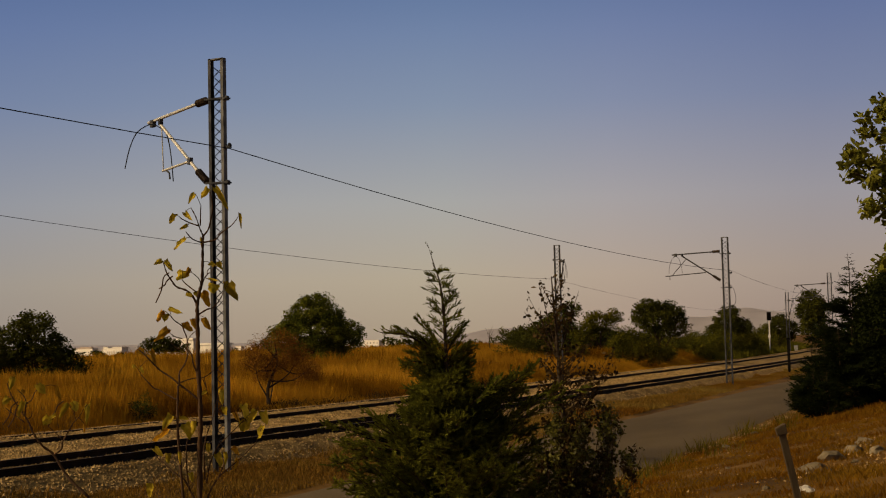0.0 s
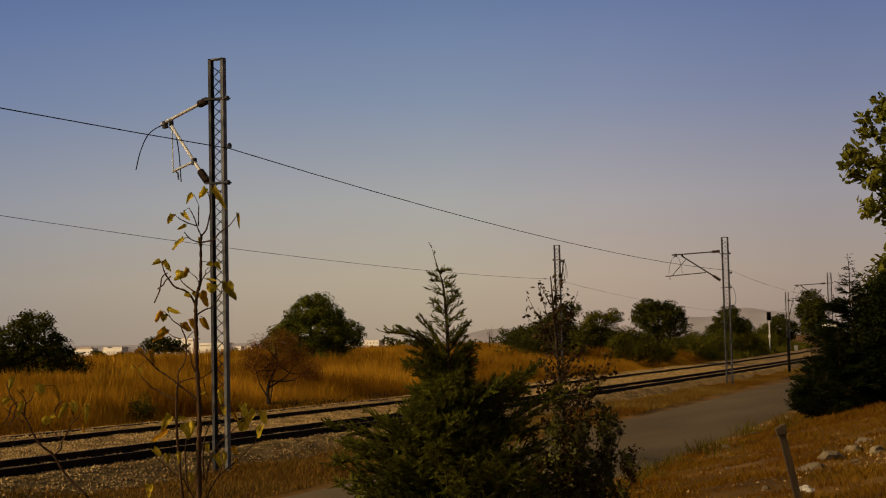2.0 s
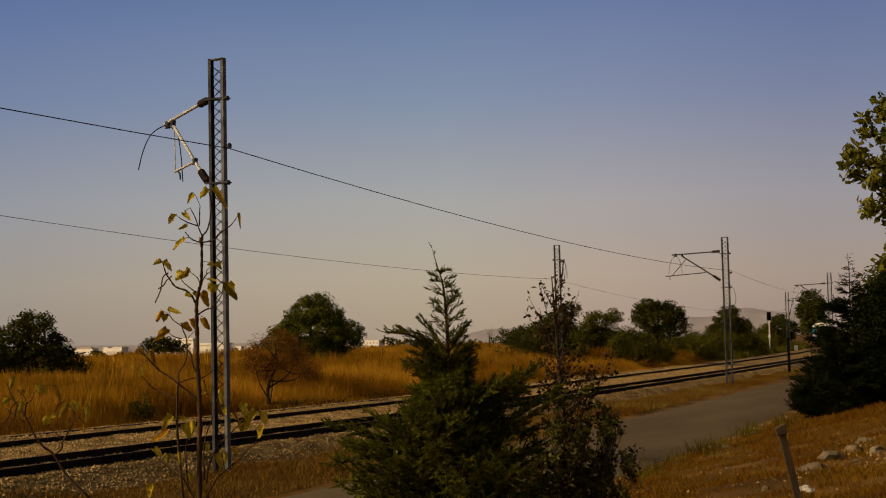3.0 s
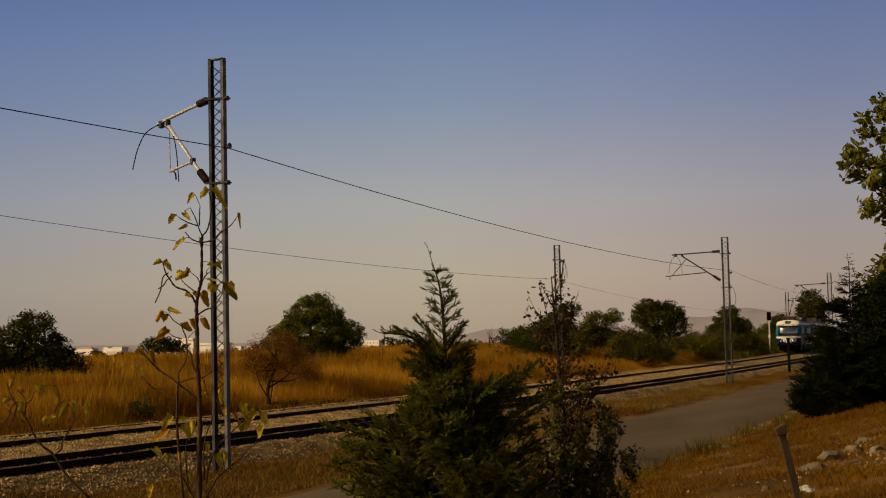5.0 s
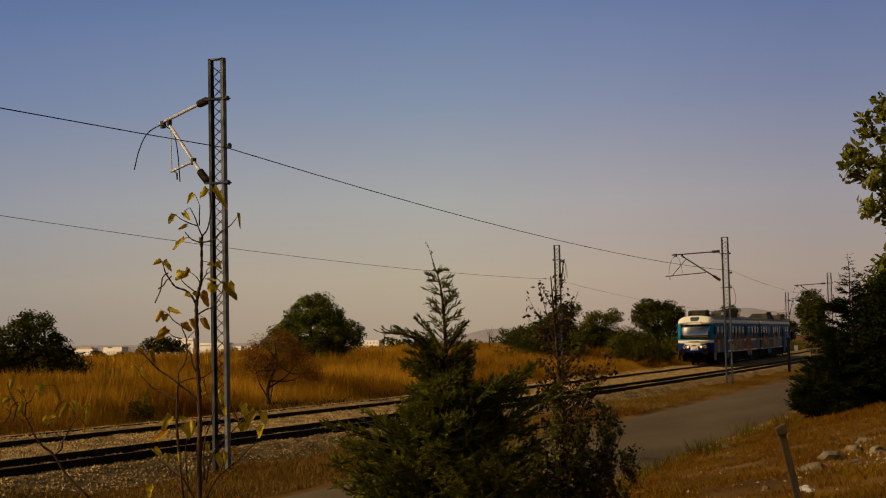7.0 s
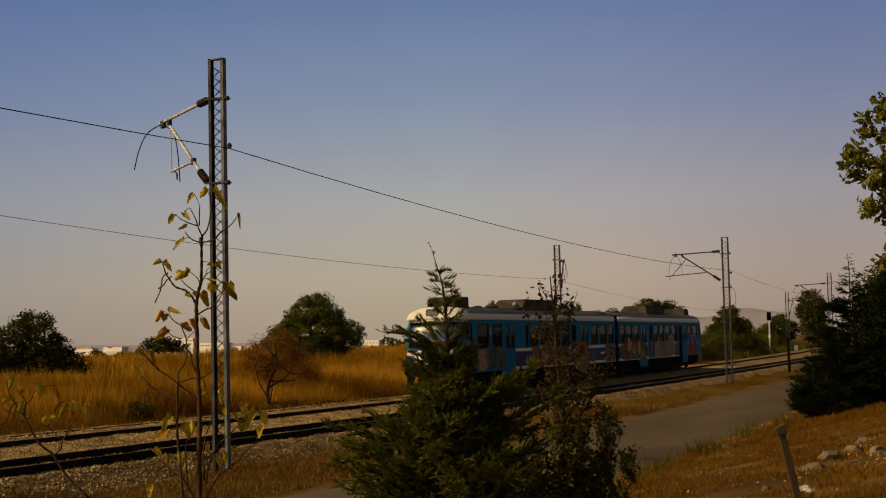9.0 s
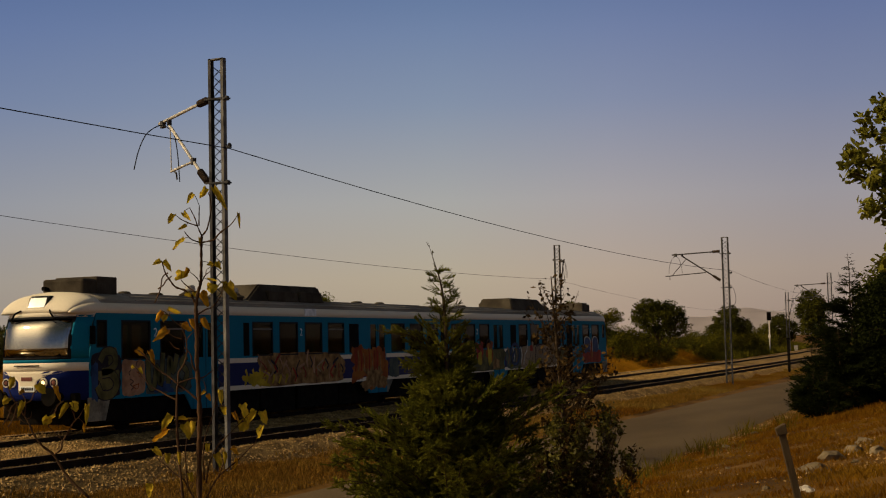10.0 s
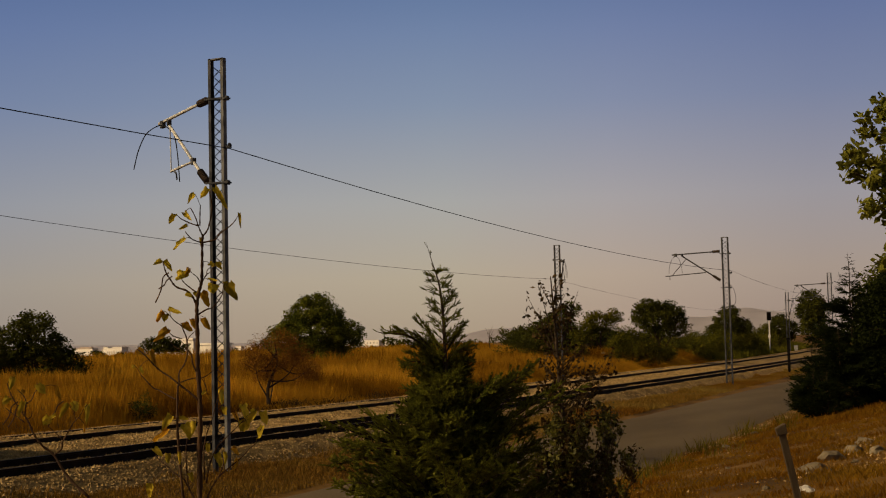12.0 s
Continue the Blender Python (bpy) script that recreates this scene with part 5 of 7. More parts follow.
def bare_tree(x, y, tall):
    z = gz(x, y)
    t = thing("bare_tree", "small leafless tree in the dry field", "tree", pose(x, y, z))
    bm = bmesh.new()
    r = random.Random(5)
    tube(bm, [(0, 0, -0.2), (0.05, 0, tall * 0.5), (0, 0, tall)], [0.05, 0.035, 0.012], 5)
    part("trunk", bm, M_DARKBARK, t)
    for k in range(9):
        a = Vector((0.03, 0, tall * (0.35 + 0.06 * k)))
        az = r.uniform(0, 6.28)
        part("branch", tubed([a, a + Vector((math.cos(az) * 0.2, math.sin(az) * 0.2, 0.25)), a + Vector((math.cos(az) * 0.4, math.sin(az) * 0.4, 0.65))], [0.018, 0.013, 0.006], 4), M_DARKBARK, t)


bare_tree(-42.5, 105.0, 2.3)


def conifer(name, label, base, tall, radius, mat, branches, twigs, per, droop, lift, size, bare=0.1, seed=1, bark=None, extra=(), fan=0.7, rise=0.42, taper=(1, 1, 1, 1, 1), slim=1.0, thick=0.14):
    """A feathery conifer: a leader, up-swept branches and flat sprays of scale leaves. radius: half-width by height."""
    t = thing(name, label, "tree", pose(*base))
    r = np.random.default_rng(seed)
    bm, tw = bmesh.new(), bmesh.new()
    lead = smooth_path([(0, 0, -0.3), (0.01, 0, tall * 0.35), (-0.015, 0.0, tall * 0.7), (-0.01, 0, tall * 0.9), (-0.045, 0, tall)], 5)
    tr0 = 0.0075 * tall + 0.004
    tube(bm, lead, [tr0 * (1 - 0.93 * i / (len(lead) - 1)) for i in range(len(lead))], 7)
    tris = []
    zs = np.sort(tall * (bare + (0.985 - bare) * r.random(branches) ** 0.9))
    rows = [(z, r.uniform(0, math.tau), radius(z / tall) * r.uniform(0.62, 1.12), lift * r.uniform(0.7, 1.3) * (0.5 if z > 0.78 * tall else 1.0)) for z in zs] + list(extra)
    for z, az, ln, up in rows:
        dr = np.array([math.cos(az), math.sin(az), 0])
        a = np.array([0, 0, max(0.05, z - ln * up * 0.6)])
        k = np.linspace(0, 1, 7)[:, None]
        pts = a + dr * ln * k + np.array([0, 0, 1.0]) * ln * (up * k ** 0.8 - droop * k ** 3)
        tube(tw, [Vector(p) for p in pts], [max(0.0025, 0.011 * ln * (1 - 0.85 * i / 6) + 0.002) for i in range(7)], 4, False)
        n = max(4, int(twigs * (thick + ln / max(1e-3, radius(0.1))) * (0.5 if z > 0.8 * tall else 1.0)))
        u = r.uniform(0.04, 1.0, n)
        root = np.stack([np.interp(u, k[:, 0], pts[:, j]) for j in range(3)], -1)
        side = np.cross(dr, [0, 0, 1.0])
        dirs = unit(dr * r.uniform(0.6, 1.1, (n, 1)) + side * r.normal(0, fan, (n, 1)) + np.array([0, 0, 1.0]) * r.normal(rise * min(1.0, 0.1 + 0.9 * up), 0.28, (n, 1)))
        tl = size * (1.5 - 0.7 * u[:, None]) * r.uniform(0.6, 1.3, (n, 1)) * min(1.0, 0.22 + 1.1 * ln / max(1e-3, radius(0.3))) * float(np.interp(z / tall, [0, 0.5, 0.72, 0.82, 1.0], taper))
        for j in range(per if ln > 0.3 * radius(0.3) else max(3, per // 3)):
            v = r.uniform(0, 1, (n, 1))
            b0 = root + dirs * tl * v
            d2 = unit(dirs + r.normal(0, 0.30, (n, 3)))
            l2 = tl * (1 - 0.55 * v) * r.uniform(0.35, 0.7, (n, 1)) * (0.45 + 0.55 * slim)
            w = unit(np.cross(d2, r.normal(size=(n, 3)))) * l2 * r.uniform(0.10, 0.17, (n, 1)) * slim
            tris.append(np.stack([b0 - w, b0 + w, b0 + d2 * l2], 1))
        w = unit(np.cross(dirs, r.normal(size=(n, 3)))) * 0.004
        tris.append(np.stack([root - w, root + w, root + dirs * tl], 1))
    part("trunk", bm, bark or M_BARK, t)
    tagged(part("branch_work", tw, bark or M_BARK, t), kind="stuff")
    link("foliage", triangles("foliage", np.concatenate(tris)), mat, t)
    return t


# the young cypress beside the road: arching arms that carry flat, feathered sprays
CYP_BASE = (-4.07, 9.22, gz(-4.07, 9.22))
ACROSS, AWAY = np.array([0.915, 0.40, 0.0]), np.array([-0.40, 0.915, 0.0])


def feathered(axis, width, twigs, r, out, wood, fine=1.0, loose=0.16, broad=0.13):
    """Flat sprays along a branch: twigs on both sides in one plane, each feathered with scale leaves."""
    k = np.linspace(0, 1, len(axis))
    reach = float(np.linalg.norm(axis[-1] - axis[0]))
    tube(wood, [Vector(p) for p in axis], [max(0.0016, 0.010 * min(1.0, 1.6 * reach) * (1 - 0.85 * t)) for t in k], 4, False)
    along = unit(np.gradient(axis, axis=0))
    u = np.sort(r.uniform(0.10, 1.0, twigs))
    root = np.stack([np.interp(u, k, axis[:, j]) for j in range(3)], -1)
    d = unit(np.stack([np.interp(u, k, along[:, j]) for j in range(3)], -1))
    roll = r.normal(0, 0.45)
    flat = unit(np.cross(d, [0, 0, 1.0]) * math.cos(roll) + np.array([0, 0, 1.0]) * math.sin(roll))
    hand = np.where(np.arange(twigs) % 2, 1.0, -1.0)[:, None]
    tw = unit(d * 0.8 + flat * hand * 0.6 + np.array([0, 0, 0.2]) + r.normal(0, loose, (twigs, 3)))
    ln = width * (0.35 + 0.65 * np.sin(np.pi * np.clip(0.15 + 0.8 * u, 0, 1)))[:, None] * r.uniform(0.6, 1.25, (twigs, 1))
    w = unit(np.cross(tw, r.normal(size=(twigs, 3)))) * 0.003
    out.append(np.stack([root - w, root + w, root + tw * ln], 1))
    for j in range(12):
        t = (j + r.uniform(0, 1, (twigs, 1))) / 12
        p = root + tw * ln * t
        for sgn in (-1, 1):
            ld = unit(tw * 0.9 + sgn * unit(np.cross(tw, np.cross(d, flat))) * 0.6 + r.normal(0, 0.16, (twigs, 3)))
            ll = (0.014 + 0.24 * ln * (1 - 0.6 * t)) * r.uniform(0.6, 1.25, (twigs, 1)) * fine
            lw = unit(np.cross(ld, r.normal(size=(twigs, 3)))) * ll * broad
            out.append(np.stack([p - lw, p + lw, p + ld * ll], 1))


def young_cypress():
    t = thing("young_cypress", "feathery green young cypress with a thin bent leader", "tree", pose(*CYP_BASE))
    r = np.random.default_rng(31)
    z0 = CYP_BASE[2]
    bm, wood, out = bmesh.new(), bmesh.new(), []

    def stem(z):
        return ACROSS * float(np.interp(z, [0.3, 2.0, 2.4, 2.6, 2.76, 2.89, 3.08], [0.0, 0.0, -0.005, -0.015, -0.03, -0.07, -0.125])) + np.array([0, 0, z - z0])

    zs = [z0 - 0.3, 0.9, 1.5, 2.0, 2.4, 2.58, 2.7, 2.8, 2.9, 3.0, 3.08]
    tube(bm, smooth_path([tuple(stem(z)) for z in zs], 4), [0.024 * (1 - i / 42) ** 1.3 for i in range(41)], 7)

    def arm(rz, tip, width, twigs, arch=0.10, fine=1.0, loose=0.16, broad=0.13):
        a, b = stem(rz), np.asarray(tip, float)
        k = np.linspace(0, 1, 9)[:, None]
        lg = float(np.linalg.norm(b - a))
        axis = a + (b - a) * k + np.array([0, 0, 1.0]) * lg * arch * np.sin(np.pi * k) + (AWAY * 0.05 * np.sin(5 * k + rz * 9) + np.array([0, 0, 0.045]) * np.sin(6.5 * k + rz * 23) * k) * lg
        feathered(axis, width, twigs, r, out, wood, fine, loose, broad)

    # the wide lower arms and the long one under the leader: (root height, reach across the view, height of the tip)
    for rz, tu, tz in ((2.16, -0.59, 2.45), (2.12, -0.50, 2.44), (2.18, -0.38, 2.46), (2.10, -0.34, 2.36), (2.22, -0.24, 2.52), (2.05, -0.30, 2.30), (1.98, -0.25, 2.16), (1.75, -0.28, 1.95), (1.62, -0.34, 1.83),
                       (1.42, -0.87, 1.74), (1.38, -0.76, 1.66), (1.45, -0.60, 1.76), (1.25, -0.86, 1.53), (1.12, -0.80, 1.42), (1.0, -0.75, 1.33), (0.95, -0.63, 1.2), (1.3, -0.45, 1.58), (1.1, -0.5, 1.4), (0.85, -0.7, 1.05),
                       (2.24, 0.19, 2.46), (2.14, 0.24, 2.30), (2.05, 0.20, 2.2), (1.62, 0.69, 2.14), (1.66, 0.48, 2.04), (1.5, 0.60, 1.98), (1.55, 0.36, 1.95)):
        slim = rz > 1.9
        tu = tu * 1.12 if not slim and tu < -0.6 else tu
        for q in range(2 if slim else 4):
            arm(rz + r.uniform(-0.05, 0.05), ACROSS * (tu * r.uniform(0.75, 1.02)) + AWAY * r.normal(0, 0.05 if slim else 0.12) + np.array([0, 0, tz - z0 + r.normal(0, 0.012 if slim else 0.04)]), 0.06 if slim else 0.12, 34, 0.14 if slim else 0.08, 0.8 if slim else 1.0, 0.16 if slim else 0.34, 0.14 if slim else 0.19)
    for rz, tu, tz in ((1.42, 1.04, 1.96), (1.38, 0.85, 1.95), (1.25, 0.73, 1.70), (1.05, 0.65, 1.52), (0.95, 0.66, 1.34), (1.3, 0.4, 1.78), (0.85, 0.9, 1.30), (0.8, 0.6, 1.1), (1.1, 0.35, 1.5)):
        for q in range(3):
            arm(rz + r.uniform(-0.05, 0.05), ACROSS * (tu * r.uniform(0.8, 1.02)) + AWAY * r.normal(0.02, 0.12) + np.array([0, 0, tz - z0 + r.normal(0, 0.04)]), 0.12, 36, 0.08, 1.0, 0.34, 0.19)
    # the rest of the body, all round the stem
    for k in range(250):
        z = 0.5 + 1.55 * r.random() ** 1.15
        az = r.uniform(0, math.tau)
        lg = float(np.interp(z, [0.5, 1.1, 1.5, 1.75, 1.95, 2.1], [0.78, 0.74, 0.50, 0.28, 0.17, 0.12])) * r.uniform(0.55, 1.05)
        tip = stem(z) + (ACROSS * math.cos(az) + AWAY * math.sin(az)) * lg + np.array([0, 0, lg * r.uniform(0.3, 0.95)])
        arm(z, tip, 0.13, 36, r.uniform(-0.08, 0.12), 1.0, 0.42, 0.19)
    # the dense wedge under the long arm
    for k in range(26):
        side = -1 if k % 4 else 1
        arm(r.uniform(1.9, 2.2), stem(2.2) + ACROSS * side * r.uniform(0.06, 0.34 if side < 0 else 0.2) + AWAY * r.normal(0, 0.06) + np.array([0, 0, r.uniform(-0.1, 0.14)]), 0.075, 26, 0.06, 0.9, 0.3, 0.16)
    # short ascending sprays on the slender top
    for k in range(38):
        z = 2.08 + 0.77 * (k / 37) ** 0.95
        az = k * 2.4 + r.uniform(-0.4, 0.4)
        lg = float(np.interp(z, [2.1, 2.4, 2.6, 2.74, 2.85], [0.21, 0.165, 0.145, 0.14, 0.10])) * r.uniform(0.75, 1.1)
        rise = 0.7 if z < 2.6 else 0.15
        tip = stem(z) + (ACROSS * math.cos(az) + AWAY * math.sin(az)) * lg + np.array([0, 0, lg * rise])
        arm(z, tip, 0.06, 15, 0.08, 0.75, 0.22)
    for z, sgn in ((2.88, -1), (2.97, 1), (3.03, -1)):
        arm(z, stem(z + 0.04) + ACROSS * sgn * 0.012, 0.008, 4, 0.0, 0.6)
    part("trunk", bm, M_DARKBARK, t)
    tagged(part("branch_work", wood, M_DARKBARK, t), kind="stuff")
    link("foliage", triangles("foliage", np.concatenate(out)), M_CYPRESS, t)
    return t


CYPRESS = young_cypress()


# dark conifers by the bend of the road
def pine_radius(t):
    return float(np.interp(t, [0, 0.06, 0.25, 0.45, 0.62, 0.75, 0.88, 1.0], [1.0, 1.35, 1.5, 1.35, 0.95, 0.52, 0.28, 0.03]))


FIRS = "conifers at the bend"
for k, (bx, by, tl, sd, nb) in enumerate(((-6.25, 47.4, 5.15, 11, 130), (-6.5, 46.2, 2.7, 12, 90), (-5.2, 48.4, 4.5, 13, 120), (-5.0, 47.6, 5.0, 14, 120), (-2.9, 48.8, 5.0, 15, 120), (-5.7, 47.0, 2.6, 16, 90), (-1.9, 48.0, 4.4, 17, 110))):
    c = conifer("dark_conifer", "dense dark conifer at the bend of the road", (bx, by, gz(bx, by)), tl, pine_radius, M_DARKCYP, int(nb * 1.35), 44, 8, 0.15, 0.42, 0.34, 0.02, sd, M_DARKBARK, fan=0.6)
    tagged(c, group=FIRS)


for bx, by, tl, sd in ((-6.6, 44.0, 1.5, 21), (-7.1, 44.6, 1.6, 23), (-7.5, 46.9, 2.6, 24), (-7.0, 46.4, 2.5, 25)):
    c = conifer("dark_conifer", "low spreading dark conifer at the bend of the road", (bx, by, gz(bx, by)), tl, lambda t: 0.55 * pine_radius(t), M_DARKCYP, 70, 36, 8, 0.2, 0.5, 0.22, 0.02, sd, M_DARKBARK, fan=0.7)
    tagged(c, group=FIRS)


tree("olive_tree", "olive-green tree among the conifers at the bend", (-5.0, 46.6, gz(-5.0, 46.6)),
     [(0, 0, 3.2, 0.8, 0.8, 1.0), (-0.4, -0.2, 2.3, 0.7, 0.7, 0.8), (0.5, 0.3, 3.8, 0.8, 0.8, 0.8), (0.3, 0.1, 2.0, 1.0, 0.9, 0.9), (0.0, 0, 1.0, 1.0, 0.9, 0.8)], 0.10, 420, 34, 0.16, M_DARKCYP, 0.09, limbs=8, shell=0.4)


tree("olive_tree", "tall olive-green tree behind the conifers at the bend", (-5.3, 49.6, gz(-5.3, 49.6)),
     [(0, 0, 4.1, 0.9, 0.9, 0.8), (0.7, 0.3, 4.6, 0.9, 0.9, 0.7), (-0.4, -0.2, 3.2, 0.8, 0.8, 0.8), (0.6, 0.2, 3.3, 1.1, 1.0, 1.0)], 0.11, 360, 34, 0.17, M_OAK, 0.09, limbs=8, shell=0.4)
tree("rust_shrub", "low rust-brown shrub at the foot of the conifers", (-6.75, 44.6, gz(-6.75, 44.6)),
     [(0, 0, 0.7, 0.55, 0.55, 0.45), (0.5, 0.2, 0.5, 0.5, 0.5, 0.4), (-0.4, -0.1, 0.4, 0.4, 0.4, 0.35)], 0.055, 90, 18, 0.15, M_BRONZE, 0.03, category="shrub", limbs=6, shell=0.2)


# a broad-leaved tree that reaches in from the side
def reaching_tree():
    t = thing("broadleaf_tree", "broad-leaved tree with hanging clusters of green leaves", "tree", pose(-0.75, 19.2, gz(-0.75, 19.2)))
    bm = bmesh.new()
    path = smooth_path([(0, 0, -0.3), (0.1, 0, 1.6), (0, 0, 3.2), (-0.1, 0, 5.6)], 5)
    tube(bm, path, [0.13 * (1 - 0.8 * i / (len(path) - 1)) for i in range(len(path))], 8)
    blobs = []
    z0 = gz(-0.75, 19.2)
    for wx, wz, r0 in ((-1.05, 5.25, 0.28), (-1.3, 4.92, 0.30), (-1.52, 4.72, 0.20), (-1.60, 4.42, 0.17), (-1.38, 4.48, 0.26), (-1.25, 4.2, 0.30), (-1.28, 3.95, 0.22), (-1.05, 3.7, 0.26), (-1.12, 3.35, 0.15), (-1.18, 3.22, 0.12), (-0.6, 4.6, 0.6), (-0.4, 5.4, 0.6), (-0.3, 3.7, 0.6), (0.5, 4.8, 0.8), (-0.95, 3.05, 0.22)):
        cx, cz = wx * 1.0, wz - z0
        blobs.append((cx, 0.45 * cx, cz, r0, r0 * 1.1, r0 * 0.8))
        q = path[min(len(path) - 1, max(3, int((cz - 0.7) / 5.6 * len(path))))]
        e = Vector((cx, 0.45 * cx, cz))
        lp = smooth_path([q, q.lerp(e, 0.5) + Vector((0, 0, 0.12)), e], 3)
        tube(bm, lp, [0.03 * (1 - 0.8 * i / (len(lp) - 1)) for i in range(len(lp))], 5)
    part("trunk", bm, M_BARK, t)
    link("crown", quads("crown", leaf_cloud(clumped(blobs, 420, 16, 0.075, 0.35), 0.12, 0.8, 0.5)), M_BROAD, t)
    return t


BROADLEAF = reaching_tree()


# the twiggy bronze-leaved sapling beside the cypress
def bronze_sapling():
    x0, y0 = -3.56, 10.51
    z0 = gz(x0, y0)
    t = thing("bronze_sapling", "twiggy young tree with bronze and dark green leaves", "tree", pose(x0, y0, z0))
    r = np.random.default_rng(9)
    bm, low, high = bmesh.new(), [], []
    tw = bmesh.new()
    right = np.array([0.915, 0.40, 0.0])
    deep = np.array([-0.40, 0.915, 0.0])

    def stem_at(z):
        return right * (-0.10 * (max(z, 0.0) / 2.5) ** 1.5 - 0.03) + np.array([0, 0, z])

    tube(bm, smooth_path([tuple(stem_at(z)) for z in (-0.3, 0.8, 1.6, 2.2, 2.62)], 5), [0.026 * (1 - 0.042 * i) for i in range(21)], 6)
    part("trunk", bm, M_DARKBARK, t)

    def twig(a, e, rad, leaves, store, spread):
        m = (a + e) / 2 + (e - a)[[1, 0, 2]] * [0.08, -0.08, 0.05]
        p = smooth_path([tuple(a), tuple(m), tuple(e)], 5)
        tube(tw, p, [rad * (1 - 0.75 * i / (len(p) - 1)) for i in range(len(p))], 4, False)
        for i, q in enumerate(p[1:]):
            n = r.poisson(leaves * (0.5 + 0.5 * i / len(p)))
            if n:
                store.append(np.array(q) + r.normal(0, spread, (n, 3)))

    # a fan of upright shoots from the foot, leafy all along
    for k in range(40):
        foot = right * r.uniform(-0.22, 0.16) + deep * r.uniform(-0.14, 0.14) + np.array([0, 0, r.uniform(-0.05, 0.25)])
        lean_r = r.uniform(-0.40, 0.54)
        top = right * lean_r + deep * r.uniform(-0.35, 0.35) + np.array([0, 0, float(np.interp(lean_r, [-0.4, 0.0, 0.35, 0.54], [1.15, 1.58, 1.5, 1.1])) * r.uniform(0.86, 1.06)])
        twig(foot, top, 0.009, 5, low, 0.03)
        for j in range(9):
            q = r.uniform(0.18, 0.97)
            a = foot + (top - foot) * q
            az = r.uniform(0, math.tau)
            ln = r.uniform(0.10, 0.24)
            e = a + (right * math.cos(az) + deep * math.sin(az)) * ln * 0.55 + np.array([0, 0, ln * r.uniform(0.5, 1.0)])
            twig(a, e, 0.004, 5.5, low if r.random() < 0.72 else high, 0.02)
    for k in range(34):
        z = r.uniform(1.30, 2.0)
        az = r.uniform(0, math.tau)
        ln = r.uniform(0.22, 0.5)
        a = stem_at(z)
        e = a + (right * (math.cos(az) + 0.3) + deep * math.sin(az)) * ln * 0.7 + np.array([0, 0, ln * 0.6])
        twig(a, e, 0.005, 2.6, high, 0.022)
    for k in range(16):
        a = stem_at(1.5) + right * r.uniform(0.02, 0.2)
        e = stem_at(1.95) + right * r.uniform(0.22, 0.5) + np.array([0, 0, r.uniform(-0.1, 0.08)]) + deep * r.uniform(-0.15, 0.15)
        twig(a, e, 0.003, 1.3, high, 0.02)
    for k in range(12):
        z = r.uniform(1.9, 2.4)
        az = r.uniform(0, math.tau)
        a = stem_at(z)
        e = a + (right * math.cos(az) + deep * math.sin(az)) * 0.13 + np.array([0, 0, 0.2])
        twig(a, e, 0.005, 4.0, high, 0.03)
    for sx, sz in ((-0.36, 2.34), (-0.24, 2.56), (0.08, 2.50), (-0.33, 2.47)):
        twig(stem_at(1.95), np.array(right * sx) + np.array([0, 0, sz]), 0.006, 1.6, high, 0.022)
    tagged(part("twig_work", tw, M_DARKBARK, t), kind="stuff")
    link("lower_leaves", quads("lower_leaves", leaf_cloud(np.concatenate(low), 0.037, 0.8, 0.4)), M_SAPLING, t, "dull green leaves")
    link("upper_leaves", quads("upper_leaves", leaf_cloud(np.concatenate(high), 0.040, 0.8, 0.5)), M_BRONZE, t, "dry bronze leaves")
    return t


BRONZE = bronze_sapling()


# ---- catalpa saplings: knobbly stems, big drooping leaves ----
def catalpa_leaf_mesh(seed, length):
    """A heart-shaped leaf, folded and curled, hanging from its stalk at the origin."""
    r = random.Random(seed)
    v, f = [], []
    rows, fold, curl, twist = 7, r.uniform(0.35, 0.95), r.uniform(-0.7, 0.9), r.uniform(-0.7, 0.7)
    for i in range(rows + 1):
        t = i / rows
        w = length * 0.46 * max(0.03, (math.sin(math.pi * (0.10 + 0.90 * t) ** 0.62)) ** 0.8)
        a = curl * t * t * 1.6
        y, z = length * (math.sin(a) * 0.5), -length * t * math.cos(a * 0.5)
        for s in (-1, -0.5, 0, 0.5, 1):
            wave = 0.10 * length * math.sin(9 * t + 4 * s + seed * 1.7) + 0.09 * length * r.uniform(-1, 1) * abs(s)
            x = w * s * math.cos(fold * abs(s)) * (1 + 0.22 * r.uniform(-1, 1) * (abs(s) > 0.9))
            yy = y + w * abs(s) * math.sin(fold) + wave
            ct, st = math.cos(twist * t), math.sin(twist * t)
            v.append((x * ct - yy * st, x * st + yy * ct, z + 0.10 * length * abs(s) * (1 - t)))
    for i in range(rows):
        for j in range(4):
            a = i * 5 + j
            f.append((a, a + 1, a + 6, a + 5))
    mesh = mesh_from("leaf", v, f)
    mesh.shade_smooth()
    return mesh


LEAVES = [catalpa_leaf_mesh(k, 0.14) for k in range(12)]
for k, me in enumerate(LEAVES):
    me.materials.append(M_CATALPA_RUST if k in (2, 5, 9) else M_CATALPA)


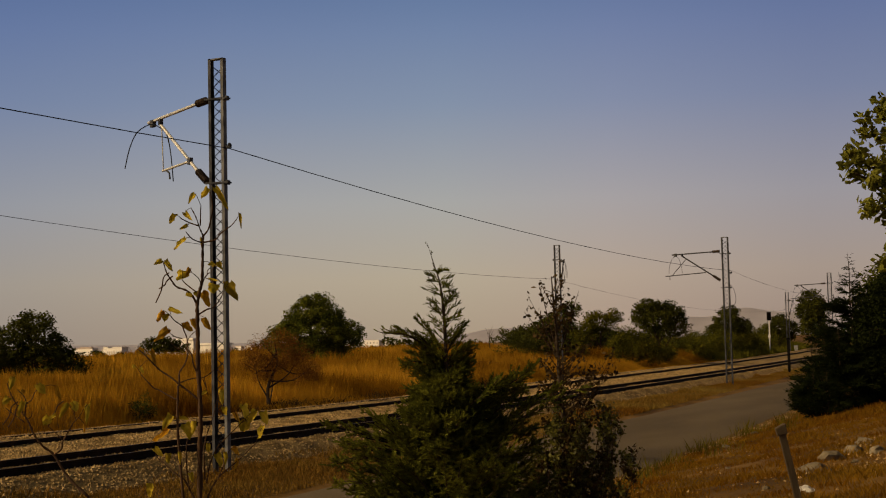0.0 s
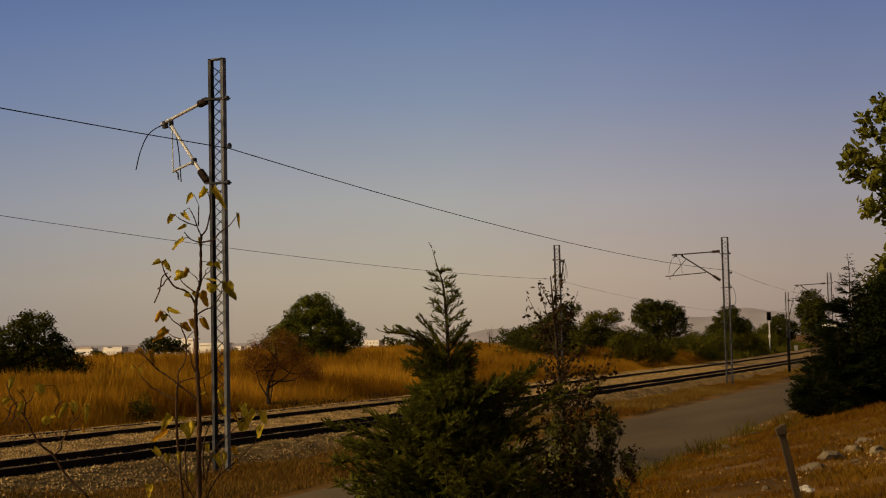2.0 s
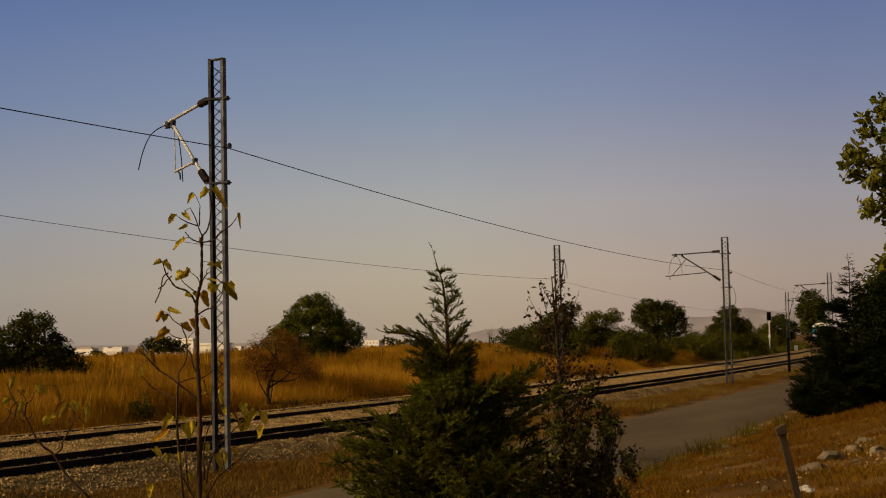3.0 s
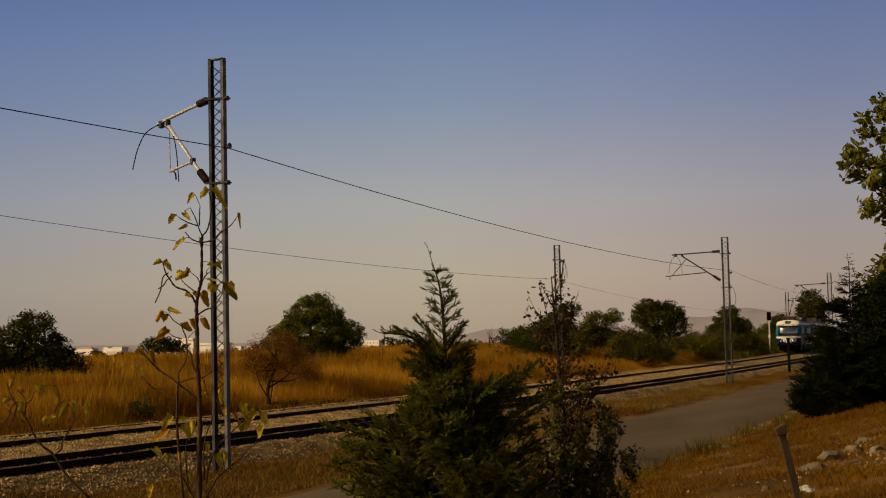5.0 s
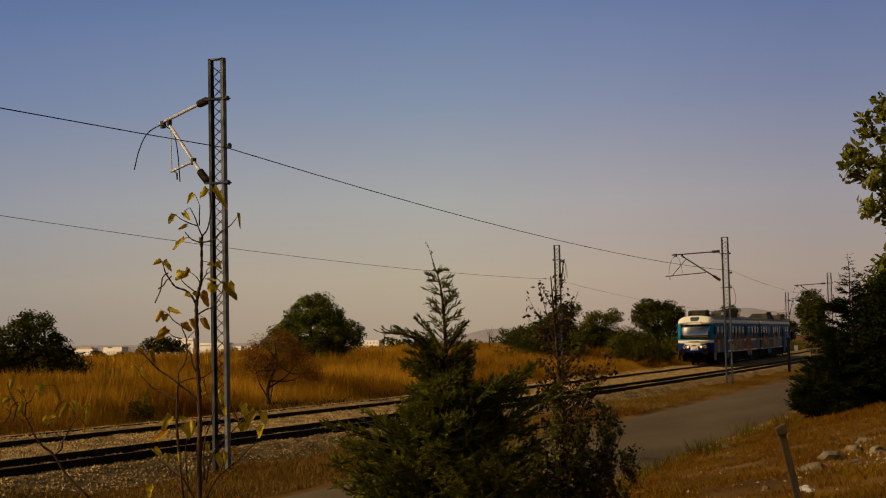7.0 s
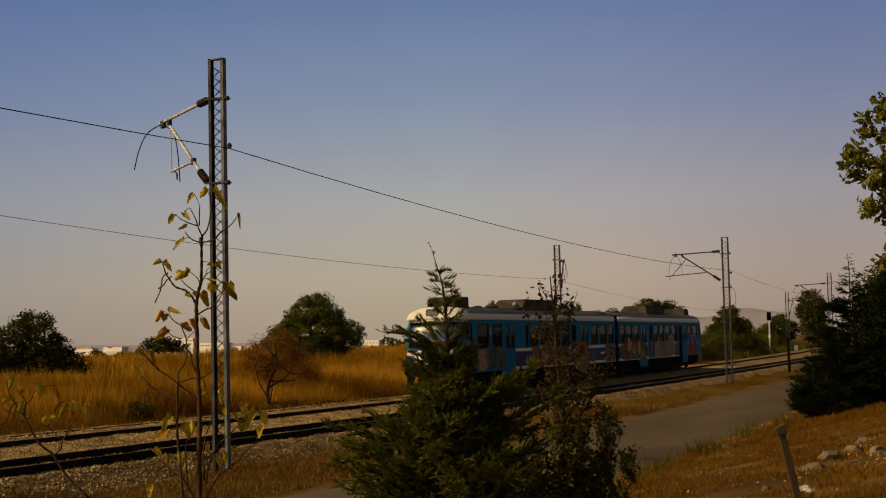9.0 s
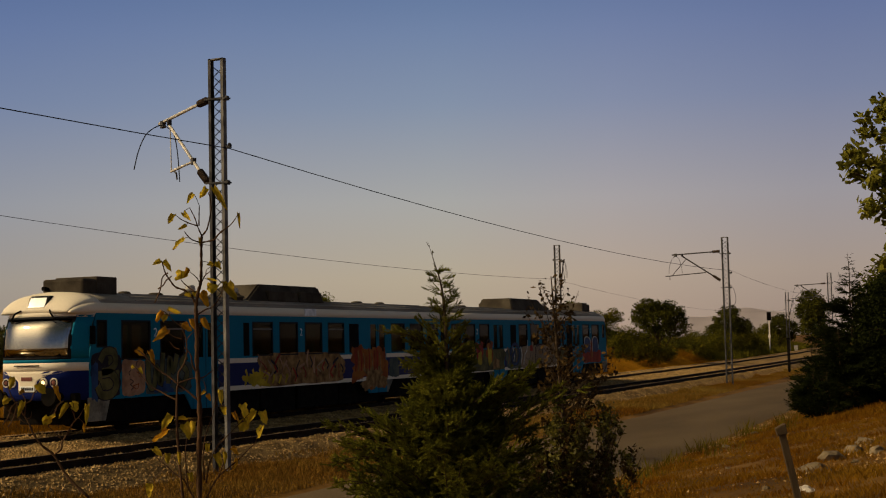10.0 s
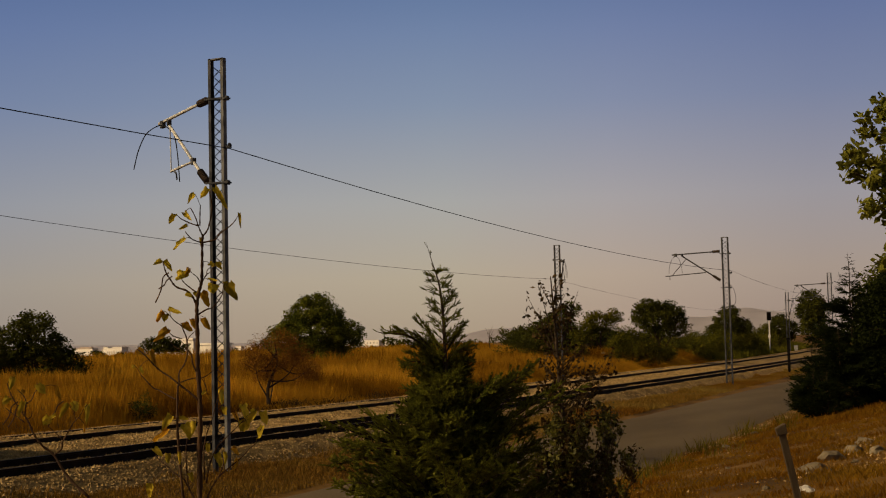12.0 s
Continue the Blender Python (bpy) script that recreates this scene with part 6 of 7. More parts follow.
class Catalpa:
    """Stems and leaves in the plane across the view: u to the right, z up."""

    def __init__(self, label, x, y, seed):
        self.z0 = gz(x, y)
        self.ob = thing("catalpa_sapling", label, "tree", pose(x, y, self.z0), "catalpa saplings")
        self.r = random.Random(seed)
        self.wood = []

    def at(self, u, w, depth=0.0):
        return Vector((0.915 * u - 0.40 * depth, 0.40 * u + 0.915 * depth, w - self.z0))

    def stem(self, name, pts, r0, r1, depth=0.0):
        n = len(pts) - 1
        p = smooth_path([self.at(u, w, depth * i / n) for i, (u, w) in enumerate(pts)], 5)
        rad = [(r0 + (r1 - r0) * i / (len(p) - 1)) * (1 + 0.22 * math.sin(i * 2.1 + r0 * 900)) for i in range(len(p))]
        part(name, tubed(p, rad, 7), M_BARK, self.ob, "", True)
        self.wood += p[len(p) // 3:]

    def leaf(self, u, w, du, dw, wide, rust):
        """A leaf from its stalk end (u, w) to its tip, on a thin stalk from the nearest wood."""
        k = self.r.choice((2, 5, 9)) if rust else self.r.choice((0, 1, 3, 4, 6, 7, 8, 10, 11))
        flat = self.at(u, w)
        near = min(self.wood, key=lambda q: (q - flat).length)
        d = near.dot(Vector((-0.40, 0.915, 0))) + self.r.uniform(-0.05, 0.05)
        base = self.at(u, w, d)
        way = self.at(du, dw + self.z0, self.r.uniform(-0.4, 0.4) * math.hypot(du, dw))
        long = 1.04 * way.length
        zax = -way.normalized()
        yax = zax.cross(Vector((0.915, 0.40, 0.05))).normalized()
        turn = Matrix((yax.cross(zax), yax, zax)).transposed().to_4x4() @ Matrix.Rotation(self.r.choice((0, math.pi)) + self.r.uniform(-0.6, 0.6), 4, "Z")
        ob = new("leaf", LEAVES[k])
        ob.parent = self.ob
        q = 1.05 * wide / 0.10
        ob.matrix_basis = Matrix.Translation(base) @ turn @ Matrix.Diagonal((q, min(q, 1.1), long / 0.14, 1))
        if (near - base).length > 0.012:
            part("stalk", tubed(smooth_path([near, near.lerp(base, 0.55) + Vector((0, 0, 0.12 * (near - base).length)), base - way * 0.04], 3), 0.0028, 4), M_BARK, self.ob)

    def pod(self, u, w, ln):
        part("seed_pod", tubed(smooth_path([self.at(u + 0.05, w + 0.04), self.at(u, w), self.at(u - 0.02, w - ln * 0.5), self.at(u - 0.07, w - ln)], 4), 0.006, 5), M_BARK, self.ob, "thin brown seed pod")


TALL = Catalpa("tall thin catalpa sapling with drooping yellow-green leaves", -6.85, 10.17, 4)
s = TALL.stem
s("trunk", [(-0.002, 0.933), (0.003, 1.442), (0.012, 1.733), (0.005, 1.977), (-0.007, 2.222), (-0.005, 2.418), (-0.008, 2.615), (-0.007, 2.713), (0.015, 2.836), (0.035, 2.91), (0.042, 3.058), (0.044, 3.206), (0.05, 3.315)], 0.024, 0.01)
s("side_stem", [(-0.134, 0.936), (-0.177, 1.446), (-0.189, 1.738), (-0.182, 1.982), (-0.171, 2.03)], 0.013, 0.008)
s("branch", [(-0.007, 2.713), (-0.045, 2.788), (-0.094, 2.839), (-0.182, 2.875), (-0.231, 2.941), (-0.265, 3.001), (-0.288, 3.09)], 0.011, 0.005, -0.06)
s("branch", [(0.05, 3.315), (0.021, 3.38), (-0.013, 3.48), (-0.056, 3.566)], 0.007, 0.004, 0.01)
s("branch", [(0.026, 3.405), (0.032, 3.529), (0.038, 3.578)], 0.006, 0.004, -0.03)
s("branch", [(0.05, 3.315), (0.09, 3.364), (0.11, 3.428), (0.132, 3.551), (0.123, 3.651), (0.109, 3.691)], 0.008, 0.004, 0.02)
s("branch", [(0.011, 3.405), (-0.063, 3.432), (-0.136, 3.468), (-0.161, 3.489)], 0.006, 0.004, 0.03)
s("branch", [(0.039, 3.256), (-0.03, 3.282), (-0.064, 3.318), (-0.083, 3.348)], 0.006, 0.004, -0.1)
s("branch", [(0.044, 3.256), (0.158, 3.278), (0.208, 3.326), (0.258, 3.36), (0.318, 3.398), (0.363, 3.446)], 0.008, 0.004, -0.12)
s("branch", [(-0.015, 2.827), (-0.054, 2.853), (-0.118, 2.903), (-0.152, 2.939)], 0.007, 0.004, 0.08)
s("branch", [(0.03, 2.895), (0.006, 2.95), (-0.043, 2.995)], 0.005, 0.003, -0.06)
s("branch", [(0.04, 2.91), (0.08, 2.968), (0.125, 2.996)], 0.006, 0.004, -0.06)
s("branch", [(0.08, 2.968), (0.076, 3.017), (0.096, 3.046)], 0.004, 0.003, 0.12)
s("branch", [(0.002, 2.629), (0.077, 2.672), (0.126, 2.686), (0.176, 2.734), (0.216, 2.797)], 0.008, 0.004, -0.01)
s("branch", [(-0.171, 2.03), (-0.17, 2.128), (-0.125, 2.2), (-0.1, 2.298), (-0.108, 2.421), (-0.137, 2.495), (-0.156, 2.535), (-0.22, 2.581), (-0.254, 2.621)], 0.008, 0.004, 0.08)
s("branch", [(-0.138, 2.421), (-0.206, 2.443), (-0.245, 2.473)], 0.005, 0.003, -0.01)
s("branch", [(-0.104, 2.391), (-0.074, 2.444), (-0.024, 2.492)], 0.004, 0.003, 0.03)
s("branch", [(-0.004, 2.1), (-0.042, 2.199), (-0.051, 2.282), (-0.099, 2.347)], 0.008, 0.005, -0.08)
s("branch", [(-0.001, 1.885), (-0.079, 1.955), (-0.176, 2.03), (-0.249, 2.091), (-0.347, 2.157), (-0.42, 2.232), (-0.493, 2.307), (-0.542, 2.342)], 0.01, 0.005, 0.03)
s("branch", [(-0.192, 1.894), (-0.275, 1.935), (-0.348, 1.976), (-0.407, 2.001), (-0.47, 2.062), (-0.519, 2.112)], 0.008, 0.004, 0.09)
s("branch", [(-0.171, 2.04), (-0.053, 2.076), (0.045, 2.084), (0.134, 2.145)], 0.006, 0.004, 0.01)
s("branch", [(-0.158, 2.334), (-0.207, 2.349), (-0.256, 2.4)], 0.004, 0.003, 0.06)
s("branch", [(-0.017, 0.958), (-0.05, 1.045), (-0.098, 1.129), (-0.136, 1.202), (-0.209, 1.252), (-0.291, 1.327), (-0.354, 1.377), (-0.388, 1.412)], 0.009, 0.004, 0.04)
s("branch", [(-0.088, 1.114), (-0.102, 1.226), (-0.105, 1.371), (-0.099, 1.492), (-0.083, 1.565)], 0.007, 0.004, -0.1)
s("branch", [(0.012, 0.933), (0.062, 1.043), (0.107, 1.139), (0.172, 1.229), (0.231, 1.281), (0.305, 1.338), (0.37, 1.394), (0.429, 1.456), (0.478, 1.494)], 0.009, 0.004, 0.06)
s("branch", [(0.059, 1.174), (0.085, 1.318), (0.12, 1.415), (0.16, 1.487), (0.225, 1.558)], 0.007, 0.004, 0.02)
s("branch", [(0.162, 1.215), (0.207, 1.316), (0.243, 1.412)], 0.006, 0.004, -0.05)
s("branch", [(0.045, 1.198), (0.043, 1.441), (0.064, 1.562), (0.099, 1.658), (0.139, 1.755), (0.165, 1.852)], 0.007, 0.003, -0.11)
s("branch", [(0.195, 1.52), (0.294, 1.62), (0.359, 1.686)], 0.005, 0.003, 0.09)
for row in ((-0.01, 3.68, -0.08, -0.08, 0.04, 0), (0.1, 3.73, -0.08, -0.08, 0.05, 0), (0.16, 3.73, 0.12, -0.21, 0.06, 0), (-0.2, 3.51, -0.04, -0.1, 0.05, 0), (-0.11, 3.53, 0.08, -0.09, 0.05, 0), (-0.08, 3.41, -0.08, -0.04, 0.03, 0), (-0.09, 3.29, -0.09, -0.1, 0.05, 0), (0.03, 3.3, -0.01, -0.09, 0.04, 0), (0.4, 3.49, 0.02, -0.15, 0.03, 0), (-0.29, 3.1, -0.07, -0.04, 0.05, 0), (-0.28, 3.1, 0.07, -0.09, 0.05, 0), (-0.15, 3.02, -0.03, -0.1, 0.09, 0), (-0.06, 3.03, -0.04, -0.07, 0.04, 1), (0.1, 3.08, 0.05, -0.04, 0.04, 0), (0.2, 3.08, 0.02, -0.08, 0.04, 0)):
    TALL.leaf(*row)
for row in ((0.1, 2.93, 0.1, -0.03, 0.03, 0), (0.15, 2.89, -0.02, -0.09, 0.09, 0), (0.23, 2.91, 0.01, -0.1, 0.06, 0), (0.27, 2.9, 0.06, -0.16, 0.08, 0), (-0.09, 2.82, 0.05, -0.03, 0.04, 0), (-0.02, 2.83, 0.02, -0.05, 0.05, 0), (0.02, 2.82, 0.06, -0.13, 0.08, 1), (-0.32, 2.67, -0.08, -0.08, 0.06, 1), (-0.27, 2.69, 0.12, -0.04, 0.04, 0), (-0.29, 2.64, -0.02, -0.07, 0.06, 0), (-0.14, 2.56, 0.02, -0.1, 0.09, 1), (-0.06, 2.59, 0.01, -0.11, 0.06, 1), (0.06, 2.6, 0.04, -0.12, 0.07, 1), (-0.27, 2.51, -0.1, -0.12, 0.07, 1), (-0.54, 2.34, 0.05, -0.07, 0.06, 1)):
    TALL.leaf(*row)
for row in ((-0.43, 2.32, 0.04, -0.13, 0.05, 1), (-0.58, 2.2, -0.02, -0.04, 0.03, 0), (-0.52, 2.18, 0.03, -0.06, 0.03, 0), (0.07, 1.96, -0.03, -0.04, 0.04, 0), (0.07, 1.93, 0.03, -0.06, 0.04, 1), (0.21, 1.97, 0.01, -0.12, 0.04, 0), (-0.24, 1.76, -0.09, -0.13, 0.07, 0), (-0.26, 1.63, -0.1, -0.14, 0.07, 1), (-0.18, 1.73, 0.09, -0.03, 0.04, 0), (-0.13, 1.68, 0.06, -0.13, 0.08, 0), (-0.03, 1.71, -0.0, -0.11, 0.05, 0), (0.25, 1.83, 0.03, -0.08, 0.06, 0), (0.36, 1.83, 0.03, -0.14, 0.07, 0), (0.29, 1.77, 0.03, -0.1, 0.05, 1), (0.49, 1.78, -0.06, -0.13, 0.07, 0)):
    TALL.leaf(*row)
for row in ((0.54, 1.77, 0.02, -0.12, 0.06, 0), (0.55, 1.65, -0.01, -0.13, 0.06, 0), (0.4, 1.69, -0.08, -0.11, 0.08, 0), (-0.39, 1.48, 0.07, -0.07, 0.05, 0), (-0.28, 1.43, 0.0, -0.09, 0.05, 0), (-0.17, 1.45, 0.01, -0.11, 0.04, 0), (0.29, 1.47, 0.06, -0.06, 0.05, 1), (0.33, 1.37, -0.03, -0.11, 0.04, 1), (0.15, 1.42, 0.04, -0.13, 0.06, 0), (0.08, 1.51, -0.01, -0.08, 0.04, 0), (-0.42, 1.17, 0.01, -0.12, 0.08, 0), (-0.08, 1.26, 0.02, -0.09, 0.04, 0), (0.23, 1.44, 0.01, -0.11, 0.04, 0)):
    TALL.leaf(*row)
TALL.pod(-0.30, 2.96, 0.22)
TALL.pod(-0.27, 2.93, 0.07)

LOW = Catalpa("low leaning catalpa sapling with pale green leaves", -7.05, 9.10, 8)
s = LOW.stem
s("stem", [(0.26, LOW.z0 - 0.2), (0.12, 0.9), (-0.106, 1.162)], 0.014, 0.012)
s("trunk", [(-0.106, 1.162), (-0.277, 1.331), (-0.39, 1.509), (-0.48, 1.583), (-0.548, 1.675), (-0.593, 1.775), (-0.624, 1.825), (-0.692, 1.926), (-0.737, 2.004), (-0.764, 2.086)], 0.012, 0.004)
s("branch", [(-0.624, 1.825), (-0.615, 1.924), (-0.628, 1.979), (-0.683, 2.039)], 0.006, 0.003)
s("branch", [(-0.615, 1.924), (-0.569, 1.955), (-0.546, 2.009), (-0.519, 2.04)], 0.006, 0.003)
s("branch", [(-0.624, 1.775), (-0.706, 1.836), (-0.783, 1.896)], 0.005, 0.003)
s("branch", [(-0.602, 1.802), (-0.574, 1.819), (-0.565, 1.864)], 0.004, 0.003)
s("branch", [(-0.39, 1.509), (-0.33, 1.557), (-0.321, 1.611), (-0.275, 1.691), (-0.23, 1.766), (-0.184, 1.811)], 0.008, 0.004)
s("branch", [(-0.33, 1.638), (-0.38, 1.689), (-0.434, 1.74)], 0.005, 0.003)
s("branch", [(-0.216, 1.789), (-0.225, 1.825)], 0.004, 0.003)
for row in ((-0.72, 2.14, -0.01, -0.11, 0.04, 0), (-0.75, 1.98, -0.05, -0.08, 0.05, 0), (-0.63, 1.94, -0.04, -0.13, 0.05, 0), (-0.51, 2.08, 0.06, -0.09, 0.06, 0), (-0.37, 2.06, 0.03, -0.13, 0.04, 1), (-0.27, 1.92, -0.08, -0.12, 0.05, 0), (-0.22, 1.94, 0.05, -0.01, 0.03, 0), (-0.13, 1.9, -0.01, -0.16, 0.04, 0), (-0.15, 1.75, -0.02, -0.08, 0.03, 1), (-0.42, 1.82, -0.06, -0.09, 0.06, 0), (-0.37, 1.82, -0.09, -0.04, 0.04, 0), (-0.23, 1.92, -0.0, -0.08, 0.06, 0), (-0.64, 2.04, -0.03, -0.04, 0.04, 1)):
    LOW.leaf(*row)
LOW.pod(-0.73, 1.90, 0.14)
LOW.pod(-0.69, 1.89, 0.15)
LOW.pod(-0.36, 1.90, 0.10)


# ---- verge: stake, rocks ----
STAKE_AT = (-2.04, 12.31)
stake = thing("wooden_stake", "weathered square wooden stake leaning in the verge", "stake", pose(*STAKE_AT, gz(*STAKE_AT)) @ Matrix.Rotation(radians(-12), 4, Vector((-0.40, 0.915, 0))) @ pose(0, 0, 0, 0, 0, 18))
sh = (1.55 - gz(*STAKE_AT)) / math.cos(radians(12))
part("shaft", boxed(-0.030, 0.030, -0.030, 0.030, -0.3, sh - 0.08, 0.006), M_WOOD, stake)
bm = boxed(-0.045, 0.045, -0.045, 0.045, sh - 0.08, sh, 0.008)
for v in bm.verts:
    if v.co.z > sh - 0.03:
        v.co.z += 0.3 * v.co.x
part("cap", bm, M_WOOD, stake, "paler slanting sawn top block")


def rock(x, y, r0, seed, flat=0.6):
    bm = bmesh.new()
    bmesh.ops.create_icosphere(bm, subdivisions=2, radius=1.0)
    noise.seed_set(seed)
    for v in bm.verts:
        k = 1 + 0.5 * noise.noise(v.co * 1.3 + Vector((seed, 0, 0))) + 0.3 * noise.noise(v.co * 3.1)
        v.co = Vector((v.co.x * r0 * k * 1.2, v.co.y * r0 * k, v.co.z * r0 * k * flat))
    ob = part("rock", bm, M_PALEROCK if seed < 3 else M_ROCK, None, "", False)
    ob.matrix_basis = pose(x, y, gz(x, y) + r0 * flat * 0.25, 0, 0, seed * 40)
    return tagged(ob, "white limestone rock lying in dry grass" if seed < 3 else "brown-grey rock lying in dry grass", "rock", "rocks on the verge")


for k, (x, y, r0) in enumerate(((-3.11, 18.5, 0.11), (-3.0, 18.2, 0.08), (-3.54, 23.7, 0.27), (-3.42, 21.3, 0.26), (-3.0, 22.6, 0.08), (-3.75, 19.2, 0.06), (-2.83, 24.1, 0.2), (-3.36, 25.0, 0.2), (-3.42, 27.0, 0.22), (-2.6, 25.6, 0.15), (-2.2, 25.0, 0.14),
                                (-3.3, 26.8, 0.12), (-2.5, 28.6, 0.15), (-1.9, 24.0, 0.10), (-4.4, 21.6, 0.06), (-5.6, 25.2, 0.06), (-2.0, 27.0, 0.12), (-2.3, 30.5, 0.14), (-7.7, 34.5, 0.13), (-7.9, 36.2, 0.1), (-8.2, 40.5, 0.14))):
    rock(x, y, r0 * 0.75, k + 1)


# ---- grass ----
def blades(name, x, y, tall, width, mat, label, seed, lean=0.3, base=None):
    r = np.random.default_rng(seed)
    n = len(x)
    z = (base or height)(x, y)
    a = r.uniform(0, math.tau, n)
    h = tall * r.uniform(0.5, 1.25, n)
    tip = np.stack([np.cos(a) * h * lean * r.random(n), np.sin(a) * h * lean * r.random(n), h], -1)
    b = a + math.pi / 2 + r.normal(0, 0.5, n)
    w = np.stack([np.cos(b), np.sin(b), np.zeros(n)], -1) * (width * r.uniform(0.6, 1.4, n))[:, None]
    p = np.stack([x, y, z - 0.03], -1)
    mid = p + tip * 0.55 * np.array([0.7, 0.7, 1.0])
    v = np.stack([np.stack([p - w, p + w, mid + w * 0.7], 1), np.stack([p - w, mid + w * 0.7, p + tip], 1)], 1).reshape(-1, 3, 3)
    ob = link(name, triangles(name, v), mat)
    return tagged(ob, label, "grass", kind="stuff")


# tall dead grass of the field: tufts, thicker near the track
n = 15000
d0 = 28.7 + 62 * rng.random(n) ** 1.9
y0 = 20 + (d0 * 1.15 + 85) * rng.random(n)
tuft = np.repeat(np.arange(n), 34)
gxp = -d0[tuft] + rng.normal(0, 0.36, len(tuft))
gyp = y0[tuft] + rng.normal(0, 0.36, len(tuft))
tall = (0.60 + 0.30 * bumps(gxp, gyp, 3.0))
tall = tall * np.clip((-gxp - 28.2) / 1.5, 0.25, 1) * rng.uniform(0.6, 1.25, n)[tuft]
gxp = gxp - bend(gyp) * np.clip((130 + gxp) / 60, 0, 1)
blades("tall_grass", gxp, gyp, np.maximum(0.12, tall), 0.0075, M_GRASS, "tall orange-tan dead grass of the field", 21, 0.32)
# coarser grass and weeds farther along the line
n = 2600
ty = 132 + 120 * rng.random(n)
td = 28.6 + bend(ty) + 9 * rng.random(n) ** 1.4
tuft = np.repeat(np.arange(n), 16)
blades("far_grass", -td[tuft] + rng.normal(0, 0.4, len(tuft)), ty[tuft] + rng.normal(0, 0.6, len(tuft)), (0.35 + 0.5 * rng.random(n))[tuft], 0.022, M_OLIVE, "dull olive grass and weeds along the far track", 27, 0.4)
# fringe at the far edge of the ballast
n = 16000
fy = 20 + 120 * rng.random(n) ** 1.3
blades("grass_fringe", -27.35 - 1.6 * rng.random(n) ** 0.7 - bend(fy), fy, np.full(n, 0.22), 0.011, M_GRASS, "short dead grass along the ballast", 22, 0.6,
       base=lambda x, y: np.maximum(height(x, y), ballast_height(x, y)))
# low dark brush at the far edge of the ballast
n = 70
by_ = 44 + 30 * rng.random(n)
bd_ = 28.2 + 0.9 * rng.random(n)
tuft = np.repeat(np.arange(n), 40)
blades("dry_brush", -bd_[tuft] + rng.normal(0, 0.16, len(tuft)) - bend(by_[tuft]), by_[tuft] + rng.normal(0, 0.4, len(tuft)), (0.14 + 0.24 * rng.random(n))[tuft], 0.012, M_BRONZE, "low dark brown brush along the ballast", 29, 0.9,
       base=lambda x, y: np.maximum(height(x, y), ballast_height(x, y)))
# strip between road and ballast
n = 95000
yy = 14 + 100 * rng.random(n) ** 1.3
dd = road_far(yy) - 0.1 + (17.8 + bend(yy) - road_far(yy) + 0.3 * bumps(yy, yy, 2)) * rng.random(n)
ok = dd > road_far(yy) - 0.15
blades("strip_grass", -dd[ok], yy[ok], 0.10 + 0.10 * np.clip(bumps(dd[ok], yy[ok], 1.2) + 0.4, 0, 1), 0.010, M_STRIP, "short yellow grass between road and track", 23, 0.7,
       base=lambda x, y: np.maximum(height(x, y), ballast_height(x, y)))
# near verge
n = 230000
yy = 9 + 52 * rng.random(n) ** 1.2
dd = -1.5 + (road_near(yy) + 1.45) * rng.random(n)
patch = bumps(dd, yy, 0.55) + 0.5 * bumps(dd + 9, yy, 0.2)
ok = patch > -0.9
blades("verge_grass", -dd[ok], yy[ok], 0.05 + 0.08 * np.clip(patch[ok] + 0.45, 0, 1.3), 0.0048, M_VERGE, "short dry grass and weeds on the verge", 24, 0.9)
n = 70
ty = 12 + 40 * rng.random(n)
td = road_near(ty) - 1.6 * rng.random(n) ** 2
tuft = np.repeat(np.arange(n), 26)
blades("tall_weeds", -td[tuft] + rng.normal(0, 0.12, len(tuft)), ty[tuft] + rng.normal(0, 0.16, len(tuft)), (0.12 + 0.34 * rng.random(n) ** 2)[tuft], 0.007, M_WEED, "tufts of taller green weeds along the road edge", 25, 0.5)
n = 620
wy = 37 + 8 * rng.random(n) ** 0.7
wd = 1.6 + 5.2 * rng.random(n)
tuft = np.repeat(np.arange(n), 18)
blades("bank_grass", -wd[tuft] + rng.normal(0, 0.15, len(tuft)), wy[tuft] + rng.normal(0, 0.25, len(tuft)), (0.09 + 0.14 * rng.random(n) ** 2)[tuft], 0.008, M_VERGE, "thick tan grass at the foot of the conifers", 31, 0.6)
stones("verge_stones", 700, -7.5, -0.5, 12, 45, height, 0.03, "small pale stones scattered on the verge")
stones("verge_stones", 300, -3.7, -2.0, 21, 30, height, 0.04, "pale broken stones heaped on the bank")
n = 5200
ey = 14 + 50 * rng.random(n) ** 1.4
ex = -(road_near(ey) - 0.02 + rng.normal(0, 0.13, n))
grit = np.array([[1, 0, 0], [-0.5, 0.87, 0], [-0.5, -0.87, 0], [0, 0, 0.9]])
gv = grit[None] * rng.uniform(0.5, 1.4, (n, 4, 1)) * rng.uniform(0.010, 0.026, (n, 1, 1)) + np.stack([ex, ey, np.maximum(height(ex, ey), -0.64) + 0.012], -1)[:, None]
tagged(link("road_edge_grit", triangles("road_edge_grit", gv[:, [[0, 1, 3], [1, 2, 3], [2, 0, 3]]].reshape(-1, 3, 3)), M_STONE), "pale grit along the edge of the asphalt", "grit", kind="stuff")


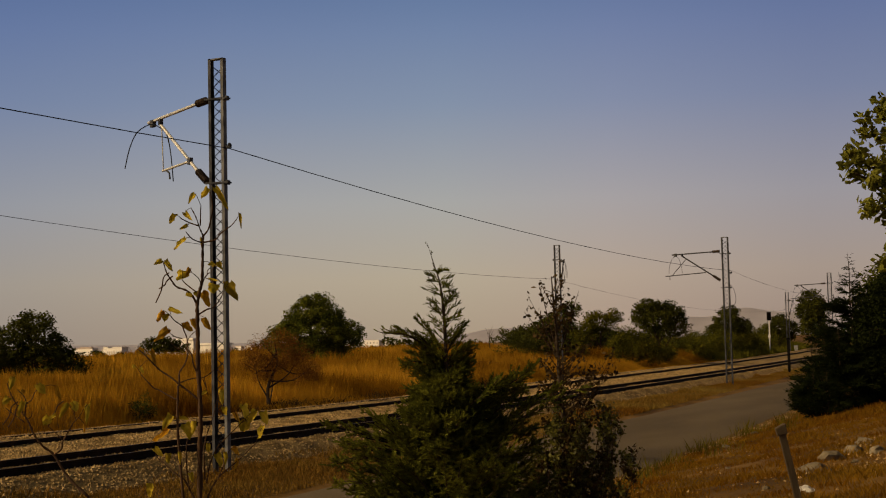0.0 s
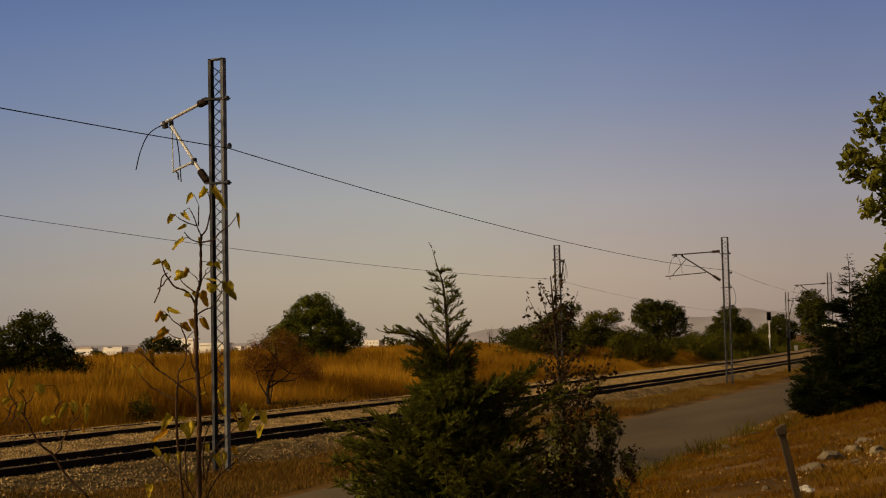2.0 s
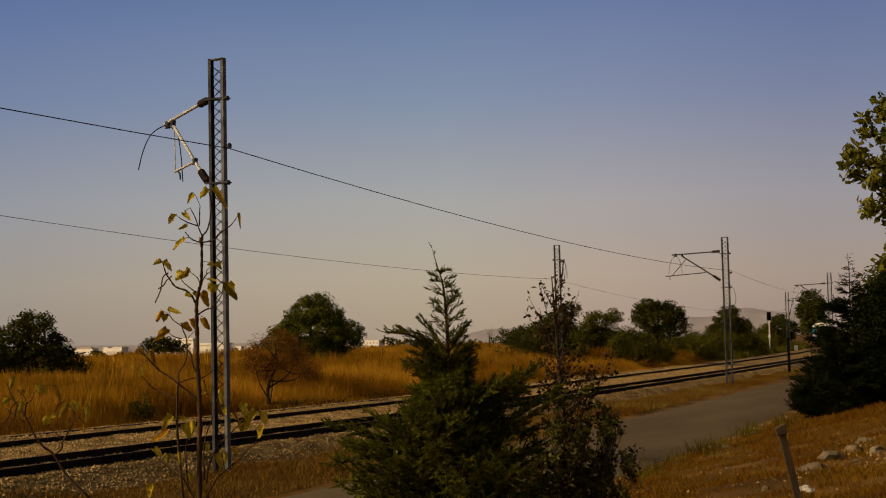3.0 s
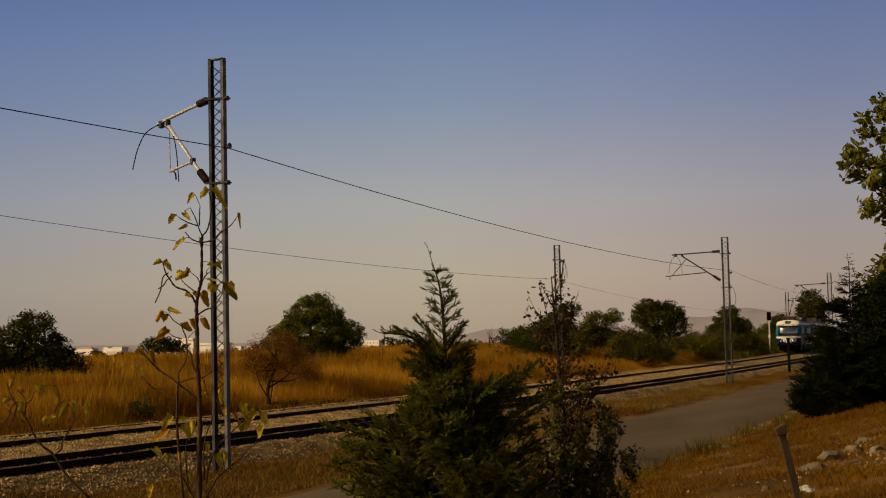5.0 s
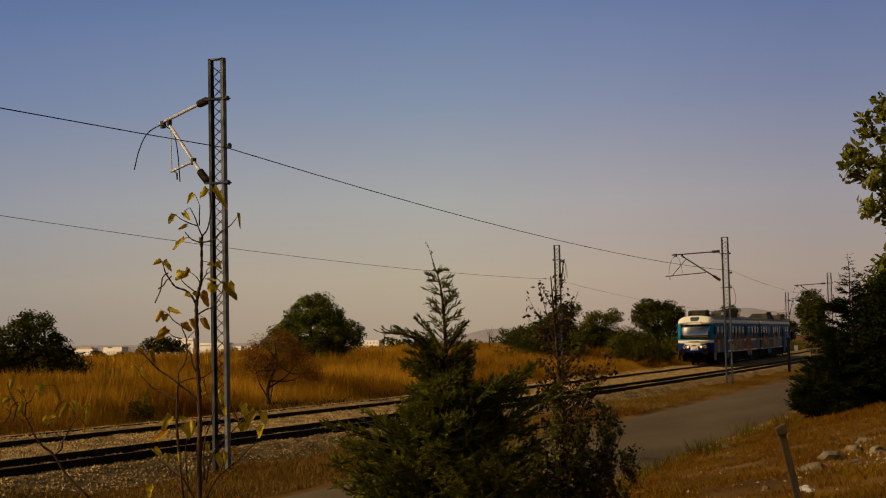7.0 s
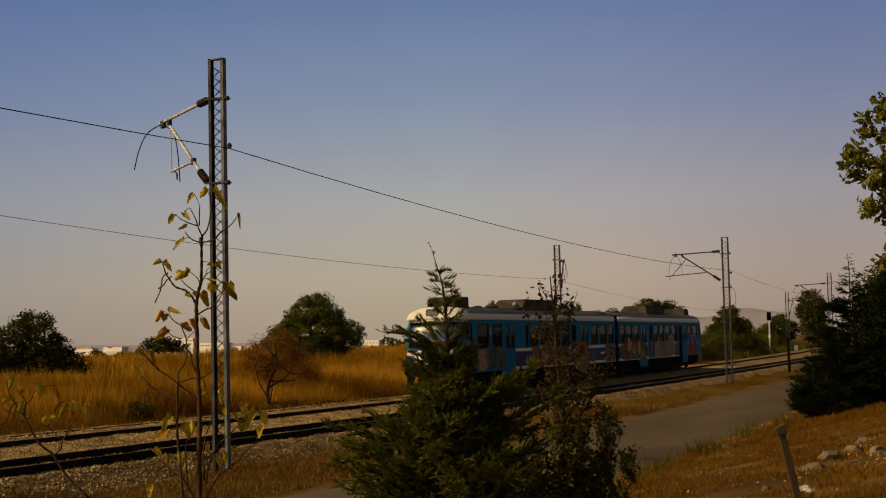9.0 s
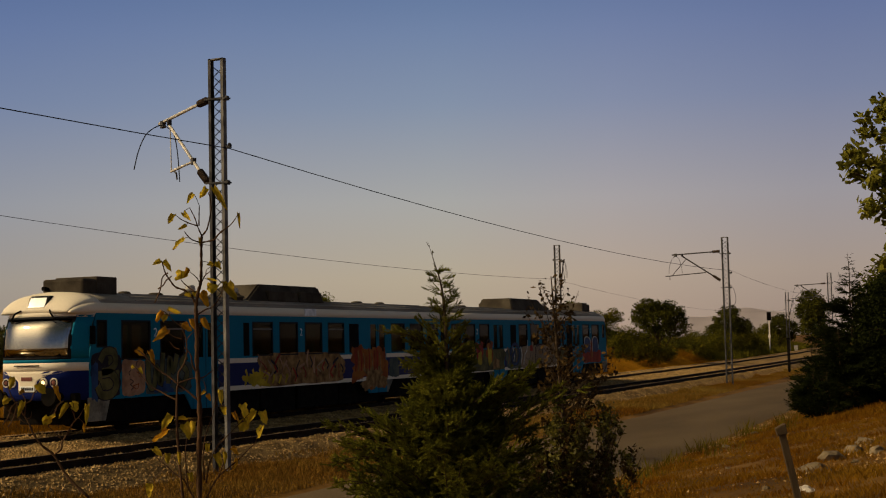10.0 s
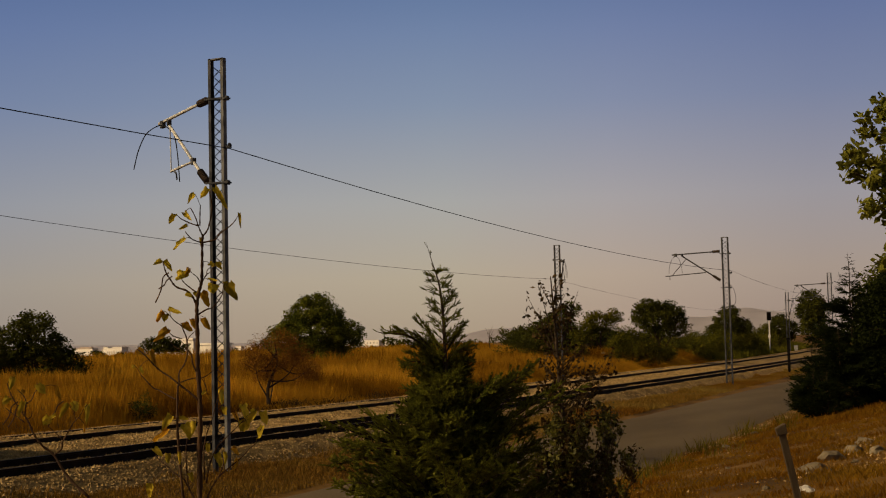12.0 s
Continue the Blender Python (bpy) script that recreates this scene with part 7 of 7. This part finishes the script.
# ---- distance: hills, town ----
def ridge(name, x0, x1, y, peak, seed, label):
    xs = np.linspace(x0, x1, 60)
    v, f = [], []
    for i, x in enumerate(xs):
        t = i / 59
        h = peak * (math.sin(math.pi * t) ** 1.3) * (0.82 + 0.12 * math.sin(t * 9 + seed) + 0.07 * math.sin(t * 23 + 2 * seed))
        v += [(x, y - 400, -40), (x, y - 150, h * 0.55 - 20), (x, y, h)]
        v.append((x, y + 400, -40))
    for i in range(59):
        for j in range(3):
            f.append((i * 4 + j, (i + 1) * 4 + j, (i + 1) * 4 + j + 1, i * 4 + j + 1))
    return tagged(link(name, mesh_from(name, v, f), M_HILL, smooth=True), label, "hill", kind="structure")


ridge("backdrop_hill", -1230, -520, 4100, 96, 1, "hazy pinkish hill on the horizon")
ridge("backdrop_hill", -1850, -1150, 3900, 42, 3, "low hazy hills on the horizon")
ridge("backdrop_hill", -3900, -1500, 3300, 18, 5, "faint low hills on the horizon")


def house(x, y, w, dp, h, turn, storeys, label, roof=True):
    """A plain distant house with windows and a roof."""
    z = gz(x, y)
    t = thing("house", label, "house", pose(x, y, z - 1, 0, 0, turn), "houses of the distant town")
    part("wall", boxed(-w / 2, w / 2, -dp / 2, dp / 2, 0, h + 1, 0.05), M_PLASTER, t)
    if roof:
        bm = bmesh.new()
        e = 0.5
        vs = [bm.verts.new(p) for p in ((-w / 2 - e, -dp / 2 - e, h + 1), (w / 2 + e, -dp / 2 - e, h + 1), (w / 2 + e, dp / 2 + e, h + 1), (-w / 2 - e, dp / 2 + e, h + 1), (-w / 2 - e, 0, h + 1 + dp * 0.22), (w / 2 + e, 0, h + 1 + dp * 0.22))]
        for q in ((0, 1, 5, 4), (2, 3, 4, 5), (0, 4, 3), (1, 2, 5), (3, 2, 1, 0)):
            bm.faces.new([vs[i] for i in q])
        part("roof", bm, M_ROOFTILE, t)
    else:
        part("roof", boxed(-w / 2 - 0.2, w / 2 + 0.2, -dp / 2 - 0.2, dp / 2 + 0.2, h + 1, h + 1.4), M_PLASTER, t)
    nwin = max(2, int(w / 3.5))
    for st in range(storeys):
        for k in range(nwin):
            wx = -w / 2 + w * (k + 0.5) / nwin
            zz = 1 + h * (st + 0.45) / storeys
            part("window", boxed(wx - 0.6, wx + 0.6, -dp / 2 - 0.05, -dp / 2 + 0.05, zz - 0.6, zz + 0.7), M_HAZEPANE, t)
    return t


house(-175.5, 252.0, 20, 1.2, 4.2, -30, 1, "white house with a flat roof beyond the field", False)
house(-168.5, 256.0, 15, 1.2, 2.9, -30, 1, "long low white building beyond the field", False)
R2 = random.Random(12)
for k in range(46):
    dep = R2.uniform(900, 1700)
    px = R2.choice((R2.uniform(100, 215), R2.uniform(130, 200), R2.uniform(600, 720), R2.uniform(640, 700), R2.uniform(200, 480)))
    ang = (px - 784) / 2450
    hx, hy = dep * (-0.4044 + ang * 0.9145), dep * (0.9145 + ang * 0.4044)
    house(hx, hy, R2.uniform(14, 30), R2.uniform(3, 5), R2.uniform(3.5, 6.0), -38 + R2.uniform(-12, 12), R2.choice((1, 2)), "pale house of the distant town", R2.random() < 0.3)
for k in range(26):
    dep = R2.uniform(300, 700)
    ang = (R2.uniform(0, 980) - 784) / 2450
    hx, hy = dep * (-0.4044 + ang * 0.9145), dep * (0.9145 + ang * 0.4044)
    q = R2.uniform(1.6, 3.6)
    tree("far_tree", "dark distant tree before the town", (hx, hy, gz(hx, hy)), [(0, 0, q * 0.6, q * 0.9, q * 0.9, q * 0.55), (q * 0.7, 0, q * 0.45, q * 0.6, q * 0.6, q * 0.4)], 0.6, 46, 14, 0.5, M_OAK, 0.2, group="distant trees", limbs=3)


# ---- what moves ----
def motions():
    def on_rails(y, way):
        """A car whose front stands at y and whose length runs along way (1 or -1), set on the rails by its bogies."""
        a, b = (Vector((TRACK_FAR - float(bend(q)), q, float(rise(q)))) for q in (y + way * 3.3, y + way * (LEN - 3.3)))
        along = (b - a).normalized()
        across = along.cross(Vector((0, 0, 1))).normalized()
        m = Matrix((across, along, across.cross(along))).transposed().to_4x4()
        return Matrix.Translation(a - 3.3 * along) @ m

    fronts = [(0.0, 330.0), (2.0, 265.0), (4.0, 199.0), (4.8, 173.0), (5.5, 150.1), (6.0, 135.2), (6.5, 121.4), (7.0, 107.9), (7.2, 102.6), (8.0, 81.4), (8.8, 60.9), (9.5, 43.2),
              (10.0, 30.1), (10.5, 16.95), (11.0, 4.05), (11.5, -9.0), (12.0, -22.1)]
    walk(CAR_A, [(t, on_rails(f, 1)) for t, f in fronts])
    walk(CAR_B, [(t, on_rails(f + TRAIN_LEN, -1)) for t, f in fronts])
    # the loose cantilever swings on its hinges
    swing = [(0.0, 26.0), (0.5, 27.5), (1.0, 29.3), (1.5, 31.3), (2.0, 33.0), (2.5, 34.0), (3.0, 34.5), (3.8, 33.4), (4.5, 31.7), (5.0, 31.0), (5.5, 30.4), (6.0, 30.9), (6.5, 31.4), (7.0, 32.0), (8.0, 32.2), (9.0, 32.0), (9.5, 31.5), (10.0, 31.8), (12.0, 31.7)]
    walk(SWING_ARM, [(t, pose(*ARM_HINGE, 0, 0, 180 - a)) for t, a in swing])

    # plants stir in the wind: degrees of lean across the view
    def sway(ob, rows):
        base = ob.matrix_basis.copy()
        axis = Vector((-0.40, 0.915, 0))
        walk(ob, [(t, base @ Matrix.Rotation(radians(a), 4, axis)) for t, a in rows])

    sway(TALL.ob, [(0.0, 0.12), (0.5, 0.02), (1.0, -0.1), (2.0, -0.14), (2.5, -0.08), (3.0, 0.0), (5.0, 0.0), (6.0, -0.03), (6.5, 0.03), (7.0, -0.02), (9.0, -0.03), (10.5, -0.08), (12.0, 0.05)])
    sway(LOW.ob, [(0.0, 0.05), (2.0, -0.1), (3.0, 0.05), (5.0, 0.0), (6.0, -0.1), (6.5, 0.05), (9.0, -0.1), (10.0, 0.0), (11.5, -0.08), (12.0, 0.05)])
    sway(CYPRESS, [(0.0, 0.0), (0.5, 0.22), (1.5, 0.42), (3.0, 0.42), (5.0, -0.15), (5.5, 0.0), (6.0, -0.2), (6.5, 0.0), (7.0, 0.0), (9.0, 0.35), (10.0, 0.15), (10.5, 0.22), (11.0, -0.12), (11.5, -0.2), (12.0, -0.15)])
    sway(BRONZE, [(0.0, 0.05), (1.0, -0.08), (2.5, -0.08), (3.0, 0.1), (5.0, 0.05), (5.5, -0.05), (6.5, 0.05), (7.0, -0.05), (9.0, -0.15), (10.5, 0.05), (12.0, -0.08)])


motions()
